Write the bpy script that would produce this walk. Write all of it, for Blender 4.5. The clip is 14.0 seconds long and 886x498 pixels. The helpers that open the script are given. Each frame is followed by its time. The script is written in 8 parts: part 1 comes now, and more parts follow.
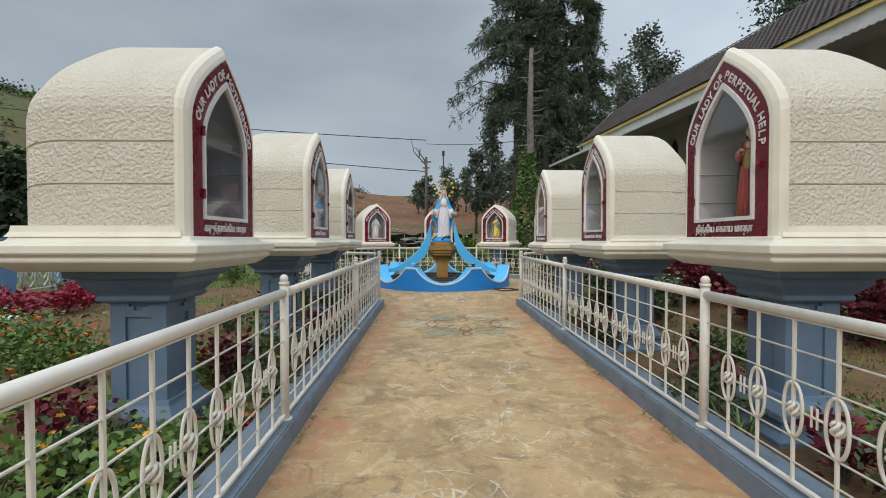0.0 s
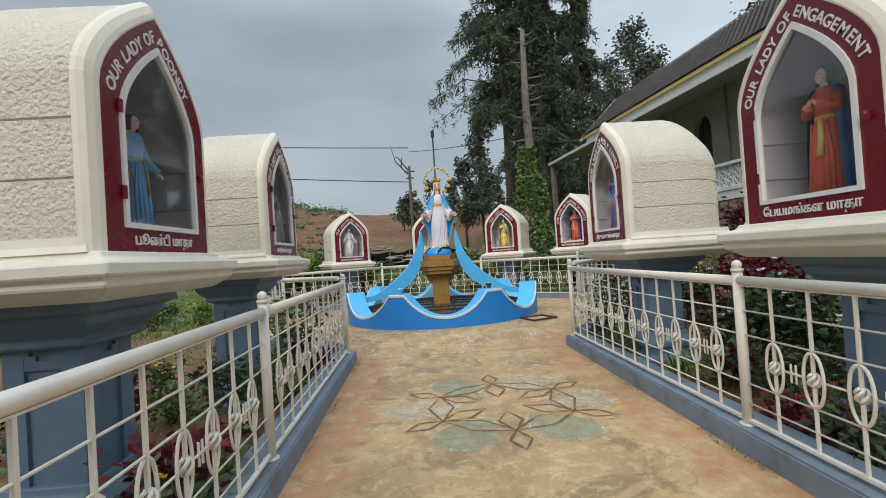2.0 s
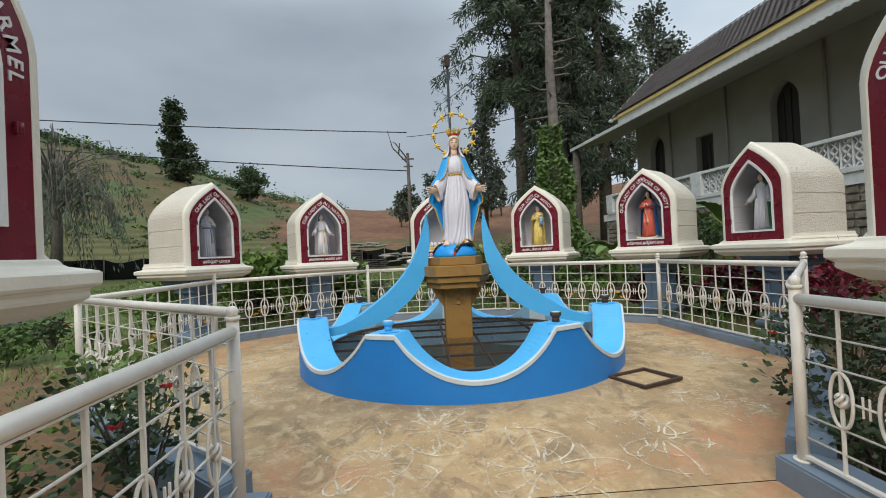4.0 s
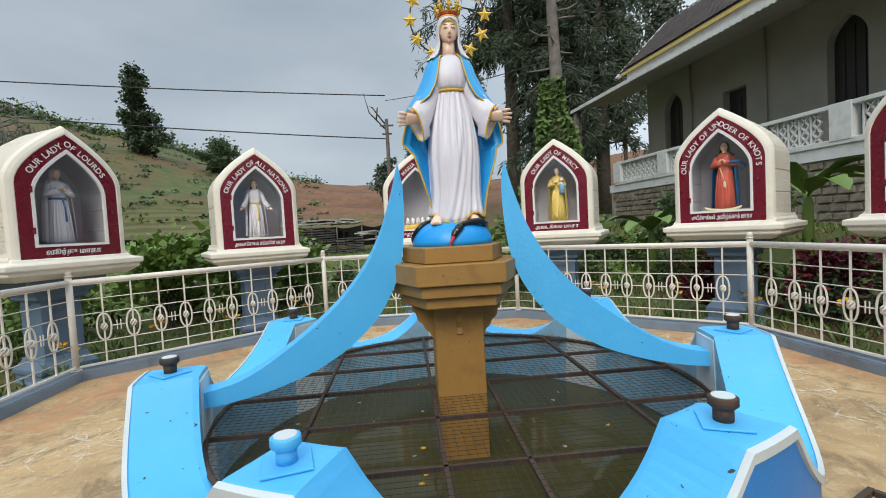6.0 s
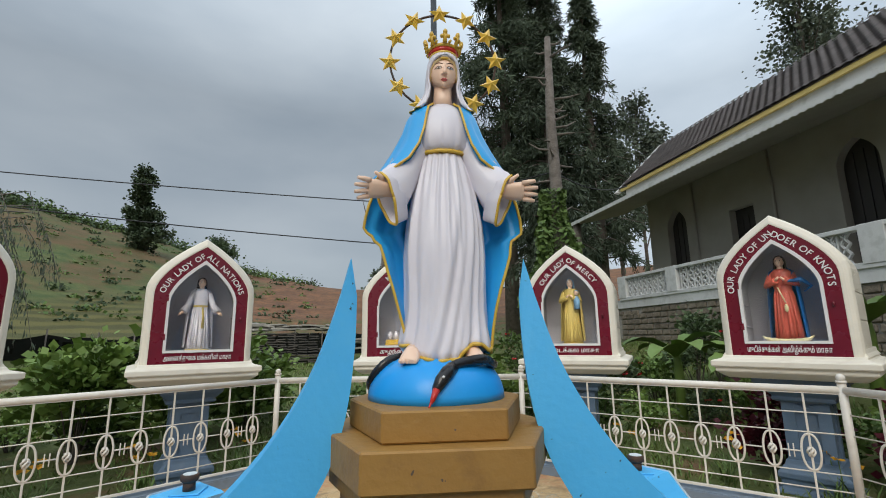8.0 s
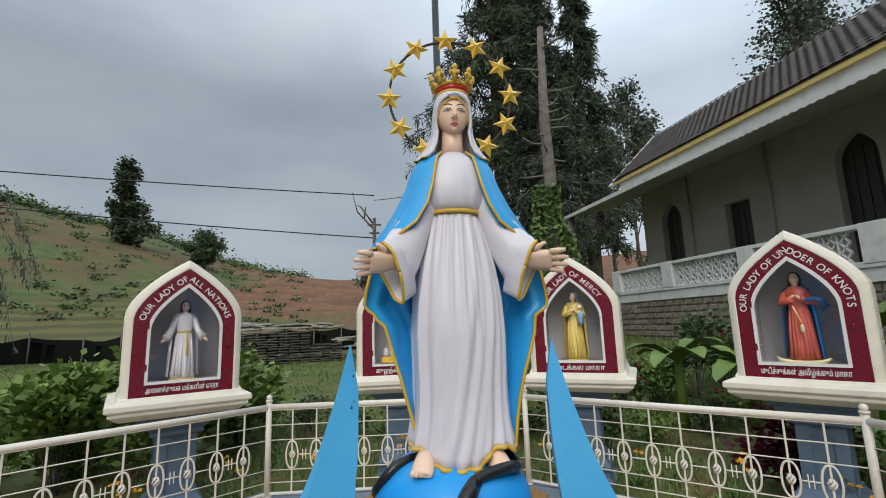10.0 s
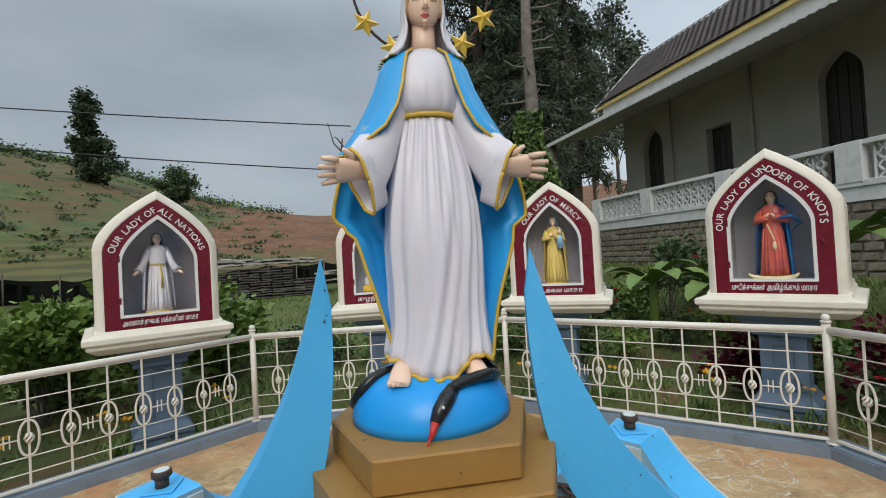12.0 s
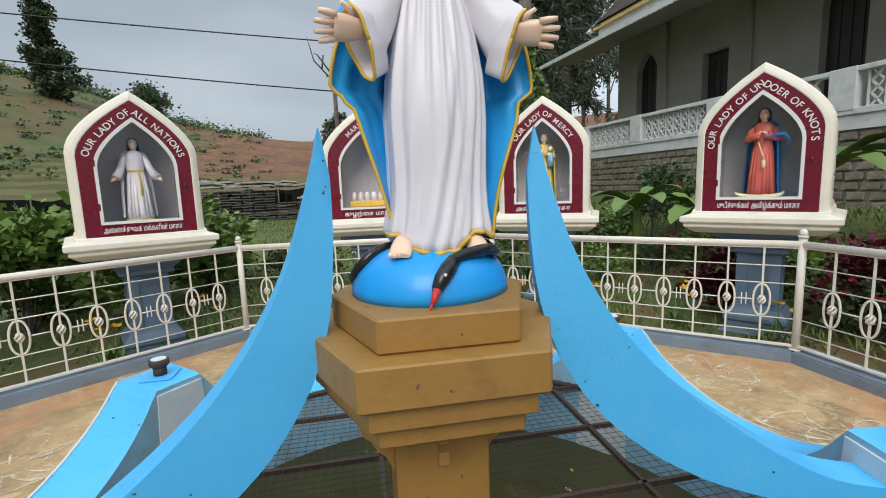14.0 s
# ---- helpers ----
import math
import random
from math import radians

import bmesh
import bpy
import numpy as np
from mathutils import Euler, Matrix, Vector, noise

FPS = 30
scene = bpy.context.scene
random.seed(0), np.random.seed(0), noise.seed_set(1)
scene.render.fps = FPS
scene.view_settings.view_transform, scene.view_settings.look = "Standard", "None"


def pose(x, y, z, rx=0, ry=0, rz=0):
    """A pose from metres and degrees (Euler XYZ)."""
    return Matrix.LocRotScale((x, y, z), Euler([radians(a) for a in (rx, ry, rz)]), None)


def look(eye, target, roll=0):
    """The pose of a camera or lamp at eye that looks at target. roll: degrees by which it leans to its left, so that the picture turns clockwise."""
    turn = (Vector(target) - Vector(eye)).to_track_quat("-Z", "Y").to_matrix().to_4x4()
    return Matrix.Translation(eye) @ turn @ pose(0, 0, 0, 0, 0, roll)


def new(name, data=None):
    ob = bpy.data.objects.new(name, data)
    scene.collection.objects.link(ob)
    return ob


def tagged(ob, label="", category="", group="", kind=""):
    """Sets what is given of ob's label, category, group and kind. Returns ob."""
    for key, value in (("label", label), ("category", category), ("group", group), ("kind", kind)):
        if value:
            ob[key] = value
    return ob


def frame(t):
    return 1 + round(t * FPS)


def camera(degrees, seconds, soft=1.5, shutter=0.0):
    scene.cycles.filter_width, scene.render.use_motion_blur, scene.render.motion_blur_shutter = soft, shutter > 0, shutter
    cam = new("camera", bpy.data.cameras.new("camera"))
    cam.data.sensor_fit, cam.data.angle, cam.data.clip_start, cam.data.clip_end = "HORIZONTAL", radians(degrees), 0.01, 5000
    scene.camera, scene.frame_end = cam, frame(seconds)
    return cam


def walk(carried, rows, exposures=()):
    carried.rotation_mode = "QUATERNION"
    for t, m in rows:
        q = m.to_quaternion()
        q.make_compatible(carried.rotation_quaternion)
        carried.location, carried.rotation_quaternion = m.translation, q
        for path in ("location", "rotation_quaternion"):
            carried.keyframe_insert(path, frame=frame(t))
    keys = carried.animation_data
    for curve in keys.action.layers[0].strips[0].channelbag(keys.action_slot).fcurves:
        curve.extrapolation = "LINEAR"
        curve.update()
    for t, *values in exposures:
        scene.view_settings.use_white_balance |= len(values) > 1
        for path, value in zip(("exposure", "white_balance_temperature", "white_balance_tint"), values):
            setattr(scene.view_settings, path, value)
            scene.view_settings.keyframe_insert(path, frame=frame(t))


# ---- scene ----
cam = camera(88.6, 14.0, 1.0)
METRES, EYE, TILT, LEAN, TURN = 12.0, 1.45, 0.0, 0.0, -0.9
ROWS = [
    (0.0, 0.0, 0.0, 0.0, 0.0, -1.22, -0.0),
    (0.5, -0.0037, 0.0651, -0.0049, -1.1, -0.01, 1.44),
    (1.0, -0.0061, 0.1471, -0.0091, 0.03, -0.86, 3.13),
    (1.5, -0.0114, 0.2276, -0.0065, 0.57, 0.18, 4.85),
    (2.0, -0.016, 0.3068, -0.0088, -1.54, 0.91, 3.71),
    (2.5, -0.0227, 0.3841, -0.0055, -2.21, 1.64, 2.84),
    (3.0, -0.0246, 0.4621, -0.0066, -2.23, 2.44, 2.27),
    (3.5, -0.0298, 0.5399, -0.0052, -1.69, 1.74, 2.63),
    (6.0, -0.0249, 0.8282, 0.0028, -4.05, -2.6, 3.14),
    (6.5, -0.0221, 0.8549, 0.0027, -3.95, -1.29, 3.14),
    (7.0, -0.0178, 0.883, 0.0047, -5.27, 1.31, 2.9),
    (7.5, -0.0128, 0.9077, 0.007, -4.14, 5.95, 2.03),
    (8.0, -0.0127, 0.9256, 0.013, -4.81, 10.9, 0.8),
    (10.5, -0.018, 0.9445, 0.0461, -6.28, 7.87, 2.22),
    (11.0, -0.016, 0.9462, 0.0441, -6.5, 5.64, 2.98),
    (11.5, -0.0144, 0.949, 0.0411, -7.57, 2.97, 3.32),
    (12.0, -0.0147, 0.9512, 0.0377, -8.02, 0.89, 3.19),
    (12.5, -0.0152, 0.9538, 0.0349, -8.68, -1.21, 3.06),
    (13.0, -0.0161, 0.9558, 0.0313, -9.71, -3.36, 2.86),
    (13.5, -0.0173, 0.9556, 0.0279, -10.52, -5.02, 2.47),
    (14.0, -0.02, 0.9534, 0.0228, -10.04, -7.87, 2.01),
]
walk(cam, [(t, pose(0, 0, EYE, TILT, LEAN, TURN) @ pose(METRES * x, METRES * y, METRES * z, 90 + pitch, roll, yaw)) for t, x, y, z, yaw, pitch, roll in ROWS],
     exposures=((0.0, 0.03), (2.5, 0.12), (3.5, 0.10), (5.8, 0.32), (6.5, 0.25), (7.5, 0.05), (8.0, 0.0), (10.5, 0.0), (12.0, 0.0), (13.0, 0.12), (14.0, 0.29)))

# ---------------------------------------------------------------- light
world = bpy.data.worlds.new("overcast")
scene.world = world
world.use_nodes = True
wn, wl = world.node_tree.nodes, world.node_tree.links
wn.clear()
w_out, w_bg = wn.new("ShaderNodeOutputWorld"), wn.new("ShaderNodeBackground")
w_sky = wn.new("ShaderNodeTexSky")
w_sky.sky_type, w_sky.sun_disc = "NISHITA", False
w_sky.sun_elevation, w_sky.sun_rotation = radians(40), radians(195)
w_tc, w_noise, w_ramp = wn.new("ShaderNodeTexCoord"), wn.new("ShaderNodeTexNoise"), wn.new("ShaderNodeValToRGB")
w_map = wn.new("ShaderNodeMapping")
w_map.inputs["Scale"].default_value = (1.0, 1.0, 2.6)
w_noise.inputs["Scale"].default_value, w_noise.inputs["Detail"].default_value = 1.9, 5
w_ramp.color_ramp.elements[0].position, w_ramp.color_ramp.elements[0].color = 0.30, (3.15, 3.75, 4.35, 1)
w_ramp.color_ramp.elements[1].position, w_ramp.color_ramp.elements[1].color = 0.85, (5.2, 5.75, 6.2, 1)
w_sep, w_zen = wn.new("ShaderNodeSeparateXYZ"), wn.new("ShaderNodeMapRange")
w_zen.inputs["From Min"].default_value, w_zen.inputs["From Max"].default_value = 0.45, 1.0
w_zen.inputs["To Min"].default_value, w_zen.inputs["To Max"].default_value = 0.92, 3.1
w_mul, w_mix = wn.new("ShaderNodeVectorMath"), wn.new("ShaderNodeMix")
w_mul.operation = "SCALE"
w_mix.data_type = "RGBA"
w_mix.inputs[0].default_value = 0.9
wl.new(w_tc.outputs["Generated"], w_map.inputs["Vector"])
wl.new(w_map.outputs["Vector"], w_noise.inputs["Vector"])
wl.new(w_noise.outputs["Fac"], w_ramp.inputs["Fac"])
wl.new(w_tc.outputs["Generated"], w_sep.inputs[0])
wl.new(w_sep.outputs["Z"], w_zen.inputs["Value"])
wl.new(w_ramp.outputs["Color"], w_mul.inputs[0])
# the cloud is thinner and brighter towards the hidden sun beyond the church
w_dir, w_thin, w_gain = wn.new("ShaderNodeVectorMath"), wn.new("ShaderNodeMapRange"), wn.new("ShaderNodeMath")
w_dir.operation, w_gain.operation = "DOT_PRODUCT", "MULTIPLY"
w_dir.inputs[1].default_value = Vector((0.62, 0.58, 0.53)).normalized()
w_thin.interpolation_type = "SMOOTHSTEP"
w_thin.inputs["From Min"].default_value, w_thin.inputs["From Max"].default_value = 0.72, 1.0
w_thin.inputs["To Min"].default_value, w_thin.inputs["To Max"].default_value = 1.0, 1.7
wl.new(w_tc.outputs["Generated"], w_dir.inputs[0])
wl.new(w_dir.outputs["Value"], w_thin.inputs["Value"])
wl.new(w_thin.outputs["Result"], w_gain.inputs[0])
wl.new(w_zen.outputs["Result"], w_gain.inputs[1])
wl.new(w_gain.outputs[0], w_mul.inputs["Scale"])
wl.new(w_sky.outputs["Color"], w_mix.inputs[6])
wl.new(w_mul.outputs[0], w_mix.inputs[7])
wl.new(w_mix.outputs[2], w_bg.inputs["Color"])
w_bg.inputs["Strength"].default_value = 0.1
wl.new(w_bg.outputs[0], w_out.inputs[0])
sun_data = bpy.data.lights.new("sun", "SUN")
sun_data.energy, sun_data.angle, sun_data.color = 1.5, radians(35), (1.0, 0.93, 0.82)
new("sun", sun_data).matrix_world = look((-6, -14, 19), (0, 8, 0))


# ---------------------------------------------------------------- materials
def material(name, color, rough=0.7, dark=None, scale=8.0, amount=0.5, bump=0.15, bump_scale=60.0, metal=0.0,
             stain=None, stain_scale=1.5, stain_amount=0.0, island=0.0, bump_dist=0.01, fine=0.12, transmission=0.0, chips=None):
    """Paint-like surface: base colour varied at two scales, optional stains with a shape, fine relief."""
    m = bpy.data.materials.new(name)
    m.use_nodes = True
    n, l = m.node_tree.nodes, m.node_tree.links
    p = n["Principled BSDF"]
    p.inputs["Roughness"].default_value, p.inputs["Metallic"].default_value = rough, metal
    p.inputs["Transmission Weight"].default_value = transmission
    tc = n.new("ShaderNodeTexCoord")
    dark = dark or tuple(c * 0.75 for c in color)
    a = n.new("ShaderNodeTexNoise")
    a.inputs["Scale"].default_value, a.inputs["Detail"].default_value = scale, 6
    ra = n.new("ShaderNodeMapRange")
    ra.inputs["From Min"].default_value, ra.inputs["From Max"].default_value, ra.inputs["To Max"].default_value = 0.35, 0.7, amount
    mix = n.new("ShaderNodeMix")
    mix.data_type = "RGBA"
    mix.inputs[6].default_value, mix.inputs[7].default_value = (*color, 1), (*dark, 1)
    l.new(tc.outputs["Object"], a.inputs["Vector"])
    l.new(a.outputs["Fac"], ra.inputs["Value"])
    l.new(ra.outputs["Result"], mix.inputs[0])
    colour = mix.outputs[2]
    if stain_amount:
        s = n.new("ShaderNodeTexNoise")
        s.inputs["Scale"].default_value, s.inputs["Detail"].default_value, s.inputs["Roughness"].default_value = stain_scale, 8, 0.65
        rs = n.new("ShaderNodeMapRange")
        rs.inputs["From Min"].default_value, rs.inputs["From Max"].default_value, rs.inputs["To Max"].default_value = 0.52, 0.64, stain_amount
        ms = n.new("ShaderNodeMix")
        ms.data_type = "RGBA"
        ms.inputs[7].default_value = (*stain, 1)
        l.new(tc.outputs["Object"], s.inputs["Vector"])
        l.new(s.outputs["Fac"], rs.inputs["Value"])
        l.new(rs.outputs["Result"], ms.inputs[0])
        l.new(colour, ms.inputs[6])
        colour = ms.outputs[2]
    if chips:
        s2, rs2, ms2 = n.new("ShaderNodeTexNoise"), n.new("ShaderNodeMapRange"), n.new("ShaderNodeMix")
        s2.inputs["Scale"].default_value, s2.inputs["Detail"].default_value = 26, 3
        rs2.inputs["From Min"].default_value, rs2.inputs["From Max"].default_value = 0.715, 0.735
        ms2.data_type = "RGBA"
        ms2.inputs[7].default_value = (*chips, 1)
        l.new(tc.outputs["Object"], s2.inputs["Vector"])
        l.new(s2.outputs["Fac"], rs2.inputs["Value"])
        l.new(rs2.outputs["Result"], ms2.inputs[0])
        l.new(colour, ms2.inputs[6])
        colour = ms2.outputs[2]
    if island:
        g, o, ad, ri, hs = n.new("ShaderNodeNewGeometry"), n.new("ShaderNodeObjectInfo"), n.new("ShaderNodeMath"), n.new("ShaderNodeMapRange"), n.new("ShaderNodeHueSaturation")
        ad.operation = "ADD"
        l.new(g.outputs["Random Per Island"], ad.inputs[0])
        l.new(o.outputs["Random"], ad.inputs[1])
        ri.inputs["From Max"].default_value = 2.0
        ri.inputs["To Min"].default_value, ri.inputs["To Max"].default_value = 1 - island, 1 + island
        l.new(ad.outputs[0], ri.inputs["Value"])
        l.new(ri.outputs["Result"], hs.inputs["Value"])
        l.new(colour, hs.inputs["Color"])
        colour = hs.outputs["Color"]
    l.new(colour, p.inputs["Base Color"])
    if bump:
        b, t = n.new("ShaderNodeBump"), n.new("ShaderNodeTexNoise")
        t.inputs["Scale"].default_value, t.inputs["Detail"].default_value = bump_scale, 5
        b.inputs["Strength"].default_value, b.inputs["Distance"].default_value = bump, bump_dist
        l.new(tc.outputs["Object"], t.inputs["Vector"])
        l.new(t.outputs["Fac"], b.inputs["Height"])
        l.new(b.outputs["Normal"], p.inputs["Normal"])
        rr = n.new("ShaderNodeMapRange")
        rr.inputs["To Min"].default_value, rr.inputs["To Max"].default_value = max(0.03, rough - fine), min(1, rough + fine)
        l.new(a.outputs["Fac"], rr.inputs["Value"])
        l.new(rr.outputs["Result"], p.inputs["Roughness"])
    return m


CREAM = material("cream_paint", (0.74, 0.69, 0.585), 0.8, (0.67, 0.62, 0.52), 3, 0.6, 0.9, 45, stain=(0.60, 0.56, 0.47), stain_scale=2.2, stain_amount=0.25, bump_dist=0.03)
CREAM_SMOOTH = material("cream_smooth", (0.82, 0.77, 0.66), 0.6, (0.74, 0.69, 0.58), 4, 0.5, 0.15, 50, stain=(0.55, 0.50, 0.42), stain_scale=3, stain_amount=0.25)
MAROON = material("maroon_gloss", (0.17, 0.008, 0.022), 0.28, (0.12, 0.006, 0.018), 5, 0.5, 0.06, 30)
WHITE = material("white_enamel", (0.80, 0.79, 0.78), 0.4, (0.72, 0.71, 0.69), 12, 0.5, 0.06, 80)
FENCE = material("ivory_enamel", (0.78, 0.74, 0.67), 0.38, (0.68, 0.63, 0.55), 9, 0.6, 0.12, 70, stain=(0.50, 0.42, 0.32), stain_scale=7, stain_amount=0.22)
SLATE = material("slate_blue_paint", (0.135, 0.205, 0.30), 0.5, (0.10, 0.155, 0.225), 4, 0.6, 0.2, 40, stain=(0.20, 0.24, 0.28), stain_scale=5, stain_amount=0.3)
PLINTH = material("grey_blue_plinth", (0.20, 0.255, 0.32), 0.65, (0.15, 0.195, 0.25), 3, 0.7, 0.3, 45, stain=(0.11, 0.11, 0.09), stain_scale=3.5, stain_amount=0.45)
SKYBLUE = material("sky_blue_paint", (0.085, 0.49, 0.90), 0.5, (0.07, 0.44, 0.84), 2.5, 0.6, 0.18, 35, stain=(0.14, 0.53, 0.86), stain_scale=4, stain_amount=0.25, chips=(0.03, 0.05, 0.06))
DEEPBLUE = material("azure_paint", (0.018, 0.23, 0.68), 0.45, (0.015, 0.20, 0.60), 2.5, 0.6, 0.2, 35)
PALE = material("pale_blue_white", (0.62, 0.68, 0.70), 0.6, (0.50, 0.57, 0.60), 6, 0.6, 0.2, 40)
OCHRE = material("ochre_paint", (0.35, 0.19, 0.045), 0.55, (0.29, 0.15, 0.035), 4, 0.6, 0.35, 30, stain=(0.20, 0.10, 0.03), stain_scale=6, stain_amount=0.45, chips=(0.10, 0.07, 0.05))
GREYLINE = material("grey_lining", (0.52, 0.51, 0.55), 0.7, (0.44, 0.43, 0.47), 3, 0.5, 0.1, 40)
ROBE_WHITE = material("robe_white", (0.74, 0.72, 0.78), 0.38, (0.66, 0.63, 0.71), 5, 0.5, 0.06, 30)
ROBE_BLUE = material("robe_blue", (0.03, 0.40, 0.86), 0.36, (0.022, 0.33, 0.76), 4, 0.5, 0.06, 30)
SKIN = material("skin_enamel", (0.90, 0.64, 0.48), 0.35, (0.86, 0.56, 0.41), 8, 0.5, 0.03, 40)
GOLD = material("gold_enamel", (0.72, 0.47, 0.07), 0.3, (0.58, 0.36, 0.04), 14, 0.6, 0.1, 60)
STARGOLD = material("star_gold", (0.88, 0.60, 0.09), 0.35, (0.76, 0.48, 0.06), 14, 0.6, 0.1, 60)
BLACK = material("black_enamel", (0.012, 0.012, 0.014), 0.25, (0.02, 0.02, 0.02), 10, 0.4, 0.1, 50)
RED = material("red_enamel", (0.55, 0.03, 0.02), 0.3, (0.45, 0.02, 0.015), 8, 0.4, 0.05, 40)
IRON = material("rusty_iron", (0.045, 0.035, 0.03), 0.7, (0.10, 0.045, 0.02), 18, 0.8, 0.4, 80)
SOIL = material("soil", (0.15, 0.085, 0.045), 0.95, (0.09, 0.052, 0.03), 1.4, 1.0, 0.8, 14, stain=(0.065, 0.085, 0.025), stain_scale=0.9, stain_amount=0.8, bump_dist=0.05)
ROOF = material("brown_tile", (0.075, 0.058, 0.052), 0.8, (0.045, 0.035, 0.032), 2, 0.8, 0.4, 30, island=0.3)
PLASTER = material("grey_plaster", (0.31, 0.29, 0.25), 0.9, (0.24, 0.225, 0.195), 1.2, 0.7, 0.3, 25)
DARKWIN = material("dark_wood", (0.022, 0.018, 0.016), 0.5, (0.03, 0.024, 0.02), 10, 0.5, 0.1, 30)
CHWHITE = material("chalky_white", (0.72, 0.73, 0.73), 0.8, (0.58, 0.59, 0.58), 2, 0.7, 0.3, 30, stain=(0.35, 0.36, 0.33), stain_scale=2.5, stain_amount=0.35)
YELLOW = material("yellow_fascia", (0.72, 0.56, 0.20), 0.6, (0.62, 0.46, 0.15), 3, 0.5, 0.1, 30)
STONE = material("grey_stone", (0.25, 0.215, 0.165), 0.9, (0.13, 0.11, 0.085), 5, 0.9, 0.7, 22, island=0.4, bump_dist=0.03)
MORTAR = material("mortar", (0.42, 0.40, 0.36), 0.95, (0.33, 0.31, 0.28), 6, 0.7, 0.4, 40)
BARK = material("bark", (0.15, 0.13, 0.11), 0.95, (0.085, 0.072, 0.06), 6, 0.9, 0.8, 16, bump_dist=0.04)
NEEDLE = material("conifer_needles", (0.075, 0.105, 0.065), 0.9, (0.045, 0.064, 0.042), 0.7, 0.8, 0, island=0.5)
LEAF = material("green_leaf", (0.125, 0.205, 0.05), 0.6, (0.075, 0.135, 0.032), 2, 0.8, 0, island=0.5)
LEAF_LIGHT = material("light_leaf", (0.17, 0.26, 0.055), 0.55, (0.11, 0.19, 0.04), 2, 0.8, 0, island=0.4)
LEAF_DARK = material("dark_leaf", (0.075, 0.115, 0.05), 0.7, (0.042, 0.068, 0.032), 2, 0.8, 0, island=0.5)
LEAF_RED = material("maroon_leaf", (0.15, 0.014, 0.03), 0.5, (0.06, 0.008, 0.016), 3, 0.8, 0, island=0.5)
GRASS = material("grass_blade", (0.12, 0.175, 0.036), 0.7, (0.08, 0.115, 0.024), 0.8, 0.9, 0, island=0.5)
PETAL_RED = material("red_petal", (0.60, 0.03, 0.03), 0.6, (0.5, 0.02, 0.06), 6, 0.6, 0, island=0.3)
PETAL_YEL = material("yellow_petal", (0.75, 0.42, 0.03), 0.6, (0.7, 0.3, 0.02), 6, 0.6, 0, island=0.3)
PETAL_WHITE = material("white_petal", (0.78, 0.78, 0.74), 0.6, (0.7, 0.7, 0.65), 6, 0.6, 0, island=0.2)
CABLE = material("black_cable", (0.015, 0.015, 0.016), 0.6, None, 4, 0.3, 0)
GLASS = bpy.data.materials.new("clear_glass")
GLASS.use_nodes = True
gp = GLASS.node_tree.nodes["Principled BSDF"]
gp.inputs["Base Color"].default_value, gp.inputs["Roughness"].default_value = (0.97, 0.98, 0.98, 1), 0.03
gp.inputs["Transmission Weight"].default_value, gp.inputs["IOR"].default_value = 1.0, 1.45


# ---------------------------------------------------------------- mesh tools
def link(bm, name, mats, parent=None, label="", smooth=False, m=None):
    data = bpy.data.meshes.new(name)
    bm.normal_update()
    bm.to_mesh(data)
    bm.free()
    for mt in (mats if isinstance(mats, (list, tuple)) else [mats]):
        data.materials.append(mt)
    if smooth:
        for poly in data.polygons:
            poly.use_smooth = True
    ob = new(name, data)
    if parent is not None:
        ob.parent = parent
    if m is not None:
        ob.matrix_basis = m
    if label:
        tagged(ob, label)
    return ob


def part(name, bm, mats, parent, label="", smooth=False, m=None):
    return link(bm, name, mats, parent, label, smooth, m)


def again(ob, m, parent=None):
    """Another piece on the same mesh."""
    o = new(ob.name.split(".")[0], ob.data)
    o.parent = parent if parent is not None else ob.parent
    o.matrix_basis = m
    return o


def thing(name, label, category, group="", m=None, kind=""):
    e = new(name)
    e.empty_display_size = 0.1
    if m is not None:
        e.matrix_basis = m
    return tagged(e, label, category, group, kind)


def box(bm, c, s, bevel=0.0, rot=None, mat=0):
    before = set(bm.faces)
    m = Matrix.Translation(c) @ (rot or Matrix.Identity(4)) @ Matrix.Diagonal((*s, 1))
    r = bmesh.ops.create_cube(bm, size=1, matrix=m)
    if bevel:
        edges = list({e for v in r["verts"] for e in v.link_edges})
        bmesh.ops.bevel(bm, geom=edges, offset=bevel, segments=1, affect="EDGES", profile=0.7)
    for f in bm.faces:
        if f not in before:
            f.material_index = mat


def prism(bm, pts, z0, z1, mat=0, axes="xyz", scale1=1.0):
    """Extrude a 2D outline between two heights. axes names where (u, v, w) go."""
    def put(u, v, w):
        d = dict(zip(axes, (u, v, w)))
        return (d["x"], d["y"], d["z"])
    a = [bm.verts.new(put(u, v, z0)) for u, v in pts]
    b = [bm.verts.new(put(u * scale1, v * scale1, z1)) for u, v in pts]
    n = len(pts)
    fs = [bm.faces.new(a[::-1]), bm.faces.new(b)]
    for i in range(n):
        fs.append(bm.faces.new((a[i], a[(i + 1) % n], b[(i + 1) % n], b[i])))
    for f in fs:
        f.material_index = mat
    return fs


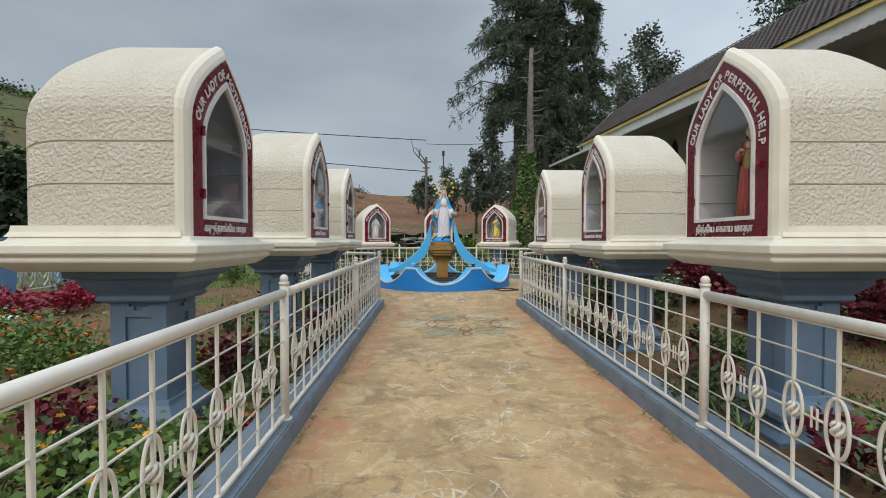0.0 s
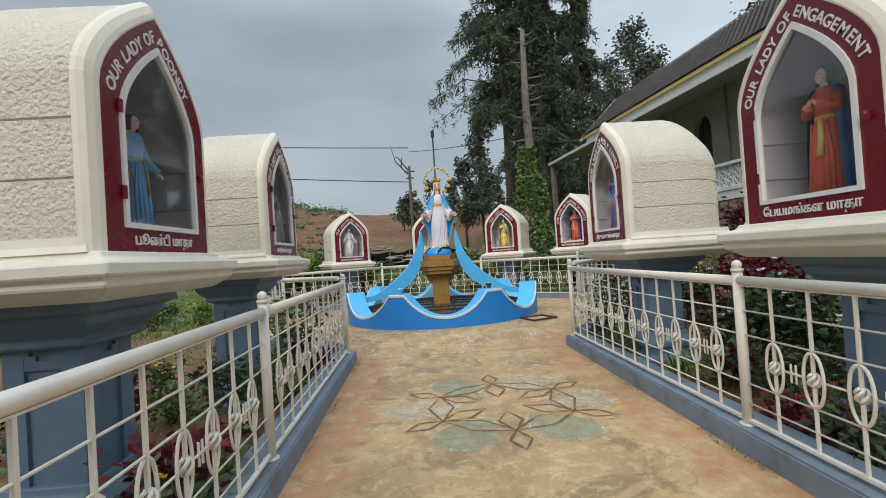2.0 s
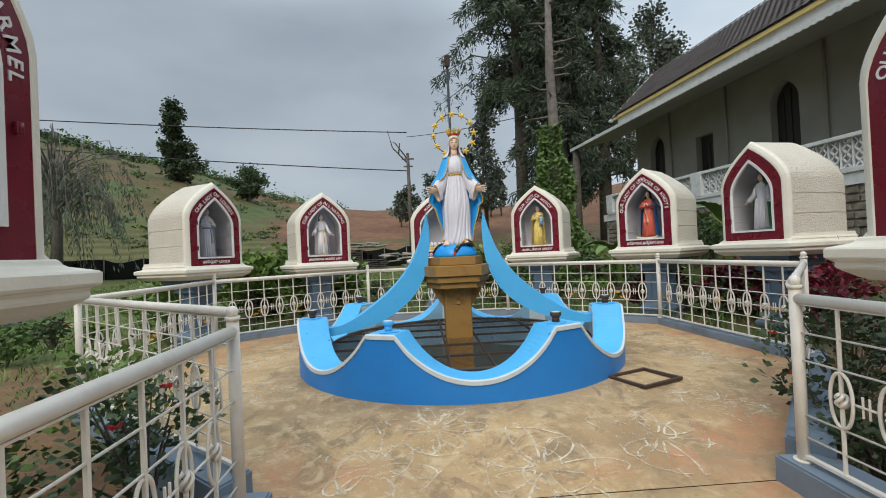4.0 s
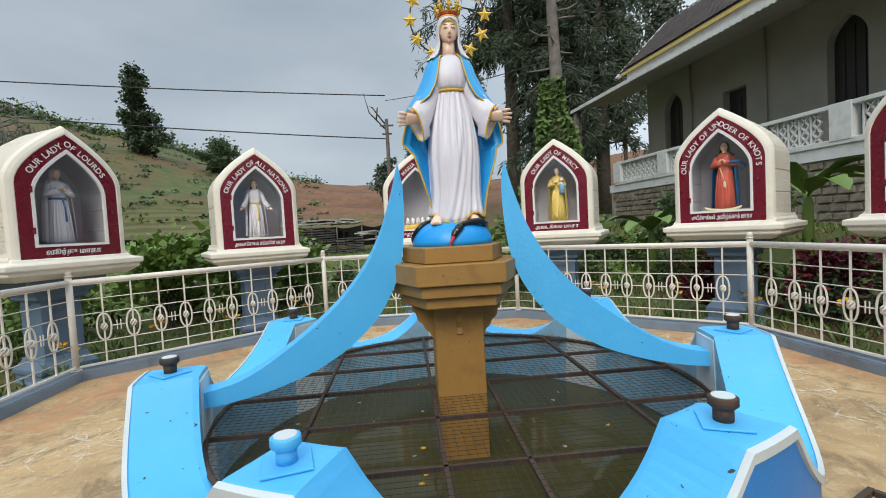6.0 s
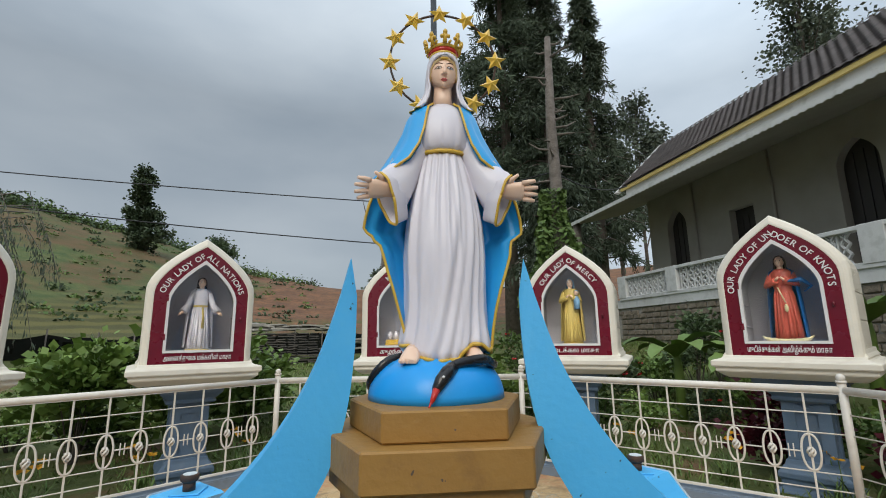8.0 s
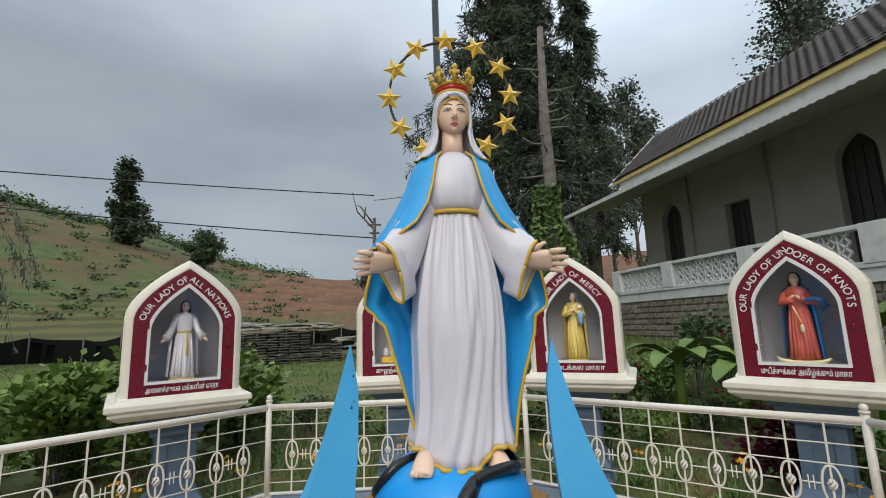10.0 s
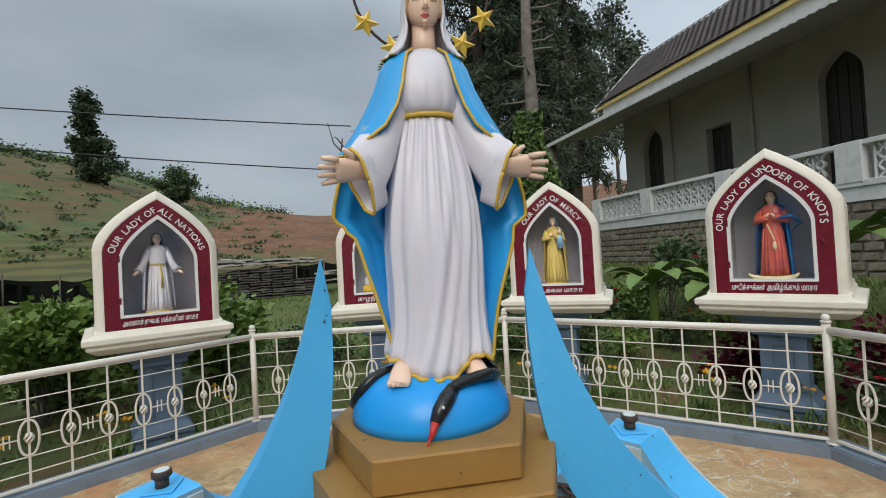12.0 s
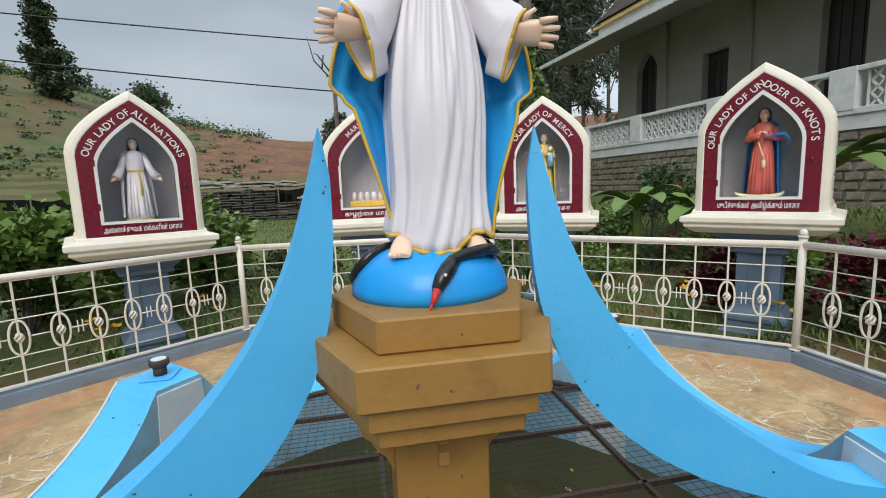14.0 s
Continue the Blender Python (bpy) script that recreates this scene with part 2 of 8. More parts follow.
def tube(bm, pts, r, seg=8, mat=0, caps=True, squash=1.0):
    """A tube along points; r a number or one radius a point."""
    pts = [Vector(p) for p in pts]
    rs = r if isinstance(r, (list, tuple)) else [r] * len(pts)
    rings, side = [], None
    for i, p in enumerate(pts):
        d = (pts[min(i + 1, len(pts) - 1)] - pts[max(i - 1, 0)]).normalized()
        if side is None:
            side = d.cross(Vector((0, 0, 1)))
            if side.length < 0.01:
                side = Vector((1, 0, 0))
        side = (side - d * side.dot(d)).normalized()
        up = d.cross(side)
        rings.append([bm.verts.new(p + (side * math.cos(a) + up * math.sin(a) * squash) * rs[i]) for a in [2 * math.pi * k / seg for k in range(seg)]])
    for a, b in zip(rings, rings[1:]):
        for k in range(seg):
            f = bm.faces.new((a[k], a[(k + 1) % seg], b[(k + 1) % seg], b[k]))
            f.material_index, f.smooth = mat, True
    if caps:
        for ring in (rings[0][::-1], rings[-1]):
            bm.faces.new(ring).material_index = mat


def loft(bm, rings, mat=0, caps=(True, True), closed=True, smooth=True):
    """Skin between rings of equal point counts."""
    vs = [[bm.verts.new(p) for p in ring] for ring in rings]
    n = len(vs[0])
    for a, b in zip(vs, vs[1:]):
        for k in range(n if closed else n - 1):
            f = bm.faces.new((a[k], a[(k + 1) % n], b[(k + 1) % n], b[k]))
            f.material_index, f.smooth = mat, smooth
    if caps[0]:
        bm.faces.new(vs[0][::-1]).material_index = mat
    if caps[1]:
        bm.faces.new(vs[-1]).material_index = mat
    return vs


def ball(bm, c, r, u=12, v=8, mat=0, scale=(1, 1, 1)):
    ret = bmesh.ops.create_uvsphere(bm, u_segments=u, v_segments=v, radius=r, matrix=Matrix.Translation(c) @ Matrix.Diagonal((*scale, 1)))
    for vert in ret["verts"]:
        for f in vert.link_faces:
            f.material_index, f.smooth = mat, True


def facing(x, y, angle, z=0.0):
    """Local -y looks along the angle (degrees from world x)."""
    return pose(x, y, z, 0, 0, angle + 90)


# ---------------------------------------------------------------- ground
PLAZA_Z = 0.165
CX, CY = 0.19, 13.0          # the fountain's centre
OCT = [(-1.15, 9.9), (1.85, 9.9), (3.72, 11.9), (3.60, 14.58), (1.48, 16.52), (-1.34, 16.7), (-3.6, 14.9), (-3.55, 11.9)]


def terrain(x, y):
    """Height of the garden and the hills round it."""
    r = math.hypot(x - 0.2, y - 8)
    b = math.degrees(math.atan2(x, y - 11.3))
    e = np.interp(b, [-180, -90, -50, -37, -34, -31, -27.7, -22, -19, -17, -12.4, -5.6, 3, 10, 26, 60, 120, 180], [3, 12, 14.5, 12.4, 11.6, 11.0, 10.4, 8.7, 7.5, 7.0, 6.6, 5.9, 5.2, 4.8, 7, 8, 4, 3])
    z = -0.05 + 0.14 * min(1, max(0, (y - 9.5) / 2)) * (1 if abs(x) < 6 else 0.6)
    z += max(0, min(y, 60) - 17) * 0.035
    if x > 5:
        z += min(1.0, (x - 5) * 0.35) * min(1, max(0, (y - 4) / 6))
    k = min(1, max(0, (r - 26) / 110))
    k = k * k * (3 - 2 * k) if k < 1 else 1
    z += math.tan(radians(float(e))) * 125 * k
    if r > 30:
        step = 2.0
        q = z / step
        f = q - math.floor(q)
        z = z + 0.55 * k ** 0.3 * step * (min(1, max(0, (f - 0.35) / 0.3)) - f) * 0.6
        z += noise.noise(Vector((x * 0.04, y * 0.04, 0))) * 1.6 * k
    else:
        z += noise.noise(Vector((x * 0.7, y * 0.7, 3))) * 0.05
    return z


def near_field(x, y):
    return abs(x - 0.37) < 1.55 and y < 10.5 or math.hypot(x - 0.15, y - 13.2) < 3.55


def build_ground():
    bm = bmesh.new()
    rs = [0.0, 0.6, 1.2, 1.8, 2.4, 3, 3.6, 4.2, 4.8, 5.4, 6, 6.8, 7.6, 8.4, 9.2, 10, 11, 12, 13, 14, 15.5, 17, 19, 21, 23.5, 26, 29, 32, 35, 38, 41, 44, 47, 50, 53, 56, 59, 62, 65, 68, 71,
          74, 77, 80, 84, 88, 92, 96, 100, 105, 110, 115, 120, 126, 132, 138, 146, 160, 190, 250, 400, 800, 1500, 3000]
    seg = 240
    rings = []
    for r in rs[1:]:
        ring = []
        for k in range(seg):
            a = 2 * math.pi * k / seg
            x, y = 0.2 + r * math.cos(a), 8 + r * math.sin(a)
            z = terrain(x, y) if r < 260 else terrain(0.2 + 250 * math.cos(a), 8 + 250 * math.sin(a)) - (r - 250) * 0.03
            if near_field(x, y):
                z = -0.25
            ring.append((x, y, z))
        rings.append(ring)
    loft(bm, rings, caps=(True, False))
    return tagged(link(bm, "ground", GROUND, smooth=True), "brown garden soil and grassy terraced hillside", "ground", kind="structure")


def ground_material():
    m = bpy.data.materials.new("garden_and_hill")
    m.use_nodes = True
    n, l = m.node_tree.nodes, m.node_tree.links
    p = n["Principled BSDF"]
    p.inputs["Roughness"].default_value = 0.95
    geo = n.new("ShaderNodeNewGeometry")
    def tex(scale, detail=6, rough=0.6):
        t = n.new("ShaderNodeTexNoise")
        t.inputs["Scale"].default_value, t.inputs["Detail"].default_value, t.inputs["Roughness"].default_value = scale, detail, rough
        l.new(geo.outputs["Position"], t.inputs["Vector"])
        return t.outputs["Fac"]
    def ramp(fac, lo, hi, top=1.0):
        r = n.new("ShaderNodeMapRange")
        r.inputs["From Min"].default_value, r.inputs["From Max"].default_value, r.inputs["To Max"].default_value = lo, hi, top
        l.new(fac, r.inputs["Value"])
        return r.outputs["Result"]
    def mix(fac, a, b):
        x = n.new("ShaderNodeMix")
        x.data_type = "RGBA"
        l.new(fac, x.inputs[0])
        for i, c in ((6, a), (7, b)):
            if isinstance(c, tuple):
                x.inputs[i].default_value = (*c, 1)
            else:
                l.new(c, x.inputs[i])
        return x.outputs[2]
    soil = mix(ramp(tex(2.5), 0.35, 0.65), (0.22, 0.12, 0.055), (0.13, 0.075, 0.04))
    sep = n.new("ShaderNodeSeparateXYZ")
    l.new(geo.outputs["Position"], sep.inputs[0])
    def op(kind, a, b):
        x = n.new("ShaderNodeMath")
        x.operation = kind
        for i, c in enumerate((a, b)):
            if isinstance(c, (int, float)):
                x.inputs[i].default_value = c
            else:
                l.new(c, x.inputs[i])
        return x.outputs[0]
    lush = ramp(sep.outputs["Y"], 12.0, 15.5, 0.20)
    near = mix(ramp(op("ADD", tex(0.8, 8), op("SUBTRACT", lush, 0.09)), 0.44, 0.56, 0.9), soil, mix(ramp(tex(5.0, 8, 0.7), 0.4, 0.6), (0.07, 0.105, 0.023), (0.11, 0.14, 0.037)))
    wave = n.new("ShaderNodeTexWave")
    wave.bands_direction = "Z"
    wave.inputs["Scale"].default_value, wave.inputs["Distortion"].default_value, wave.inputs["Detail"].default_value = 0.55, 3.0, 4
    l.new(geo.outputs["Position"], wave.inputs["Vector"])
    bare = mix(ramp(tex(0.3, 8), 0.40, 0.62), (0.24, 0.11, 0.048), (0.155, 0.072, 0.034))
    bare = mix(ramp(tex(1.1, 9, 0.75), 0.46, 0.60, 0.85), bare, (0.085, 0.048, 0.027))
    field = mix(ramp(wave.outputs["Fac"], 0.2, 0.8), (0.125, 0.115, 0.032), (0.07, 0.07, 0.02))
    green = mix(ramp(tex(0.6, 8, 0.7), 0.4, 0.6), (0.05, 0.085, 0.022), (0.105, 0.125, 0.035))
    slope = mix(ramp(tex(0.07, 9, 0.7), 0.44, 0.56), mix(ramp(tex(0.2, 8), 0.4, 0.6), (0.14, 0.085, 0.036), (0.095, 0.08, 0.028)), green)
    # ploughed earth straight ahead, terraced fields low on the flank, scrub above
    west = ramp(op("ADD", op("DIVIDE", sep.outputs["X"], op("MAXIMUM", op("SUBTRACT", sep.outputs["Y"], 11.3), 5.0)), op("MULTIPLY", op("SUBTRACT", tex(0.05), 0.5), 0.3)), -0.30, -0.36)
    high = ramp(op("ADD", sep.outputs["Z"], op("MULTIPLY", op("SUBTRACT", tex(0.09), 0.5), 6.0)), 4.2, 5.6)
    low = ramp(sep.outputs["Z"], 3.6, 3.1)
    centre = mix(low, bare, mix(ramp(tex(0.5, 8, 0.7), 0.42, 0.58), green, bare))
    far = mix(west, centre, mix(high, field, slope))
    length = n.new("ShaderNodeVectorMath")
    length.operation = "LENGTH"
    l.new(geo.outputs["Position"], length.inputs[0])
    col = mix(ramp(length.outputs["Value"], 34, 48), near, far)
    l.new(col, p.inputs["Base Color"])
    b = n.new("ShaderNodeBump")
    b.inputs["Strength"].default_value, b.inputs["Distance"].default_value = 0.8, 0.05
    l.new(tex(9, 8), b.inputs["Height"])
    l.new(b.outputs["Normal"], p.inputs["Normal"])
    return m


GROUND = ground_material()


def floor_material():
    m = bpy.data.materials.new("worn_concrete")
    m.use_nodes = True
    n, l = m.node_tree.nodes, m.node_tree.links
    p = n["Principled BSDF"]
    geo = n.new("ShaderNodeNewGeometry")
    sep = n.new("ShaderNodeSeparateXYZ")
    l.new(geo.outputs["Position"], sep.inputs[0])
    def tex(scale, detail=8, rough=0.6, dist=0.0):
        t = n.new("ShaderNodeTexNoise")
        t.inputs["Scale"].default_value, t.inputs["Detail"].default_value = scale, detail
        t.inputs["Roughness"].default_value, t.inputs["Distortion"].default_value = rough, dist
        l.new(geo.outputs["Position"], t.inputs["Vector"])
        return t.outputs["Fac"]
    def ramp(fac, lo, hi, top=1.0, low=0.0):
        r = n.new("ShaderNodeMapRange")
        r.inputs["From Min"].default_value, r.inputs["From Max"].default_value = lo, hi
        r.inputs["To Min"].default_value, r.inputs["To Max"].default_value = low, top
        l.new(fac, r.inputs["Value"])
        return r.outputs["Result"]
    def mix(fac, a, b):
        x = n.new("ShaderNodeMix")
        x.data_type = "RGBA"
        l.new(fac, x.inputs[0])
        for i, c in ((6, a), (7, b)):
            if isinstance(c, tuple):
                x.inputs[i].default_value = (*c, 1)
            else:
                l.new(c, x.inputs[i])
        return x.outputs[2]
    def op(kind, a, b):
        x = n.new("ShaderNodeMath")
        x.operation = kind
        for i, c in enumerate((a, b)):
            if isinstance(c, (int, float)):
                x.inputs[i].default_value = c
            else:
                l.new(c, x.inputs[i])
        return x.outputs[0]
    base = mix(ramp(tex(1.1), 0.36, 0.66), (0.53, 0.36, 0.18), (0.35, 0.23, 0.112))
    base = mix(ramp(tex(5.5, 8, 0.65), 0.50, 0.62, 0.55), base, (0.66, 0.49, 0.28))
    base = mix(ramp(tex(2.3, 8, 0.7, 1.2), 0.53, 0.60, 0.75), base, (0.25, 0.17, 0.09))
    base = mix(ramp(tex(11.0, 8, 0.75, 0.6), 0.56, 0.64, 0.6), base, (0.22, 0.15, 0.08))
    base = mix(ramp(tex(26.0, 6, 0.7), 0.60, 0.68, 0.45), base, (0.70, 0.58, 0.40))
    base = mix(ramp(tex(3.2, 5, 0.55, 2.5), 0.57, 0.63, 0.38), base, (0.68, 0.54, 0.34))
    base = mix(ramp(tex(7.5, 6, 0.6, 3.5), 0.60, 0.65, 0.32), base, (0.70, 0.57, 0.38))
    base = mix(ramp(tex(0.55, 6, 0.6), 0.50, 0.62, 0.45), base, (0.30, 0.205, 0.11))
    # faded red-oxide borders along both edges of the path
    off = op("ABSOLUTE", op("SUBTRACT", sep.outputs["X"], 0.37), 0.0)
    edge = ramp(op("ADD", off, op("MULTIPLY", op("SUBTRACT", tex(1.6), 0.5), 1.1)), 1.02, 1.18)
    onpath = ramp(sep.outputs["Y"], 10.1, 9.9)
    band = op("MULTIPLY", op("MULTIPLY", edge, onpath), ramp(tex(3.2, 8, 0.7), 0.40, 0.58, 0.8))
    base = mix(band, base, (0.50, 0.235, 0.12))
    ring = n.new("ShaderNodeVectorMath")
    ring.operation = "DISTANCE"
    ring.inputs[1].default_value = (0.15, 13.2, 0.12)
    l.new(geo.outputs["Position"], ring.inputs[0])
    outer = ramp(op("ADD", ring.outputs["Value"], op("MULTIPLY", op("SUBTRACT", tex(1.3), 0.5), 1.6)), 3.0, 3.25)
    band2 = op("MULTIPLY", op("MULTIPLY", outer, ramp(sep.outputs["Y"], 9.95, 10.3)), ramp(tex(3.5, 8, 0.7), 0.42, 0.6, 0.75))
    base = mix(band2, base, (0.54, 0.25, 0.12))
    l.new(base, p.inputs["Base Color"])
    l.new(ramp(tex(3.0), 0.3, 0.7, 0.85, 0.5), p.inputs["Roughness"])
    b = n.new("ShaderNodeBump")
    b.inputs["Strength"].default_value, b.inputs["Distance"].default_value = 0.35, 0.01
    l.new(tex(45, 6), b.inputs["Height"])
    l.new(b.outputs["Normal"], p.inputs["Normal"])
    return m


CONCRETE = floor_material()


def floor_height(x, y):
    """The round floor rises from the path and falls a little towards its kerb."""
    r = math.hypot(x - CX, y - CY)
    return (PLAZA_Z - 0.05 * min(1, max(0, (r - 2.0) / 1.4))) * min(1, max(0, (y - 9.94) / 0.9))


def build_floors():
    bm = bmesh.new()
    rows = [-6.0, 0, 3, 6, 9.0, 9.94]
    loft(bm, [[(-0.95 - 0.025 * y if y > 0 else -0.95, y, -0.3), (1.90, y, -0.3), (1.90, y, 0), (-0.85 - 0.03 * y - 0.1 if y > 0 else -0.95, y, 0)] for y in rows], smooth=False)
    tagged(link(bm, "walkway_floor", CONCRETE), "worn tan concrete walkway with faded red borders", "walkway", kind="structure")
    bm = bmesh.new()
    inner = [(CX + (x - CX) * 0.985, CY + (y - CY) * 0.985) for x, y in OCT]
    ys = sorted({y for _, y in inner} | {9.95 + 0.125 * k for k in range(54)})
    top = []
    # top as strips so that the ramp at the mouth is real
    def span(y):
        xs = []
        for (x0, y0), (x1, y1) in zip(inner, inner[1:] + inner[:1]):
            if min(y0, y1) - 1e-6 <= y <= max(y0, y1) + 1e-6 and abs(y1 - y0) > 1e-6:
                xs.append(x0 + (x1 - x0) * (y - y0) / (y1 - y0))
            elif abs(y1 - y0) <= 1e-6 and abs(y - y0) < 1e-5:
                xs += [x0, x1]
        return min(xs), max(xs)
    ys = [min(y for _, y in inner) + 0.001] + [y for y in ys if min(v for _, v in inner) + 0.01 < y < max(v for _, v in inner) - 0.01] + [max(y for _, y in inner) - 0.001]
    strip = []
    for y in ys:
        a, b = span(y)
        strip.append([(a + (b - a) * k / 60, y, floor_height(a + (b - a) * k / 60, y)) for k in range(61)])
    loft(bm, strip, caps=(False, False), closed=False, smooth=False)
    # the basin goes down through the floor
    bmesh.ops.delete(bm, geom=[f for f in bm.faces if math.hypot(f.calc_center_median().x - CX, f.calc_center_median().y - CY) < 1.74], context="FACES")
    tagged(link(bm, "plaza_floor", CONCRETE), "worn tan concrete floor round the fountain", "floor", kind="structure")


# ---------------------------------------------------------------- fence
def knot_mesh():
    bm = bmesh.new()
    for k in range(4):
        pts = []
        for i in range(9):
            v = -1 + 2 * i / 8
            a = v * 1.3 + k * math.pi / 2
            r = 0.026 * math.sqrt(max(0.05, 1 - v * v * 0.9))
            pts.append((r * math.cos(a), r * math.sin(a), v * 0.034))
        tube(bm, pts, 0.0095, 5)
    return bm


def oval_mesh():
    bm = bmesh.new()
    for s in (-1, 1):
        pts = []
        for i in range(13):
            a = math.pi * i / 12
            pts.append((s * 0.062 * math.sin(a) ** 0.85, 0, -0.14 * math.cos(a)))
        tube(bm, pts, 0.0075, 6, squash=1.3)
    return bm


def bar_mesh(h):
    bm = bmesh.new()
    box(bm, (0, 0, h / 2), (0.016, 0.016, h), 0.002)
    return bm


def h_mesh(gap):
    bm = bmesh.new()
    for s in (-1, 1):
        box(bm, (s * 0.017, 0, 0), (0.009, 0.010, 0.105), 0.002)
    tube(bm, [(-gap / 2 + 0.058, 0, 0), (gap / 2 - 0.058, 0, 0)], 0.0065, 6)
    return bm


def link_mesh(gap):
    bm = bmesh.new()
    tube(bm, [(-gap / 2 + 0.06, 0, 0), (gap / 2 - 0.06, 0, 0)], 0.006, 6)
    return bm


SHARED = {}


def shared(key, make):
    if key not in SHARED:
        ob = make()
        data = bpy.data.meshes.new(key)
        ob.normal_update()
        ob.to_mesh(data)
        ob.free()
        data.materials.append(FENCE)
        SHARED[key] = data
    return SHARED[key]


def piece(name, data, parent, m):
    o = new(name, data)
    o.parent, o.matrix_basis = parent, m
    return o


def post_mesh():
    bm = bmesh.new()
    tube(bm, [(0, 0, 0), (0, 0, 0.985)], 0.031, 14)
    tube(bm, [(0, 0, 0.0), (0, 0, 0.012)], 0.05, 14)
    tube(bm, [(0, 0, 0.975), (0, 0, 0.995)], 0.037, 14)
    ball(bm, (0, 0, 1.018), 0.031, 12, 8)
    return bm


def fence_run(p0, p1, z, group, first_post=True, last_post=False, count=None):
    """One railing panel standing on its plinth between two posts."""
    a, b = Vector((*p0, z)), Vector((*p1, z))
    d = b - a
    n = d.length
    th = thing("railing", "ivory painted steel railing with oval scrollwork on a kerb", "railing", group, Matrix.Translation(a) @ pose(0, 0, 0, 0, 0, math.degrees(math.atan2(d.y, d.x))))
    count = count or round(n / 0.262) - 1
    gap = n / (count + 1)
    if first_post:
        piece("post", shared("post", post_mesh), th, pose(0, 0, 0))
    if last_post:
        piece("post", shared("post", post_mesh), th, pose(n, 0, 0))
    key = f"{n:.2f}"
    def rail():
        bm = bmesh.new()
        tube(bm, [(0.02, 0, 0.92), (n - 0.02, 0, 0.92)], 0.029, 14)
        return bm
    piece("top_rail", shared("rail" + key, rail), th, pose(0, 0, 0))
    for hz, r in ((0.73, 0.0055), (0.575, 0.0055), (0.27, 0.0055), (0.145, 0.0055)):
        def rod(r=r):
            bm = bmesh.new()
            tube(bm, [(0.02, 0, 0), (n - 0.02, 0, 0)], r, 6)
            return bm
        piece("rod", shared("rod" + key, rod), th, pose(0, 0, hz))
    def bottom():
        bm = bmesh.new()
        box(bm, (n / 2, 0, 0.035), (n - 0.04, 0.028, 0.022), 0.003)
        box(bm, (n / 2, 0, 0.888), (n - 0.04, 0.024, 0.008))
        return bm
    piece("bottom_rail", shared("bottom" + key, bottom), th, pose(0, 0, 0))
    for i in range(count):
        x = gap * (i + 1)
        piece("baluster", shared("bar", lambda: bar_mesh(0.855)), th, pose(x, 0, 0.04))
        piece("oval_scroll", shared("oval", oval_mesh), th, pose(x, 0.003, 0.42))
        piece("twisted_knot", shared("knot", knot_mesh), th, pose(x, 0, 0.42))
        if i < count - 1:
            kind = "h_link" if i % 2 == 0 else "bar_link"
            piece(kind, shared(kind + key, (lambda: h_mesh(gap)) if i % 2 == 0 else (lambda: link_mesh(gap))), th, pose(x + gap / 2, 0, 0.42))
    return th


def plinth_run(p0, p1, z0, z1, w, side, name):
    """A kerb whose inner face is the line p0-p1; it lies on the given side of it."""
    a, b = Vector((*p0, 0)), Vector((*p1, 0))
    d = (b - a).normalized()
    nrm = Vector((-d.y, d.x, 0)) * side
    bm = bmesh.new()
    q = [a, b, b + nrm * w, a + nrm * w]
    prism(bm, [(v.x, v.y) for v in (q if side > 0 else q[::-1])], z0, z1)
    bmesh.ops.bevel(bm, geom=[e for e in bm.edges if all(v.co.z > z1 - 0.001 for v in e.verts)], offset=0.012, segments=2, affect="EDGES")
    return tagged(link(bm, name, PLINTH), "grey-blue painted concrete kerb carrying the railing", "kerb", kind="structure")


def build_fences():
    left = [(-1.0, -3.5), (-1.03, -0.12), (-1.09, 3.27), (-1.16, 6.58), (-1.22, 9.74)]
    right = [(1.86, -3.7), (1.86, -0.3), (1.86, 3.10), (1.86, 6.51), (1.86, 9.85)]
    for a, b in zip(left, left[1:]):
        fence_run(a, b, 0.15, "railings along the walkway", True, b is left[-1])
    for a, b in zip(right, right[1:]):
        fence_run(a, b, 0.15, "railings along the walkway", True, b is right[-1])
    plinth_run((-0.91, -4.0), (-1.13, 9.95), -0.3, 0.15, 0.30, 1, "kerb_left")
    plinth_run((1.77, -4.0), (1.77, 9.95), -0.3, 0.15, 0.30, -1, "kerb_right")
    # round the fountain; the side towards the walkway is open
    out = [(CX + (x - CX) * 1.0, CY + (y - CY) * 1.0) for x, y in OCT]
    ring = out[1:] + out[:1]
    zt = 0.215
    for i, (a, b) in enumerate(zip(ring, ring[1:])):
        if i == 0:
            a = (1.95, 9.98)
        if i == len(ring) - 2:
            b = (-1.32, 10.02)
        fence_run(a, b, zt, "railings round the fountain", i > 0, False)
        k = lambda p, s: (CX + (p[0] - CX) * s, CY + (p[1] - CY) * s)
        bm = bmesh.new()
        prism(bm, [k(a, 0.978), k(b, 0.978), k(b, 1.05), k(a, 1.05)], -0.3, zt)
        bmesh.ops.bevel(bm, geom=[e for e in bm.edges if all(v.co.z > zt - 0.001 for v in e.verts)], offset=0.012, segments=2, affect="EDGES")
        tagged(link(bm, f"kerb_ring_{i + 1}", PLINTH), "grey-blue painted concrete kerb carrying the railing", "kerb", kind="structure")


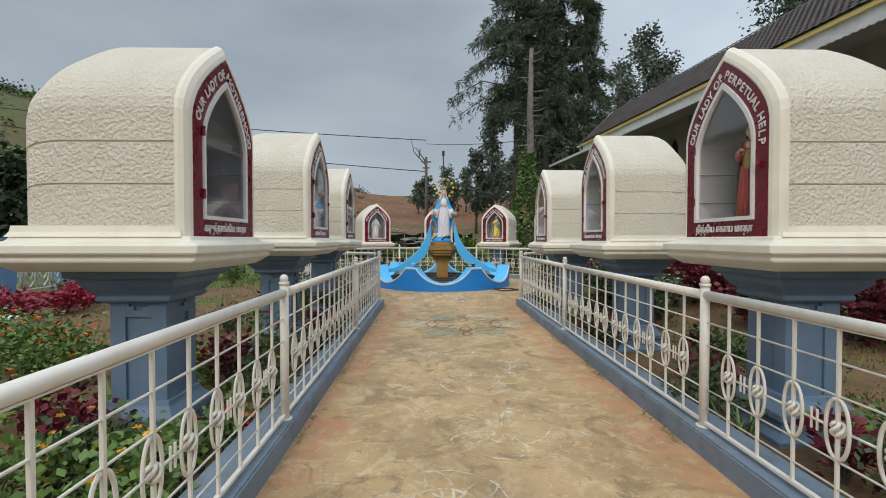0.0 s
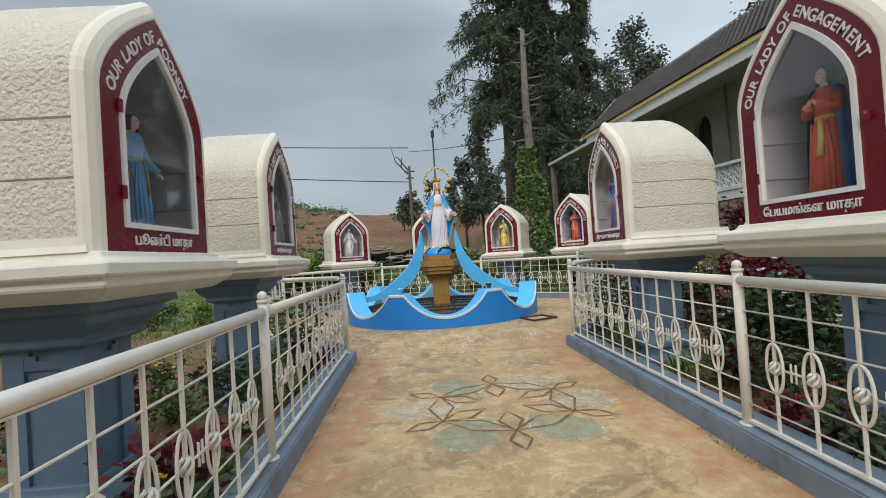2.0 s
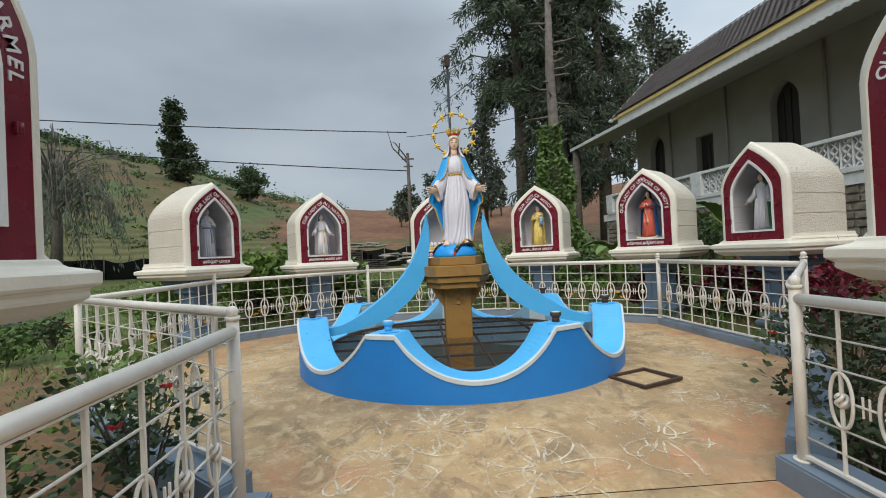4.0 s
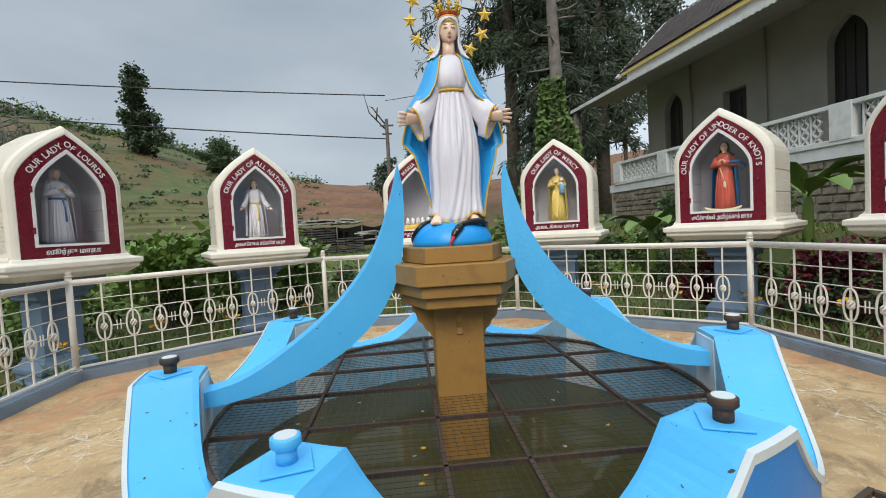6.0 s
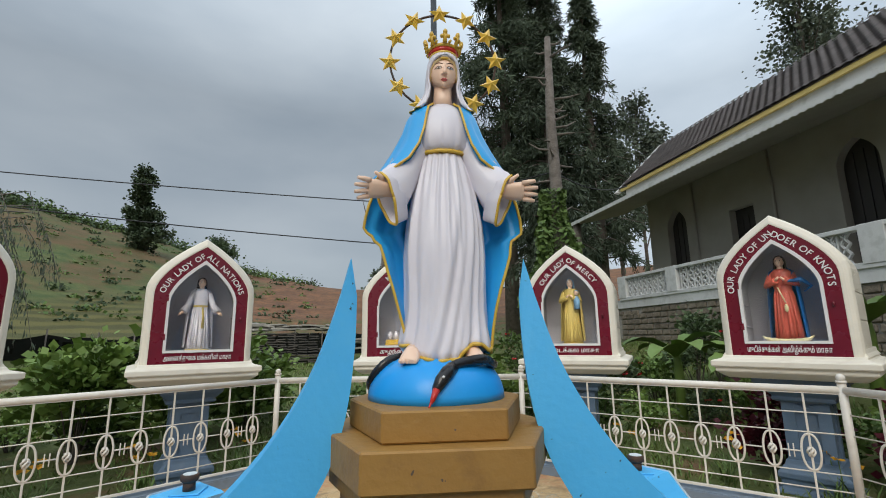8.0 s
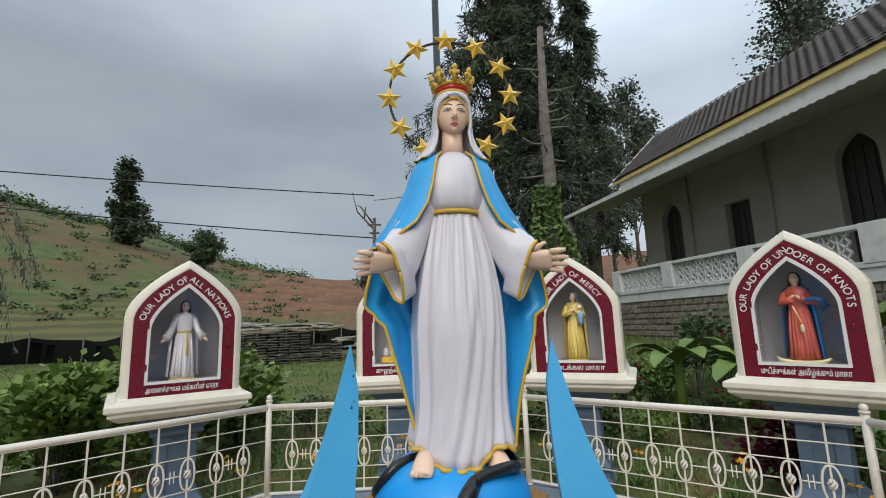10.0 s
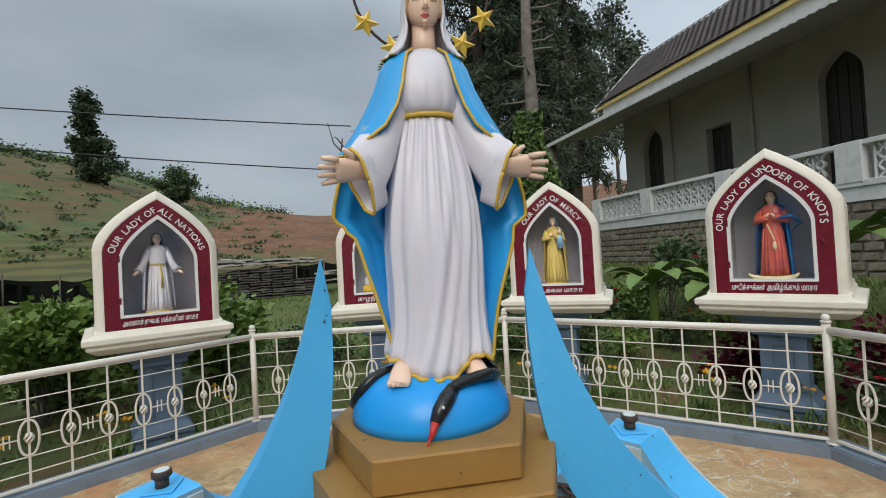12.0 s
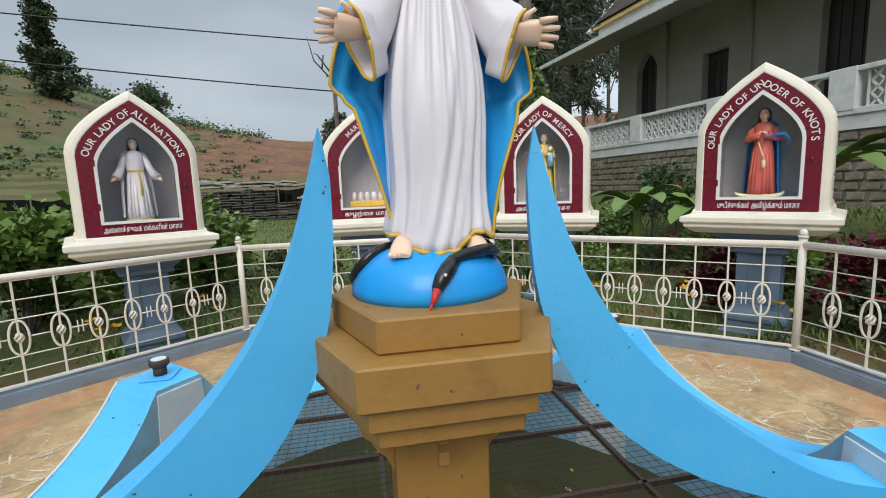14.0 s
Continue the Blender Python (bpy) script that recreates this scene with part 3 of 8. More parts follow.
# ---------------------------------------------------------------- shrines
def ogive(w, h, shoulder, n=9, notch=()):
    """Half-symmetric pointed-arch outline in (x, z), from bottom right over the top to bottom left."""
    right = [(w, 0.0)]
    for zc in notch:
        zc *= shoulder / 0.82
        right += [(w, zc - 0.008), (w - 0.014, zc), (w, zc + 0.008)]
    right.append((w, shoulder))
    # arc from the shoulder to the apex, leaning in
    for i in range(1, n + 1):
        t = i / n
        right.append((w * (1 - t ** 1.72), shoulder + (h - shoulder) * t))
    left = [(-x, z) for x, z in right[-2::-1]]
    return right + left


def arch_ring(bm, outer, inner, y0, y1, mat=0):
    """A flat frame with depth between two outlines of equal counts, closed along the bottom."""
    n = len(outer)
    vs = [[bm.verts.new((x, y, z)) for x, z in o] for o, y in ((outer, y0), (inner, y0), (inner, y1), (outer, y1))]
    for r in range(4):
        a, b = vs[r], vs[(r + 1) % 4]
        for k in range(n):
            f = bm.faces.new((a[k], b[k], b[(k + 1) % n], a[(k + 1) % n]))
            f.material_index = mat


def text_on_arch(words, outline_w, outline_h, shoulder, size, parent, flip=1):
    """Letters that climb the maroon border, each turned along the arch."""
    pts = ogive(outline_w, outline_h, shoulder, 14)[::-1]     # from bottom left over the apex
    pts = [Vector((x, 0, z)) for x, z in pts]
    seg = [(b - a).length for a, b in zip(pts, pts[1:])]
    total = sum(seg)
    def at(s):
        for a, b, q in zip(pts, pts[1:], seg):
            if s <= q:
                return a + (b - a) * (s / q), (b - a).normalized()
            s -= q
        return pts[-1], (pts[-1] - pts[-2]).normalized()
    wide = {"I": 0.36, "M": 1.1, "W": 1.15, " ": 0.45, "L": 0.72, "F": 0.72, "E": 0.75, "O": 0.98, "N": 0.95, "J": 0.6}
    adv = [size * 0.82 * wide.get(c, 0.84) for c in words]
    cut = words.find("|")
    words, adv = words.replace("|", ""), [a for c, a in zip(words, adv) if c != "|"]
    s = total / 2 - (sum(adv) / 2 if cut < 0 else sum(adv[:cut]) + size * 0.18)
    cu = []
    for i, (c, w) in enumerate(zip(words, adv)):
        if i == cut:
            s += size * 0.36
        mid, d = at(s + w / 2)
        s += w
        if c == " ":
            continue
        ang = math.degrees(math.atan2(d.z, d.x))
        cu.append((c, mid, ang))
    bm = bmesh.new()
    for c, mid, ang in cu:
        tmp = letter(c)
        m = Matrix.Translation(mid) @ pose(0, 0, 0, 0, -ang, 0) @ pose(0, 0, 0, 90) @ Matrix.Diagonal((size, size, 1, 1))
        tmp.transform(m)
        bm.from_mesh(tmp)
        bpy.data.meshes.remove(tmp)
    part("lettering", bm, WHITE, parent, "hand-painted white lettering", m=pose(0, -0.0225, 0))


def letter(c, align="CENTER"):
    cu = bpy.data.curves.new("letter", "FONT")
    cu.body, cu.align_x, cu.align_y, cu.size = c, align, "CENTER", 1.0
    cu.offset, cu.extrude = 0.012, 0.003
    ob = bpy.data.objects.new("letter", cu)
    scene.collection.objects.link(ob)
    deps = bpy.context.evaluated_depsgraph_get()
    data = bpy.data.meshes.new_from_object(ob.evaluated_get(deps))
    bpy.data.objects.remove(ob)
    bpy.data.curves.remove(cu)
    return data


BW, BH, BS = 0.57, 1.465, 0.85     # white body: half width, height, shoulder
NOTCH = (0.33, 0.60)


def shrine_body():
    """Plastered vault with grooves, open at the front, rounded at the back."""
    bm = bmesh.new()
    rings = []
    n = len(ogive(BW, BH, BS, 9, NOTCH))
    for y, k in ((0.006, 0.95), (0.05, 1.0), (0.3, 1.0), (0.6, 1.0), (0.78, 1.0), (0.88, 0.985), (0.97, 0.95), (1.04, 0.88), (1.08, 0.78), (1.095, 0.62)):
        o = ogive(BW * (0.4 + 0.6 * k) if k < 1 else BW, BS + (BH - BS) * max(0, (k - 0.5) * 2) if k < 0.97 else BH * k / 1.0, BS * min(1, 0.55 + 0.45 * k), 9, NOTCH)
        rings.append([(x, y, z) for x, z in o])
    outer = loft(bm, rings, caps=(False, True), smooth=False)
    # lining
    rings = [[(x, y, max(0.13, z)) for x, z in ogive(0.41, 1.25, 0.74, 9, NOTCH)] for y in (0.0, 0.55)]
    inner = loft(bm, rings[::-1], mat=1, caps=(False, False), smooth=False)
    f = bm.faces.new(inner[0][::-1])
    f.material_index = 1
    for k in range(n):
        bm.faces.new((outer[0][(k + 1) % n], outer[0][k], inner[1][k], inner[1][(k + 1) % n]))
    return bm


def moulding(bm, steps, mat=0, cy=0.545):
    """Stacked square frusta: rows of (half width, half depth, z)."""
    rings = [[(-a, cy - b, z), (a, cy - b, z), (a, cy + b, z), (-a, cy + b, z)] for a, b, z in steps]
    loft(bm, rings, mat=mat, smooth=False)


def shrine(words, below, x, y, angle, z, ground, scale=1.0, group="wayside shrines"):
    th = thing("shrine", "cream plastered arched shrine with maroon glazed front on a slate-blue column", "shrine", group, facing(x, y, angle, z) @ Matrix.Diagonal((scale, scale, scale, 1)))
    key = "body"
    if "shrine" not in SHARED:
        SHARED["shrine"] = {}
    S = SHARED["shrine"]
    def add(name, make, mats, label="", smooth=False, m=None):
        if name not in S:
            ob = part(name, make(), mats, th, label, smooth, m)
            S[name] = ob.data
            return ob
        o = piece(name, S[name], th, m or Matrix.Identity(4))
        return tagged(o, label) if label else o
    add("vault", shrine_body, [CREAM, GREYLINE], "rough cream plaster with shallow grooves")
    def rim():
        bm = bmesh.new()
        prof = [(0.055, 0.580, 1.478), (0.030, 0.577, 1.474), (0.002, 0.563, 1.454), (-0.018, 0.530, 1.412), (-0.025, 0.505, 1.383), (-0.022, 0.496, 1.370), (0.012, 0.496, 1.370)]
        rows = [[bm.verts.new((px, y, pz)) for px, pz in ogive(w, h, 0.84 - (0.578 - w) * 0.45)] for y, w, h in prof]
        for a, b in zip(rows, rows[1:]):
            for k in range(len(a) - 1):
                bm.faces.new((a[k], a[k + 1], b[k + 1], b[k]))
        bmesh.ops.recalc_face_normals(bm, faces=bm.faces)
        return bm
    add("rim", rim, CREAM_SMOOTH)
    def maroon():
        bm = bmesh.new()
        o = ogive(0.498, 1.373, 0.803)
        o = [(px, pz + 0.0) for px, pz in o]
        arch_ring(bm, o, [(px, max(0.125, pz)) for px, pz in ogive(0.362, 1.198, 0.715)], -0.02, 0.012)
        bmesh.ops.recalc_face_normals(bm, faces=bm.faces)
        return bm
    add("maroon_frame", maroon, MAROON, "glossy maroon painted frame")
    def inner():
        bm = bmesh.new()
        arch_ring(bm, [(px, max(0.122, pz)) for px, pz in ogive(0.365, 1.203, 0.717)], [(px, max(0.15, pz)) for px, pz in ogive(0.336, 1.158, 0.70)], -0.034, 0.0)
        bmesh.ops.recalc_face_normals(bm, faces=bm.faces)
        return bm
    add("glazing_bead", inner, WHITE)
    def pane():
        bm = bmesh.new()
        prism(bm, [(px, max(0.14, pz)) for px, pz in ogive(0.346, 1.173, 0.706)][::-1], -0.012, -0.006, axes="xzy")
        return bm
    g = add("pane", pane, GLASS, "clear window glass")
    g.visible_shadow = False
    def ledge():
        bm = bmesh.new()
        moulding(bm, [(0.585, 0.585, 0.0), (0.60, 0.60, -0.03), (0.69, 0.69, -0.055), (0.69, 0.69, -0.115), (0.655, 0.655, -0.13), (0.66, 0.66, -0.165), (0.60, 0.60, -0.21), (0.56, 0.56, -0.235)])
        bmesh.ops.bevel(bm, geom=bm.edges[:], offset=0.008, segments=1, affect="EDGES")
        return bm
    add("ledge", ledge, CREAM_SMOOTH, "smooth cream moulded ledge")
    def skirt():
        bm = bmesh.new()
        moulding(bm, [(0.60, 0.57, -0.004), (0.578, 0.555, 0.03), (0.572, 0.55, 0.07)], cy=0.575)
        return bm
    # capital, shaft and base in slate blue
    def capital():
        bm = bmesh.new()
        moulding(bm, [(0.40, 0.40, -0.235), (0.40, 0.40, -0.29), (0.345, 0.345, -0.31), (0.33, 0.33, -0.36), (0.26, 0.26, -0.43), (0.27, 0.27, -0.45), (0.27, 0.27, -0.47), (0.225, 0.225, -0.49)])
        bmesh.ops.bevel(bm, geom=bm.edges[:], offset=0.006, segments=1, affect="EDGES")
        return bm
    add("capital", capital, SLATE)
    gz = (ground - z) / scale
    def shaft():
        bm = bmesh.new()
        w, c = 0.205, 0.055
        o = []
        for sx, sy in ((1, 1), (-1, 1), (-1, -1), (1, -1)):
            q = [(w, w - 2 * c), (w, w), (w - 2 * c, w), (w - 2 * c, w - 0.022)]
            q = [(px, py) for px, py in q]
            pts = [(w - 0.022, w - 2 * c), (w, w - 2 * c), (w, w), (w - 2 * c, w), (w - 2 * c, w - 0.022)]
            if sx * sy < 0:
                pts = pts[::-1]
            o += [(px * sx, py * sy + 0.545) for px, py in pts]
        prism(bm, o, -1.62, -0.485)
        for sx, sy, ax in ((0, -1, 0), (0, 1, 0), (1, 0, 1), (-1, 0, 1)):
            for zc in (-0.60,):
                for k in range(6):
                    u = -0.085 + 0.034 * k
                    hgt = 0.075 * (1 - abs(u + 0.0) / 0.09)
                    cxy = (sx * (w - 0.012) + (u if ax == 0 else 0), sy * (w - 0.012) + (u if ax == 1 else 0) + 0.545)
                    box(bm, (cxy[0], cxy[1], zc - hgt / 2 + 0.06), (0.034 if ax == 0 else 0.02, 0.034 if ax == 1 else 0.02, 0.11 - hgt))
        return bm
    add("shaft", shaft, SLATE, "fluted slate-blue square shaft")
    def base():
        bm = bmesh.new()
        moulding(bm, [(0.225, 0.225, 0.36), (0.235, 0.235, 0.32), (0.30, 0.30, 0.24), (0.30, 0.30, 0.19), (0.28, 0.28, 0.17), (0.28, 0.28, 0.10), (0.34, 0.34, 0.06), (0.34, 0.34, -0.25)])
        bmesh.ops.bevel(bm, geom=bm.edges[:], offset=0.006, segments=1, affect="EDGES")
        return bm
    add("base", base, SLATE, m=pose(0, 0, gz))
    def skirtm():
        return skirt()
    add("skirt", skirtm, CREAM_SMOOTH)
    def latch():
        bm = bmesh.new()
        box(bm, (0, 0, 0), (0.02, 0.022, 0.05), 0.004)
        tube(bm, [(0, -0.015, -0.02), (0, -0.015, 0.02)], 0.008, 8)
        return bm
    add("latch", latch, MAROON, m=pose(0.42, -0.03, 0.50))
    for hz in (0.30, 0.74):
        def hinge():
            bm = bmesh.new()
            box(bm, (0, 0, 0), (0.03, 0.016, 0.07), 0.003)
            return bm
        add("hinge", hinge, MAROON, m=pose(-0.365, -0.03, hz))
    if words:
        text_on_arch(words, 0.428, 1.272, 0.755, 0.090, th)
    if below:
        data = letter(below)
        xs = [v.co.x for v in data.vertices]
        w = max(xs) - min(xs)
        size = 0.078
        sx = min(size, 0.70 / w)
        data.transform(Matrix.Translation((0, -0.0225, 0.062)) @ pose(0, 0, 0, 90) @ Matrix.Diagonal((sx, size, 1, 1)))
        data.materials.append(WHITE)
        o = new("lower_lettering", data)
        o.parent = th
        tagged(o, "small white painted lettering")
    return th


SHRINES = [
    ("OUR LADY OF|MOTHERHOOD", "கருத்தாங்கிய மாதா", -1.63, 3.53, 0, 1.47, -0.08, 0.985),
    ("OUR LADY OF|POONDY", "பூண்டி மாதா", -1.63, 6.37, 0, 1.47, -0.08, 0.99),
    ("OUR LADY OF|MOUNT CARMEL", "கார்மல் மாதா", -1.63, 8.61, 0, 1.46, -0.06, 0.90),
    ("OUR LADY OF|PERPETUAL HELP", "நித்திய சகாய மாதா", 2.27, 3.54, 180, 1.47, -0.08, 1.0),
    ("OUR LADY OF|ENGAGEMENT", "ேபயமங்கள மாதா", 2.22, 6.33, 180, 1.43, -0.08, 1.0),
    ("OUR LADY OF|HOLY FAMILY", "திருக்குடும்ப மாதா", 2.14, 9.13, 180, 1.40, -0.06, 0.985),
    ("OUR LADY OF LOURDS", "லூர்து மாதா", -3.62, 15.05, -28, 1.40, 0.0, 0.93),
    ("OUR LADY OF ALL NATIONS", "அைனத்துலக மக்களின் மாதா", -2.12, 16.40, -62, 1.36, 0.0, 0.93),
    ("MARIA|", "குழந்ைத மாதா", 0.10, 17.25, -90, 1.36, 0.05, 0.93),
    ("OUR LADY OF MERCY", "அைடக்கல மாதா", 2.15, 16.60, 240, 1.36, 0.05, 0.93),
    ("OUR LADY OF UNDOER OF KNOTS", "முடிச்சுக்கள் அவிழ்க்கும் மாதா", 3.70, 15.15, 217, 1.38, 0.05, 0.93),
    ("", "", 4.38, 13.45, 189, 1.40, 0.0, 0.93),
]


def build_shrines():
    for words, below, x, y, ang, z, g, k in SHRINES:
        shrine(words, below, x, y, ang, z, g, k)


# ---------------------------------------------------------------- fountain
LOBES = 7
ROUT, RIN = 1.90, 1.58


def rim_height(a):
    """Height of the wavy rim over the floor at an angle (radians)."""
    step = 2 * math.pi / LOBES
    u = ((a - math.pi / 2) / step + 0.5) % 1.0 - 0.5          # 0 on a crest
    u = abs(u)
    flat = 0.09
    if u < flat:
        return 0.57
    t = (u - flat) / (0.5 - flat)
    return 0.57 - 0.385 * (1 - (1 - t) ** 2.1) ** 0.85


def build_fountain():
    th = thing("fountain", "sky-blue wavy-rimmed round fountain basin covered with wire mesh", "fountain", m=pose(CX, CY, PLAZA_Z))
    N = 336
    bm = bmesh.new()
    sec = []
    for k in range(N):
        a = 2 * math.pi * k / N
        h = rim_height(a)
        c, s = math.cos(a), math.sin(a)
        sec.append([(r * c, r * s, z) for r, z in ((ROUT, -0.1), (ROUT, h - 0.035), (ROUT - 0.004, h - 0.03), (ROUT - 0.004, h), (ROUT - 0.03, h + 0.008), (RIN + 0.03, h + 0.008), (RIN, h), (RIN, -0.31))])
    vs = [[bm.verts.new(p) for p in q] for q in sec]
    # the outer face takes a deeper blue than the top of the rim
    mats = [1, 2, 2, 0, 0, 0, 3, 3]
    for k in range(N):
        a, b = vs[k], vs[(k + 1) % N]
        for j in range(7):
            f = bm.faces.new((a[j], b[j], b[j + 1], a[j + 1]))
            f.material_index = mats[j]
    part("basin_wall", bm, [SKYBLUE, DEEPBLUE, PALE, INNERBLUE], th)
    # white edging strip proud of the outer face along the wave
    bm = bmesh.new()
    ring = []
    for k in range(N):
        a = 2 * math.pi * k / N
        h = rim_height(a)
        c, s = math.cos(a), math.sin(a)
        ring.append([((r) * c, (r) * s, z) for r, z in ((ROUT + 0.012, h - 0.03), (ROUT + 0.012, h + 0.004), (ROUT - 0.01, h + 0.012), (ROUT - 0.01, h - 0.03))])
    vs = [[bm.verts.new(p) for p in q] for q in ring]
    for k in range(N):
        a, b = vs[k], vs[(k + 1) % N]
        for j in range(4):
            bm.faces.new((a[j], b[j], b[(j + 1) % 4], a[(j + 1) % 4]))
    part("edging", bm, PALE, th, "off-white painted edging")
    # basin bottom, water
    bm = bmesh.new()
    bmesh.ops.create_circle(bm, cap_ends=True, segments=96, radius=RIN + 0.01, matrix=Matrix.Translation((0, 0, -0.30)))
    part("basin_bottom", bm, BASIN, th, "dark algae-stained basin bottom")
    bm = bmesh.new()
    bmesh.ops.create_circle(bm, cap_ends=True, segments=96, radius=RIN + 0.005, matrix=Matrix.Translation((0, 0, -0.20)))
    w = part("water", bm, WATER, th, "still murky green water")
    w.visible_shadow = False
    scraps = random.Random(14)
    for k in range(34):
        bm = bmesh.new()
        a, d, q = scraps.uniform(0, 6.28), RIN * scraps.uniform(0.15, 0.92), scraps.uniform(0.012, 0.03)
        n = 7
        prism(bm, [(q * scraps.uniform(0.5, 1.1) * math.cos(6.283 * i / n), 0.6 * q * scraps.uniform(0.5, 1.1) * math.sin(6.283 * i / n)) for i in range(n)], 0.0, 0.003)
        part("fallen_leaf", bm, (SLABPALE, PETAL_YEL, LEAF)[k % 3], th, m=pose(d * math.cos(a), d * math.sin(a), -0.198, 0, 0, scraps.uniform(0, 360)))
    # covering mesh on an iron frame
    bm = bmesh.new()
    zz = 0.205
    rr = RIN - 0.01
    g = 0.045
    k = -rr
    def flat(p, q, wd, ht, z):
        a, b = Vector(p), Vector(q)
        d = b - a
        box(bm, ((a.x + b.x) / 2, (a.y + b.y) / 2, z), (d.length, wd, ht), rot=pose(0, 0, 0, 0, 0, math.degrees(math.atan2(d.y, d.x))))
    i = 0
    while k < rr:
        half = math.sqrt(max(0, rr * rr - k * k))
        if half > 0.05:
            flat((k, -half), (k, half), 0.0020, 0.0020, zz + 0.022)
            flat((-half, k), (half, k), 0.0020, 0.0020, zz + 0.024)
        k += g
    part("wire_mesh", bm, WIRE, th, "rusty woven wire mesh")
    for axis in (0, 1):
        for u in ((-0.95, -0.2, 0.2, 0.95) if axis == 0 else (-1.0, -0.45, 0.12, 0.62, 1.1)):
            half = math.sqrt(rr * rr - u * u)
            bm = bmesh.new()
            if axis == 0:
                flat((u, -half), (u, half), 0.022, 0.024, zz)
            else:
                flat((-half, u), (half, u), 0.022, 0.024, zz)
            part("frame_bar", bm, IRON, th, "rusty iron bar")
    bm = bmesh.new()
    tube(bm, [((rr) * math.cos(2 * math.pi * k / 64), rr * math.sin(2 * math.pi * k / 64), zz) for k in range(65)], 0.016, 6, caps=False)
    part("frame_ring", bm, IRON, th)
    # crests: pale inner cheek, plate and lamp
    for k in range(LOBES):
        a = math.pi / 2 + 2 * math.pi * k / LOBES
        m = pose(0, 0, 0, 0, 0, math.degrees(a))
        bm = bmesh.new()
        prism(bm, [(-0.17, -0.29), (0.17, -0.29), (0.12, 0.545), (-0.12, 0.545)], RIN - 0.012, RIN + 0.02, axes="yzx")
        part("inner_panel", bm, PALE, th, m=m)
        bm = bmesh.new()
        box(bm, ((ROUT + RIN) / 2, 0, 0.584), (0.16, 0.16, 0.008), 0.002, rot=pose(0, 0, 0, 0, 0, 40))
        lamp = part("lamp_plate", bm, SKYBLUE, th, m=m)
        bm = bmesh.new()
        c = (ROUT + RIN) / 2
        tube(bm, [(c, 0, 0.585), (c, 0, 0.64)], 0.034, 14)
        tube(bm, [(c, 0, 0.632), (c, 0, 0.645), (c, 0, 0.672), (c, 0, 0.676)], [0.036, 0.05, 0.05, 0.044], 16)
        part("lamp_cup", bm, IRON if k != 3 else SKYBLUE, lamp, "weathered black uplight cup")
        bm = bmesh.new()
        tube(bm, [(c, 0, 0.674), (c, 0, 0.679)], 0.038, 16)
        part("lens", bm, PALE, lamp)
    return th


def water_material():
    m = bpy.data.materials.new("murky_water")
    m.use_nodes = True
    n, l = m.node_tree.nodes, m.node_tree.links
    p = n["Principled BSDF"]
    p.inputs["Base Color"].default_value, p.inputs["Roughness"].default_value = (0.03, 0.035, 0.015, 1), 0.06
    p.inputs["IOR"].default_value, p.inputs["Alpha"].default_value = 1.33, 1.0
    t, r = n.new("ShaderNodeTexNoise"), n.new("ShaderNodeValToRGB")
    t.inputs["Scale"].default_value, t.inputs["Detail"].default_value = 1.4, 6
    tc = n.new("ShaderNodeTexCoord")
    l.new(tc.outputs["Object"], t.inputs["Vector"])
    r.color_ramp.elements[0].color, r.color_ramp.elements[1].color = (0.035, 0.034, 0.012, 1), (0.09, 0.082, 0.028, 1)
    l.new(t.outputs["Fac"], r.inputs["Fac"])
    l.new(r.outputs["Color"], p.inputs["Base Color"])
    return m


WIRE = material("dark_wire", (0.030, 0.027, 0.024), 0.7, (0.06, 0.03, 0.018), 8, 0.8, 0)
INNERBLUE = material("faded_blue_paint", (0.28, 0.50, 0.66), 0.6, (0.20, 0.38, 0.52), 4, 0.7, 0.25, 35, stain=(0.30, 0.33, 0.30), stain_scale=4, stain_amount=0.5)
WATER = water_material()
BASIN = material("algae_basin", (0.045, 0.05, 0.02), 0.9, (0.025, 0.028, 0.012), 3, 0.9, 0.4, 20)


def fin_outline():
    """(distance from the centre, height over the floor) of one crescent fin."""
    up = [(1.60, 0.46), (1.38, 0.50), (1.15, 0.62), (0.86, 0.83), (0.65, 1.05), (0.505, 1.29), (0.415, 1.54), (0.36, 1.75)]
    down = [(0.335, 1.60), (0.345, 1.34), (0.385, 1.10), (0.47, 0.90), (0.62, 0.71), (0.86, 0.54), (1.13, 0.44), (1.38, 0.39), (1.60, 0.37)]
    return up + down


def smooth_curve(pts, n):
    """Catmull-Rom through points, n steps a span."""
    p = [pts[0]] + list(pts) + [pts[-1]]
    out = []
    for i in range(1, len(p) - 2):
        for k in range(n):
            t = k / n
            out.append(tuple(0.5 * (2 * b + (c - a) * t + (2 * a - 5 * b + 4 * c - d) * t * t + (3 * b - a - 3 * c + d) * t ** 3) for a, b, c, d in zip(p[i - 1], p[i], p[i + 1], p[i + 2])))
    out.append(tuple(pts[-1]))
    return out


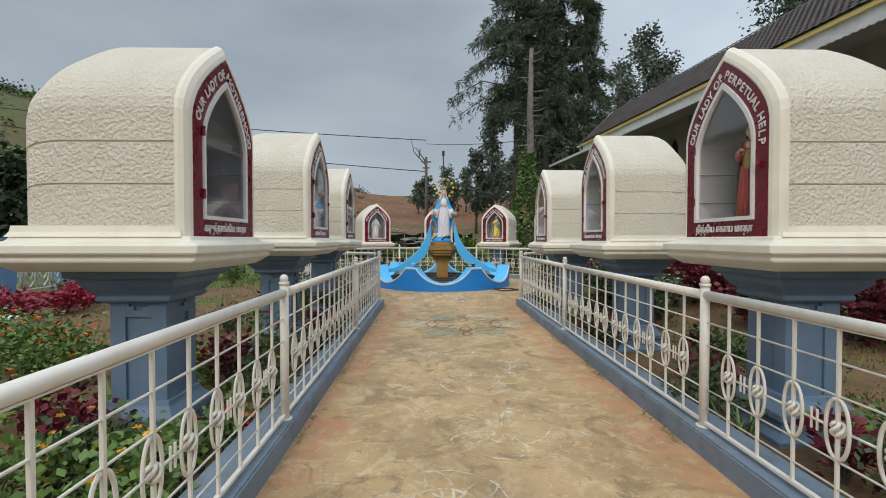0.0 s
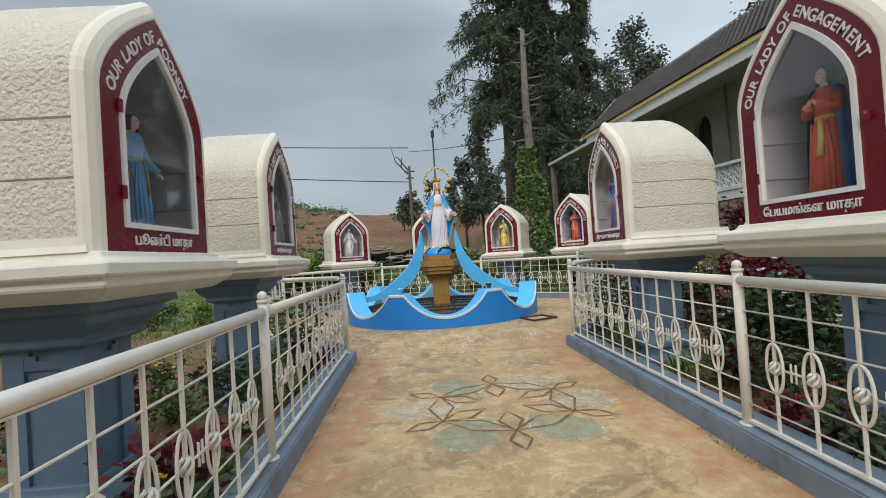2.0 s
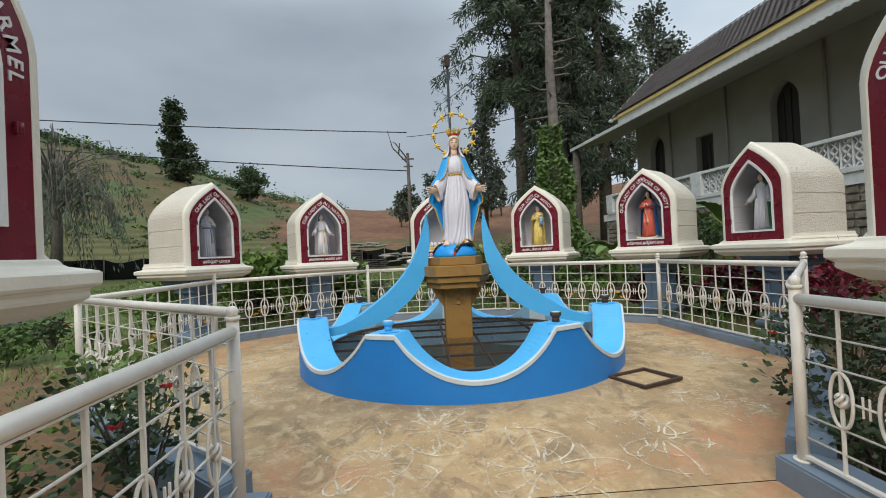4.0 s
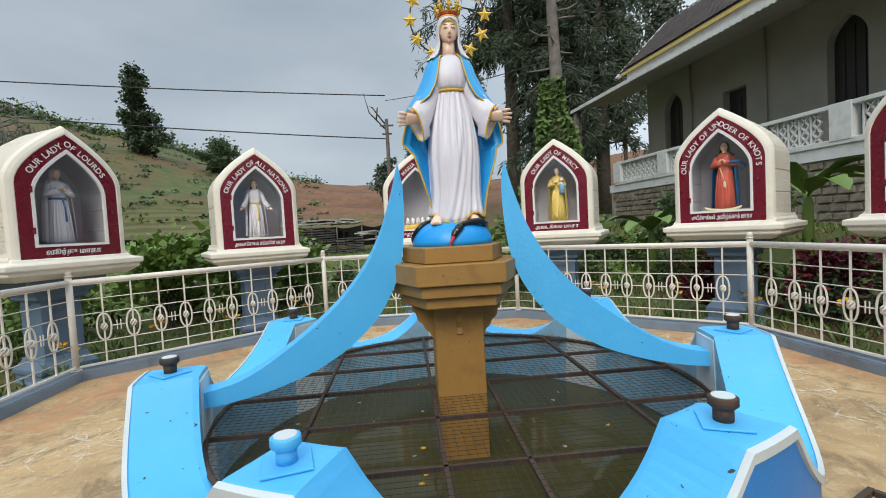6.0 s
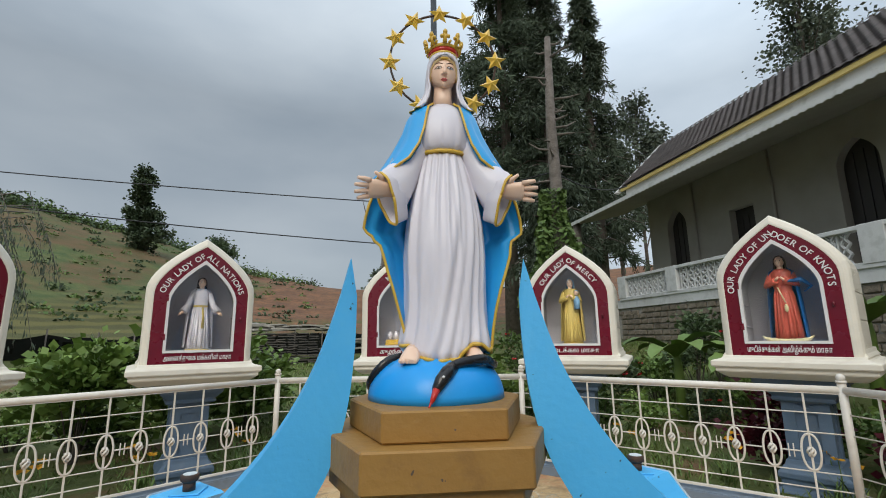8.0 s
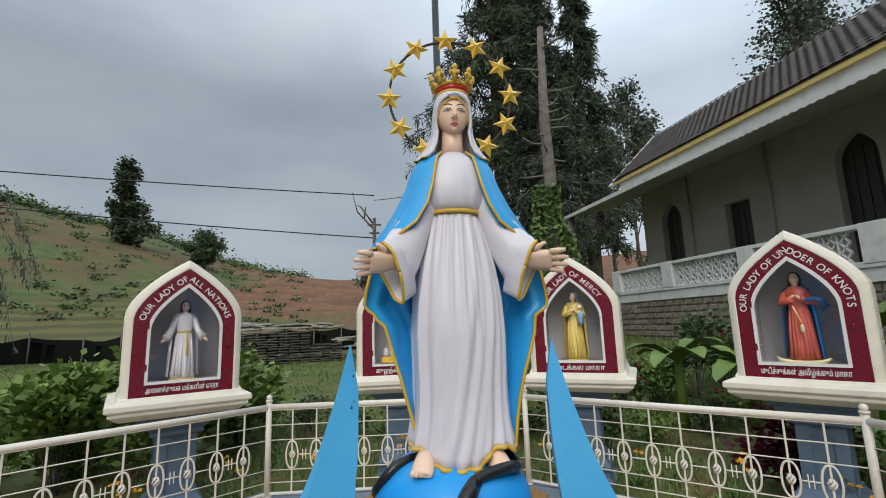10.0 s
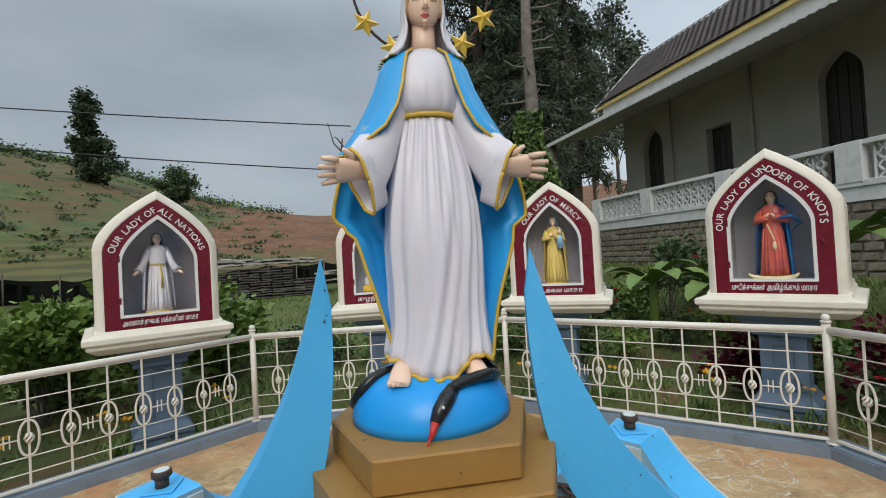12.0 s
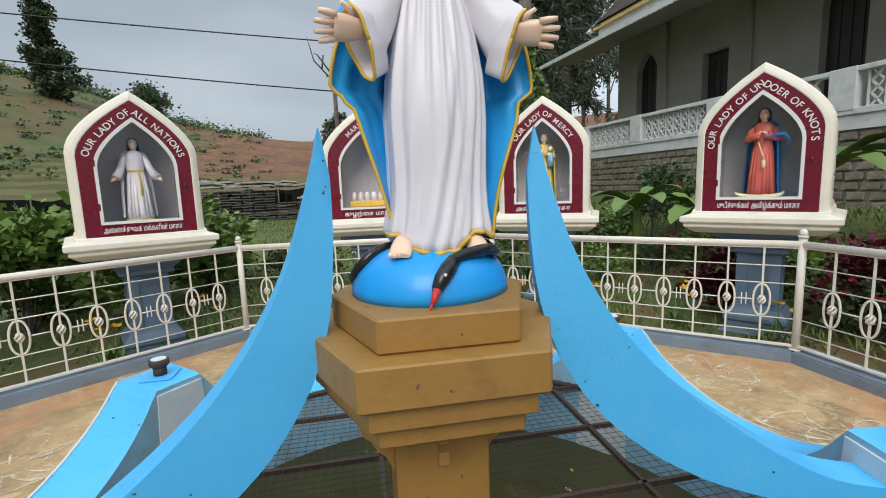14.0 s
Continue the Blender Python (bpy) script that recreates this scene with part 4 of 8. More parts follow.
def build_fins():
    o = fin_outline()
    up, down = smooth_curve(o[:8], 4), smooth_curve(o[8:], 4)
    for a in (90 + 2 * 360 / 7, 90 - 2 * 360 / 7):
        bm = bmesh.new()
        n = len(up)
        dn = down[::-1][:]
        # taper in thickness towards the tip
        rings = []
        for i in range(n):
            t = i / (n - 1)
            j = t * (len(dn) - 1)
            q = dn[min(len(dn) - 1, int(round(j)))]
            w = 0.075 * (1 - 0.82 * t ** 3)
            (r0, z0), (r1, z1) = up[i], q
            rings.append([(r0, -w, z0), (r0, w, z0), (r1, w, z1), (r1, -w, z1)])
        loft(bm, rings, smooth=False)
        bmesh.ops.recalc_face_normals(bm, faces=bm.faces)
        ob = link(bm, "fountain_fin", SKYBLUE, m=pose(CX, CY, PLAZA_Z, 0, 0, a))
        tagged(ob, "sky-blue painted crescent fin rising from the basin", "fountain fin", "fins beside the pedestal")


def hexagon(fx, sx, y):
    return [(-fx, -y), (fx, -y), (sx, 0), (fx, y), (-fx, y), (-sx, 0)]


def build_pedestal():
    th = thing("pedestal", "ochre painted stepped hexagonal pedestal on a square pillar", "pedestal", m=pose(CX - 0.01, CY, 0))
    bm = bmesh.new()
    box(bm, (0, 0, 0.445), (0.32, 0.32, 1.17), 0.006)
    part("pillar", bm, OCHRE, th)
    for z0, z1, f, s, y in ((1.272, 1.372, 0.205, 0.34, 0.36), (1.145, 1.270, 0.265, 0.45, 0.44), (1.07, 1.143, 0.238, 0.413, 0.405), (1.0, 1.068, 0.212, 0.37, 0.365)):
        bm = bmesh.new()
        prism(bm, hexagon(f, s, y), z0, z1)
        bmesh.ops.bevel(bm, geom=bm.edges[:], offset=0.006, segments=1, affect="EDGES")
        part("slab", bm, OCHRE, th, "chipped ochre hexagonal slab")
    for k, (dx, dy) in enumerate(((1, 0), (-1, 0), (0, 1), (0, -1))):
        bm = bmesh.new()
        prof = [(0.15, 0.74), (0.17, 0.76), (0.19, 0.80), (0.215, 0.82), (0.235, 0.86), (0.265, 0.885), (0.275, 0.93), (0.295, 0.95), (0.30, 0.998), (0.15, 0.998)]
        w = 0.075 if k < 2 else 0.018
        if k == 3:
            prof = [(0.15, 0.78), (0.175, 0.80), (0.165, 0.84), (0.18, 0.88), (0.17, 0.93), (0.19, 0.998), (0.15, 0.998)]
        prism(bm, prof, -w, w, axes="xzy")
        part("bracket", bm, OCHRE, th, m=pose(0, 0, 0, 0, 0, (0, 180, 90, 270)[k]))
    return th


# ---------------------------------------------------------------- church
CH = pose(8.95, 18.6, 0, 0, 0, 6.2)     # its long side runs along local y, local x points away from the garden


def church_wall(th, x0, x1, y0, y1, z0, z1, holes):
    """A wall in the local yz plane, bay by bay, with pointed or square openings: holes are (yc, half width, z0, z1, pointed)."""
    def bay(make, *args, **kw):
        bm = bmesh.new()
        make(bm, *args, **kw)
        part("wall_bay", bm, PLASTER, th)
    y = y0
    for yc, w, a, b, pointed in sorted(holes):
        bay(box, ((x0 + x1) / 2, (y + yc - w) / 2, (z0 + z1) / 2), (x1 - x0, yc - w - y, z1 - z0))
        bay(box, ((x0 + x1) / 2, yc, (z0 + a) / 2), (x1 - x0, 2 * w, a - z0))
        if pointed:
            n = 7
            sh = b - 1.35 * w
            arc = []
            for i in range(n + 1):
                t = i / n * 0.95
                arc.append((w * (1 - (1 - math.cos(t)) / (1 - math.cos(0.95))), sh + (b - sh) * math.sin(t) / math.sin(0.95)))
            bay(prism, [(yc + u, v) for u, v in arc] + [(yc, z1), (yc + w, z1)], x0, x1, axes="yzx")
            bay(prism, ([(yc - u, v) for u, v in arc] + [(yc, z1), (yc - w, z1)])[::-1], x0, x1, axes="yzx")
        else:
            bay(box, ((x0 + x1) / 2, yc, (b + z1) / 2), (x1 - x0, 2 * w, z1 - b))
        y = yc + w
    bay(box, ((x0 + x1) / 2, (y + y1) / 2, (z0 + z1) / 2), (x1 - x0, y1 - y, z1 - z0))


def build_church():
    th = thing("church", "grey plastered church with brown tiled roof, veranda and white balustrade", "church", m=CH)
    wx = 1.5
    holes = [(6.87, 0.46, 3.0, 5.85, True), (4.22, 0.42, 3.1, 5.2, False), (1.05, 0.45, 3.0, 5.93, True), (-1.75, 0.42, 3.1, 5.2, False), (-4.75, 0.45, 3.0, 5.93, True), (-7.5, 0.42, 3.1, 5.2, False)]
    church_wall(th, wx, wx + 0.35, -14, 8.3, 2.75, 6.9, holes)
    bm = bmesh.new()
    box(bm, (wx + 2.2, 8.12, 4.8), (3.7, 0.35, 4.2))
    part("end_wall", bm, PLASTER, th)
    for yc, w, a, b, pointed in holes:
        bm = bmesh.new()
        box(bm, (wx + 0.26, yc, (a + b) / 2), (0.06, 2 * w, b - a))
        win = part("window", bm, DARKWIN, th, "dark timber window")
        for k in (-0.5, 0, 0.5):
            bm = bmesh.new()
            box(bm, (wx + 0.22, yc + k * w, (a + b) / 2 - 0.1), (0.03, 0.05, b - a - 0.3))
            part("mullion", bm, DARKWIN, win)
    for yc in (5.95, 3.12, -0.2, -3.1, -6.0):
        bm = bmesh.new()
        tube(bm, [(wx - 0.06, yc, 2.8), (wx - 0.06, yc, 6.5)], 0.035, 10)
        part("downpipe", bm, PLASTER, th, "thin painted downpipe")
    # veranda roof with scalloped fascia
    bm = bmesh.new()
    y0, y1 = -14, 10.6
    prism(bm, [(-0.55, 6.10), (wx + 0.3, 6.62), (wx + 0.3, 6.68), (-0.55, 6.16)], y0, y1, axes="xzy")
    part("veranda_roof", bm, PLASTER, th, "shaded veranda roof")
    bm = bmesh.new()
    pts = []
    ny = int((y1 - y0) / 0.09)
    lower = [(y0 + 0.09 * i, 6.03 + (0.03 if i % 2 else 0.0)) for i in range(ny)]
    for (ya, za), (yb, zb) in zip(lower, lower[1:]):
        q = [bm.verts.new(p) for p in ((-0.60, ya, za), (-0.60, yb, zb), (-0.60, yb, 6.17), (-0.60, ya, 6.17))]
        r = [bm.verts.new((p.co.x + 0.03, p.co.y, p.co.z)) for p in q]
        bm.faces.new(q), bm.faces.new(r[::-1])
        bm.faces.new((q[0], r[0], r[1], q[1])), bm.faces.new((q[3], q[2], r[2], r[3]))
    part("scalloped_fascia", bm, CHWHITE, th, "white scalloped sheet fascia")
    for yc in (10.3,):
        bm = bmesh.new()
        tube(bm, [(-0.4, yc, 0.8), (-0.4, yc, 6.1)], 0.16, 12)
        part("veranda_post", bm, BARK, th, "dark veranda post")
    # upper fascia and main roof, tiled
    bm = bmesh.new()
    prism(bm, [(0.62, 7.02), (0.70, 7.02), (0.70, 7.16), (0.62, 7.16)], y0, 8.6, axes="xzy")
    part("gutter", bm, YELLOW, th, "yellow painted fascia board")
    bm = bmesh.new()
    prism(bm, [(0.72, 6.66), (0.9, 6.66), (0.9, 7.1), (0.72, 7.1)], y0, 8.4, axes="xzy")
    part("eaves_band", bm, CHWHITE, th)
    bm = bmesh.new()
    prism(bm, [(0.6, 7.14), (2.75, 9.15), (2.75, 9.05), (0.75, 7.14)], y0, 8.7, axes="xzy")
    prism(bm, [(2.75, 9.15), (4.9, 7.14), (4.75, 7.14), (2.75, 9.05)], y0, 8.7, axes="xzy")
    roof = part("roof", bm, ROOF, th, "brown tiled gable roof")
    bm = bmesh.new()
    nrow, d = 13, Vector((2.15, 0, 2.01))
    for i in range(nrow):
        a = Vector((0.57, 0, 7.165)) + d * (i / nrow)
        for j in range(int((8.7 - y0) / 0.24)):
            y = y0 + 0.24 * j + (0.12 if i % 2 else 0)
            if y + 0.23 > 8.75:
                continue
            b = a + d * (1.12 / nrow)
            q = [(a.x, y, a.z + 0.02), (a.x - 0.012, y + 0.115, a.z + 0.045), (a.x, y + 0.23, a.z + 0.02), (b.x, y + 0.23, b.z), (b.x - 0.012, y + 0.115, b.z + 0.02), (b.x, y, b.z)]
            vs = [bm.verts.new(p) for p in q]
            bm.faces.new((vs[0], vs[1], vs[4], vs[5])), bm.faces.new((vs[1], vs[2], vs[3], vs[4]))
    tagged(part("roof_tiles", bm, ROOF, roof), kind="stuff")
    bm = bmesh.new()
    prism(bm, [(0.5, 7.02), (2.75, 9.2), (2.75, 9.02), (0.66, 6.98)], 8.7, 8.86, axes="xzy")
    part("barge_board", bm, CHWHITE, th)
    # veranda deck and base wall
    bm = bmesh.new()
    box(bm, (0.75, -2.8, 2.62), (1.85, 22.4, 0.28))
    part("deck", bm, CHWHITE, th)
    bm = bmesh.new()
    box(bm, (0.05, -2.8, 1.0), (0.3, 22.2, 2.95))
    basew = part("base_wall", bm, MORTAR, th, "coursed grey stone base wall")
    # balustrade: rail, plinth, posts and pierced blocks
    bm = bmesh.new()
    box(bm, (-0.1, -3.3, 3.53), (0.22, 22.6, 0.09), 0.01)
    part("balustrade_rail", bm, CHWHITE, th)
    bm = bmesh.new()
    box(bm, (-0.1, -3.3, 2.80), (0.22, 22.6, 0.12), 0.01)
    part("balustrade_base", bm, CHWHITE, th)
    post = None
    for yc in (7.82, 5.3, 2.6, -0.1, -2.8, -5.6, -8.4):
        if post is None:
            bm = bmesh.new()
            box(bm, (0, 0, 3.2), (0.25, 0.45, 0.76), 0.01)
            post = part("balustrade_post", bm, CHWHITE, th, m=pose(-0.1, yc, 0))
        else:
            again(post, pose(-0.1, yc, 0))
    bm = bmesh.new()
    for k in range(3):
        for s in (-1, 1):
            box(bm, (0, 0, 2.96 + 0.21 * k), (0.07, 0.028, 0.27), rot=pose(0, 0, 0, s * 40))
    box(bm, (0, 0.13, 3.17), (0.08, 0.03, 0.64))
    block = part("pierced_block", bm, CHWHITE, th, m=pose(-0.1, 7.46, 0))
    y = 7.2
    while y > -8.3:
        if min(abs(y - p) for p in (7.82, 5.3, 2.6, -0.1, -2.8, -5.6, -8.4)) > 0.3:
            again(block, pose(-0.1, y, 0))
        y -= 0.26
    # stones of the base wall
    rnd = random.Random(5)
    stones = []
    for k in range(3):
        bm = bmesh.new()
        box(bm, (0, 0, 0), (0.08, 0.27 + 0.03 * k, 0.150), 0.02)
        for v in bm.verts:
            v.co += Vector([rnd.uniform(-0.008, 0.008) for _ in range(3)])
        stones.append(part("stone", bm, STONE, basew, m=pose(-0.12, 8.1 - 0.4 * k, 2.3)))
    for row in range(10):
        y = 7.0 if row == 0 else 8.15
        while y > -6:
            k = rnd.randrange(3)
            o = again(stones[k], pose(-0.115 + rnd.uniform(-0.012, 0.012), y - 0.2, 2.36 - 0.18 * row, 0, 0, rnd.uniform(-1, 1)), basew)
            y -= 0.315 + 0.03 * k
    return th


# ---------------------------------------------------------------- statue in the fountain
def wavy(cx, cy, z, rx, ry, amp, n, ph, count=72, front=0.0):
    pts = []
    for k in range(count):
        a = 2 * math.pi * k / count
        f = 1 + amp * (math.sin(n * a + ph) * 0.6 + math.sin((n * 1.7) * a + 2.1 * ph + 1.3) * 0.4)
        pts.append((cx + rx * f * math.cos(a), cy + ry * f * math.sin(a), z))
    return pts


def hand(bm, wrist, side, mat):
    """Open palm turned forwards, four fingers and a thumb."""
    w = Vector(wrist)
    first = len(bm.verts)
    out = Vector((side * 0.88, -0.42, -0.10)).normalized()
    up = Vector((0.20 * side, -0.75, 1)).normalized()
    up = (up - out * up.dot(out)).normalized()
    nrm = out.cross(up)
    loft(bm, [[tuple(w + out * d + up * (hgt * 1.15 * c) + nrm * (th * s)) for c, s in ((1, 0.6), (1, -0.6), (0.5, -1), (-0.5, -1), (-1, -0.6), (-1, 0.6), (-0.5, 1), (0.5, 1))]
              for d, hgt, th in ((-0.04, 0.022, 0.018), (0.0, 0.022, 0.016), (0.03, 0.029, 0.014), (0.06, 0.030, 0.012), (0.075, 0.027, 0.009))], mat=mat)
    for i in range(4):
        o = 0.030 - 0.0195 * i
        ln = (0.050, 0.058, 0.056, 0.045)[i]
        p = w + out * 0.068 + up * o
        d = (out + up * (0.16 - 0.13 * i) - nrm * 0.12 * side).normalized()
        tube(bm, [p, p + d * ln * 0.5, p + d * ln + nrm * 0.004 * side], [0.0105, 0.0098, 0.0062], 7, mat=mat)
    p = w + out * 0.02 + up * 0.024
    tube(bm, [p, p + (out * 0.5 + up).normalized() * 0.025, p + (out * 0.9 + up).normalized() * 0.052], [0.010, 0.009, 0.006], 7, mat=mat)
    bm.verts.ensure_lookup_table()
    for v in bm.verts[first:]:
        v.co = w + (v.co - w) * 1.08


def build_statue():
    """One mesh: dress, cloak, veil, head, hands, feet, crown. Slots: white, blue, skin, gold, red."""
    bm = bmesh.new()
    z0 = 1.535
    # skirt: gathers at the waist, a smooth knee, long folds that sweep to one side, a waving gold hem
    def hem(x):
        return float(np.interp(x, (-0.17, -0.15, -0.115, -0.05, 0.03, 0.058, 0.09, 0.13, 0.16, 0.18), (0.035, 0.038, -0.008, -0.022, -0.016, 0.018, 0.040, 0.036, 0.012, 0.02)))
    sweeps = ((-0.95, -1.05, 0.10, 0.016, 0.0, 0.75), (-0.55, -0.78, 0.09, 0.010, 0.0, 0.42), (0.30, -0.42, 0.085, 0.020, 0.0, 0.60), (0.52, -0.14, 0.075, 0.018, 0.0, 0.55), (0.62, 0.10, 0.07, 0.015, 0.0, 0.50),
              (0.80, 0.30, 0.08, 0.017, 0.0, 0.72), (0.98, 0.62, 0.075, 0.014, 0.0, 0.80), (0.05, 0.02, 0.05, 0.008, 0.28, 0.84), (-0.25, -0.22, 0.045, 0.008, 0.40, 0.84), (0.36, 0.30, 0.045, 0.008, 0.36, 0.84), (1.15, 0.95, 0.07, 0.013, 0.0, 0.8), (-0.16, -0.62, 0.05, 0.010, 0.05, 0.30))
    rows = ((0.0, 0.170, 0.150), (0.03, 0.168, 0.148), (0.07, 0.163, 0.144), (0.12, 0.156, 0.138), (0.18, 0.151, 0.134), (0.25, 0.150, 0.132), (0.32, 0.151, 0.131), (0.40, 0.153, 0.130), (0.47, 0.150, 0.128), (0.54, 0.146, 0.124), (0.60, 0.140, 0.118), (0.66, 0.133, 0.111), (0.72, 0.122, 0.101), (0.77, 0.111, 0.091), (0.81, 0.101, 0.081), (0.835, 0.096, 0.076))
    rows = [(z, rx * (1 + 0.09 * min(1, (0.835 - z) / 0.3)), ry * (1 + 0.05 * min(1, (0.835 - z) / 0.3))) for z, rx, ry in rows]
    rings = []
    for z, rx, ry in rows:
        ring = []
        for k in range(168):
            a = 2 * math.pi * k / 168
            u = (a + math.pi / 2 + math.pi) % (2 * math.pi) - math.pi
            d = 0.0
            for u1, u0, w, h, za, zb in sweeps:
                if za <= z <= zb:
                    t = (z - za) / (zb - za)
                    c = u0 + (u1 - u0) * t ** 0.7
                    fade = min(1.0, (1 - t) * 3.0) * (1.0 if za == 0 else min(1.0, t * 4))
                    q = (u - c) / w
                    d += h * fade * (math.exp(-q * q) - 0.55 * math.exp(-(q - 1.5) ** 2))
            d += 0.006 * max(0.0, (z - 0.55) / 0.28) * math.sin(21 * a + 1.5 * math.sin(3 * a)) * (0.3 + 0.7 * (z < 0.83))
            d += 0.010 * math.sin(11 * a + z * 4) * (1 if abs(u) > 1.5 else 0)
            d += 0.005 * noise.noise(Vector((math.cos(a) * 2.2, math.sin(a) * 2.2, z * 3.0)))
            # the forward knee
            d += 0.016 * math.exp(-((u + 0.45) / 0.40) ** 2 - ((z - 0.40) / 0.14) ** 2)
            x, y = (rx + d) * math.cos(a), (ry + d) * math.sin(a)
            lift = hem(x) * max(0.0, 1 - z / 0.13) if y < 0.05 else 0.0
            ring.append((x, y, z0 + z + lift))
        rings.append(ring)
    loft(bm, rings, 0)
    front = [p for p in rings[0][84:] if p[1] < 0.04]
    tube(bm, [(x * 1.005, y * 1.01 - 0.001, z + 0.002) for x, y, z in front], 0.0075, 7, mat=3)
    # girdle, bodice
    loft(bm, [wavy(0, 0, z0 + 0.837, 0.107, 0.085, 0.02, 13, 0), wavy(0, 0, z0 + 0.845, 0.110, 0.088, 0.02, 13, 0.1), wavy(0, 0, z0 + 0.853, 0.107, 0.085, 0.02, 13, 0.2)], 3)
    loft(bm, [wavy(0, 0, z0 + 0.851, 0.105, 0.083, 0.035, 17, 0), wavy(0, 0.0, z0 + 0.872, 0.119, 0.095, 0.045, 17, 0.2), wavy(0, 0.0, z0 + 0.90, 0.125, 0.099, 0.035, 17, 0.25), wavy(0, 0, z0 + 0.95, 0.123, 0.099, 0.016, 17, 0.3), wavy(0, 0.005, z0 + 1.01, 0.118, 0.088, 0.0, 15, 0.3), wavy(0, 0.01, z0 + 1.06, 0.105, 0.068, 0, 15, 0), wavy(0, 0.012, z0 + 1.088, 0.05, 0.045, 0, 1, 0)], 0)
    # neck with a gold neckline, head
    loft(bm, [wavy(0, 0.012, z0 + 1.08, 0.050, 0.047, 0, 1, 0, 24), wavy(0, 0.008, z0 + 1.12, 0.042, 0.040, 0, 1, 0, 24), wavy(0, 0.002, z0 + 1.195, 0.040, 0.040, 0, 1, 0, 24)], 2)
    tube(bm, [(0.056 * math.sin(t), -0.056 * math.cos(t) - 0.002, z0 + 1.075 - 0.026 * math.cos(t) ** 2 * (1 if math.cos(t) > 0 else 0)) for t in [(-1.5 + 3.0 * k / 16) for k in range(17)]], 0.0045, 6, mat=3)
    hz = z0 + 1.165
    shape = ((-0.004, 0.010, 0.014, -0.022), (0.000, 0.022, 0.026, -0.018), (0.007, 0.033, 0.036, -0.014), (0.018, 0.043, 0.045, -0.009), (0.034, 0.052, 0.054, -0.005), (0.055, 0.059, 0.060, -0.002), (0.080, 0.063, 0.064, 0.0), (0.105, 0.061, 0.062, 0.002), (0.128, 0.052, 0.053, 0.004), (0.145, 0.030, 0.032, 0.006))
    loft(bm, [wavy(0, dy - 0.006, hz + v, rx, ry * 1.03, 0, 1, 0, 40) for v, rx, ry, dy in shape], 2)
    def skin(x, v):
        """A point of the face at a side offset and a height over the chin."""
        vs = [q[0] for q in shape]
        rx, ry, dy = (float(np.interp(v, vs, [q[i] for q in shape])) for i in (1, 2, 3))
        return Vector((x, dy - 0.006 - ry * 1.03 * math.sqrt(max(0.0, 1 - (x / rx) ** 2)), hz + v))
    out = Vector((0, -1, 0))
    tube(bm, [skin(0, 0.090) + out * -0.001, skin(0, 0.072) + out * 0.003, skin(0, 0.056) + out * 0.008, skin(0, 0.047) + out * 0.0115, skin(0, 0.041) + out * 0.005], [0.0045, 0.0055, 0.0070, 0.0088, 0.0050], 10, mat=2)
    for s in (-1, 1):
        ball(bm, skin(s * 0.0085, 0.0455) + out * 0.003, 0.0058, 10, 8, mat=2, scale=(0.9, 1, 0.8))
        tube(bm, [skin(s * 0.009, 0.094) + out * 0.0015, skin(s * 0.024, 0.102) + out * 0.0012, skin(s * 0.038, 0.101), skin(s * 0.049, 0.093)], [0.0012, 0.0024, 0.0022, 0.0008], 6, mat=6)
        tube(bm, [skin(s * 0.011, 0.0735), skin(s * 0.019, 0.0762) + out * 0.0008, skin(s * 0.029, 0.0765) + out * 0.0008, skin(s * 0.041, 0.0730)], [0.0010, 0.0040, 0.0040, 0.0010], 8, mat=7, squash=0.9)
        ball(bm, skin(s * 0.0245, 0.0755) + out * 0.0026, 0.0050, 10, 8, mat=6, scale=(1, 0.5, 1))
        tube(bm, [skin(s * 0.010, 0.0745) + out * 0.002, skin(s * 0.018, 0.0795) + out * 0.0030, skin(s * 0.030, 0.0800) + out * 0.0030, skin(s * 0.043, 0.0740) + out * 0.001], [0.0010, 0.0022, 0.0022, 0.0009], 6, mat=6)
        tube(bm, [skin(s * 0.012, 0.0830) + out * 0.000, skin(s * 0.026, 0.0850) + out * 0.0010, skin(s * 0.042, 0.0810) + out * -0.001], [0.0015, 0.0030, 0.0015], 8, mat=2)
    tube(bm, [skin(-0.0165, 0.0215), skin(-0.006, 0.0245) + out * 0.002, skin(0, 0.0235) + out * 0.0022, skin(0.006, 0.0245) + out * 0.002, skin(0.0165, 0.0215)], [0.0008, 0.0034, 0.0032, 0.0034, 0.0008], 8, mat=5)
    tube(bm, [skin(-0.013, 0.0195), skin(0, 0.0165) + out * 0.0025, skin(0.013, 0.0195)], [0.0010, 0.0046, 0.0010], 8, mat=5)
    ball(bm, skin(0, 0.006) + out * -0.006, 0.012, 10, 8, mat=2)
    # wavy hair framing the forehead and cheeks
    for s in (-1, 1):
        tube(bm, [(0.0, -0.055, hz + 0.128), (s * 0.020, -0.058, hz + 0.124), (s * 0.040, -0.050, hz + 0.110), (s * 0.054, -0.036, hz + 0.088), (s * 0.060, -0.024, hz + 0.060), (s * 0.058, -0.018, hz + 0.035)], [0.008, 0.010, 0.0105, 0.0105, 0.009, 0.006], 8, mat=8)
    # veil: over the head, falling to the shoulders, open at the face
    rings = []
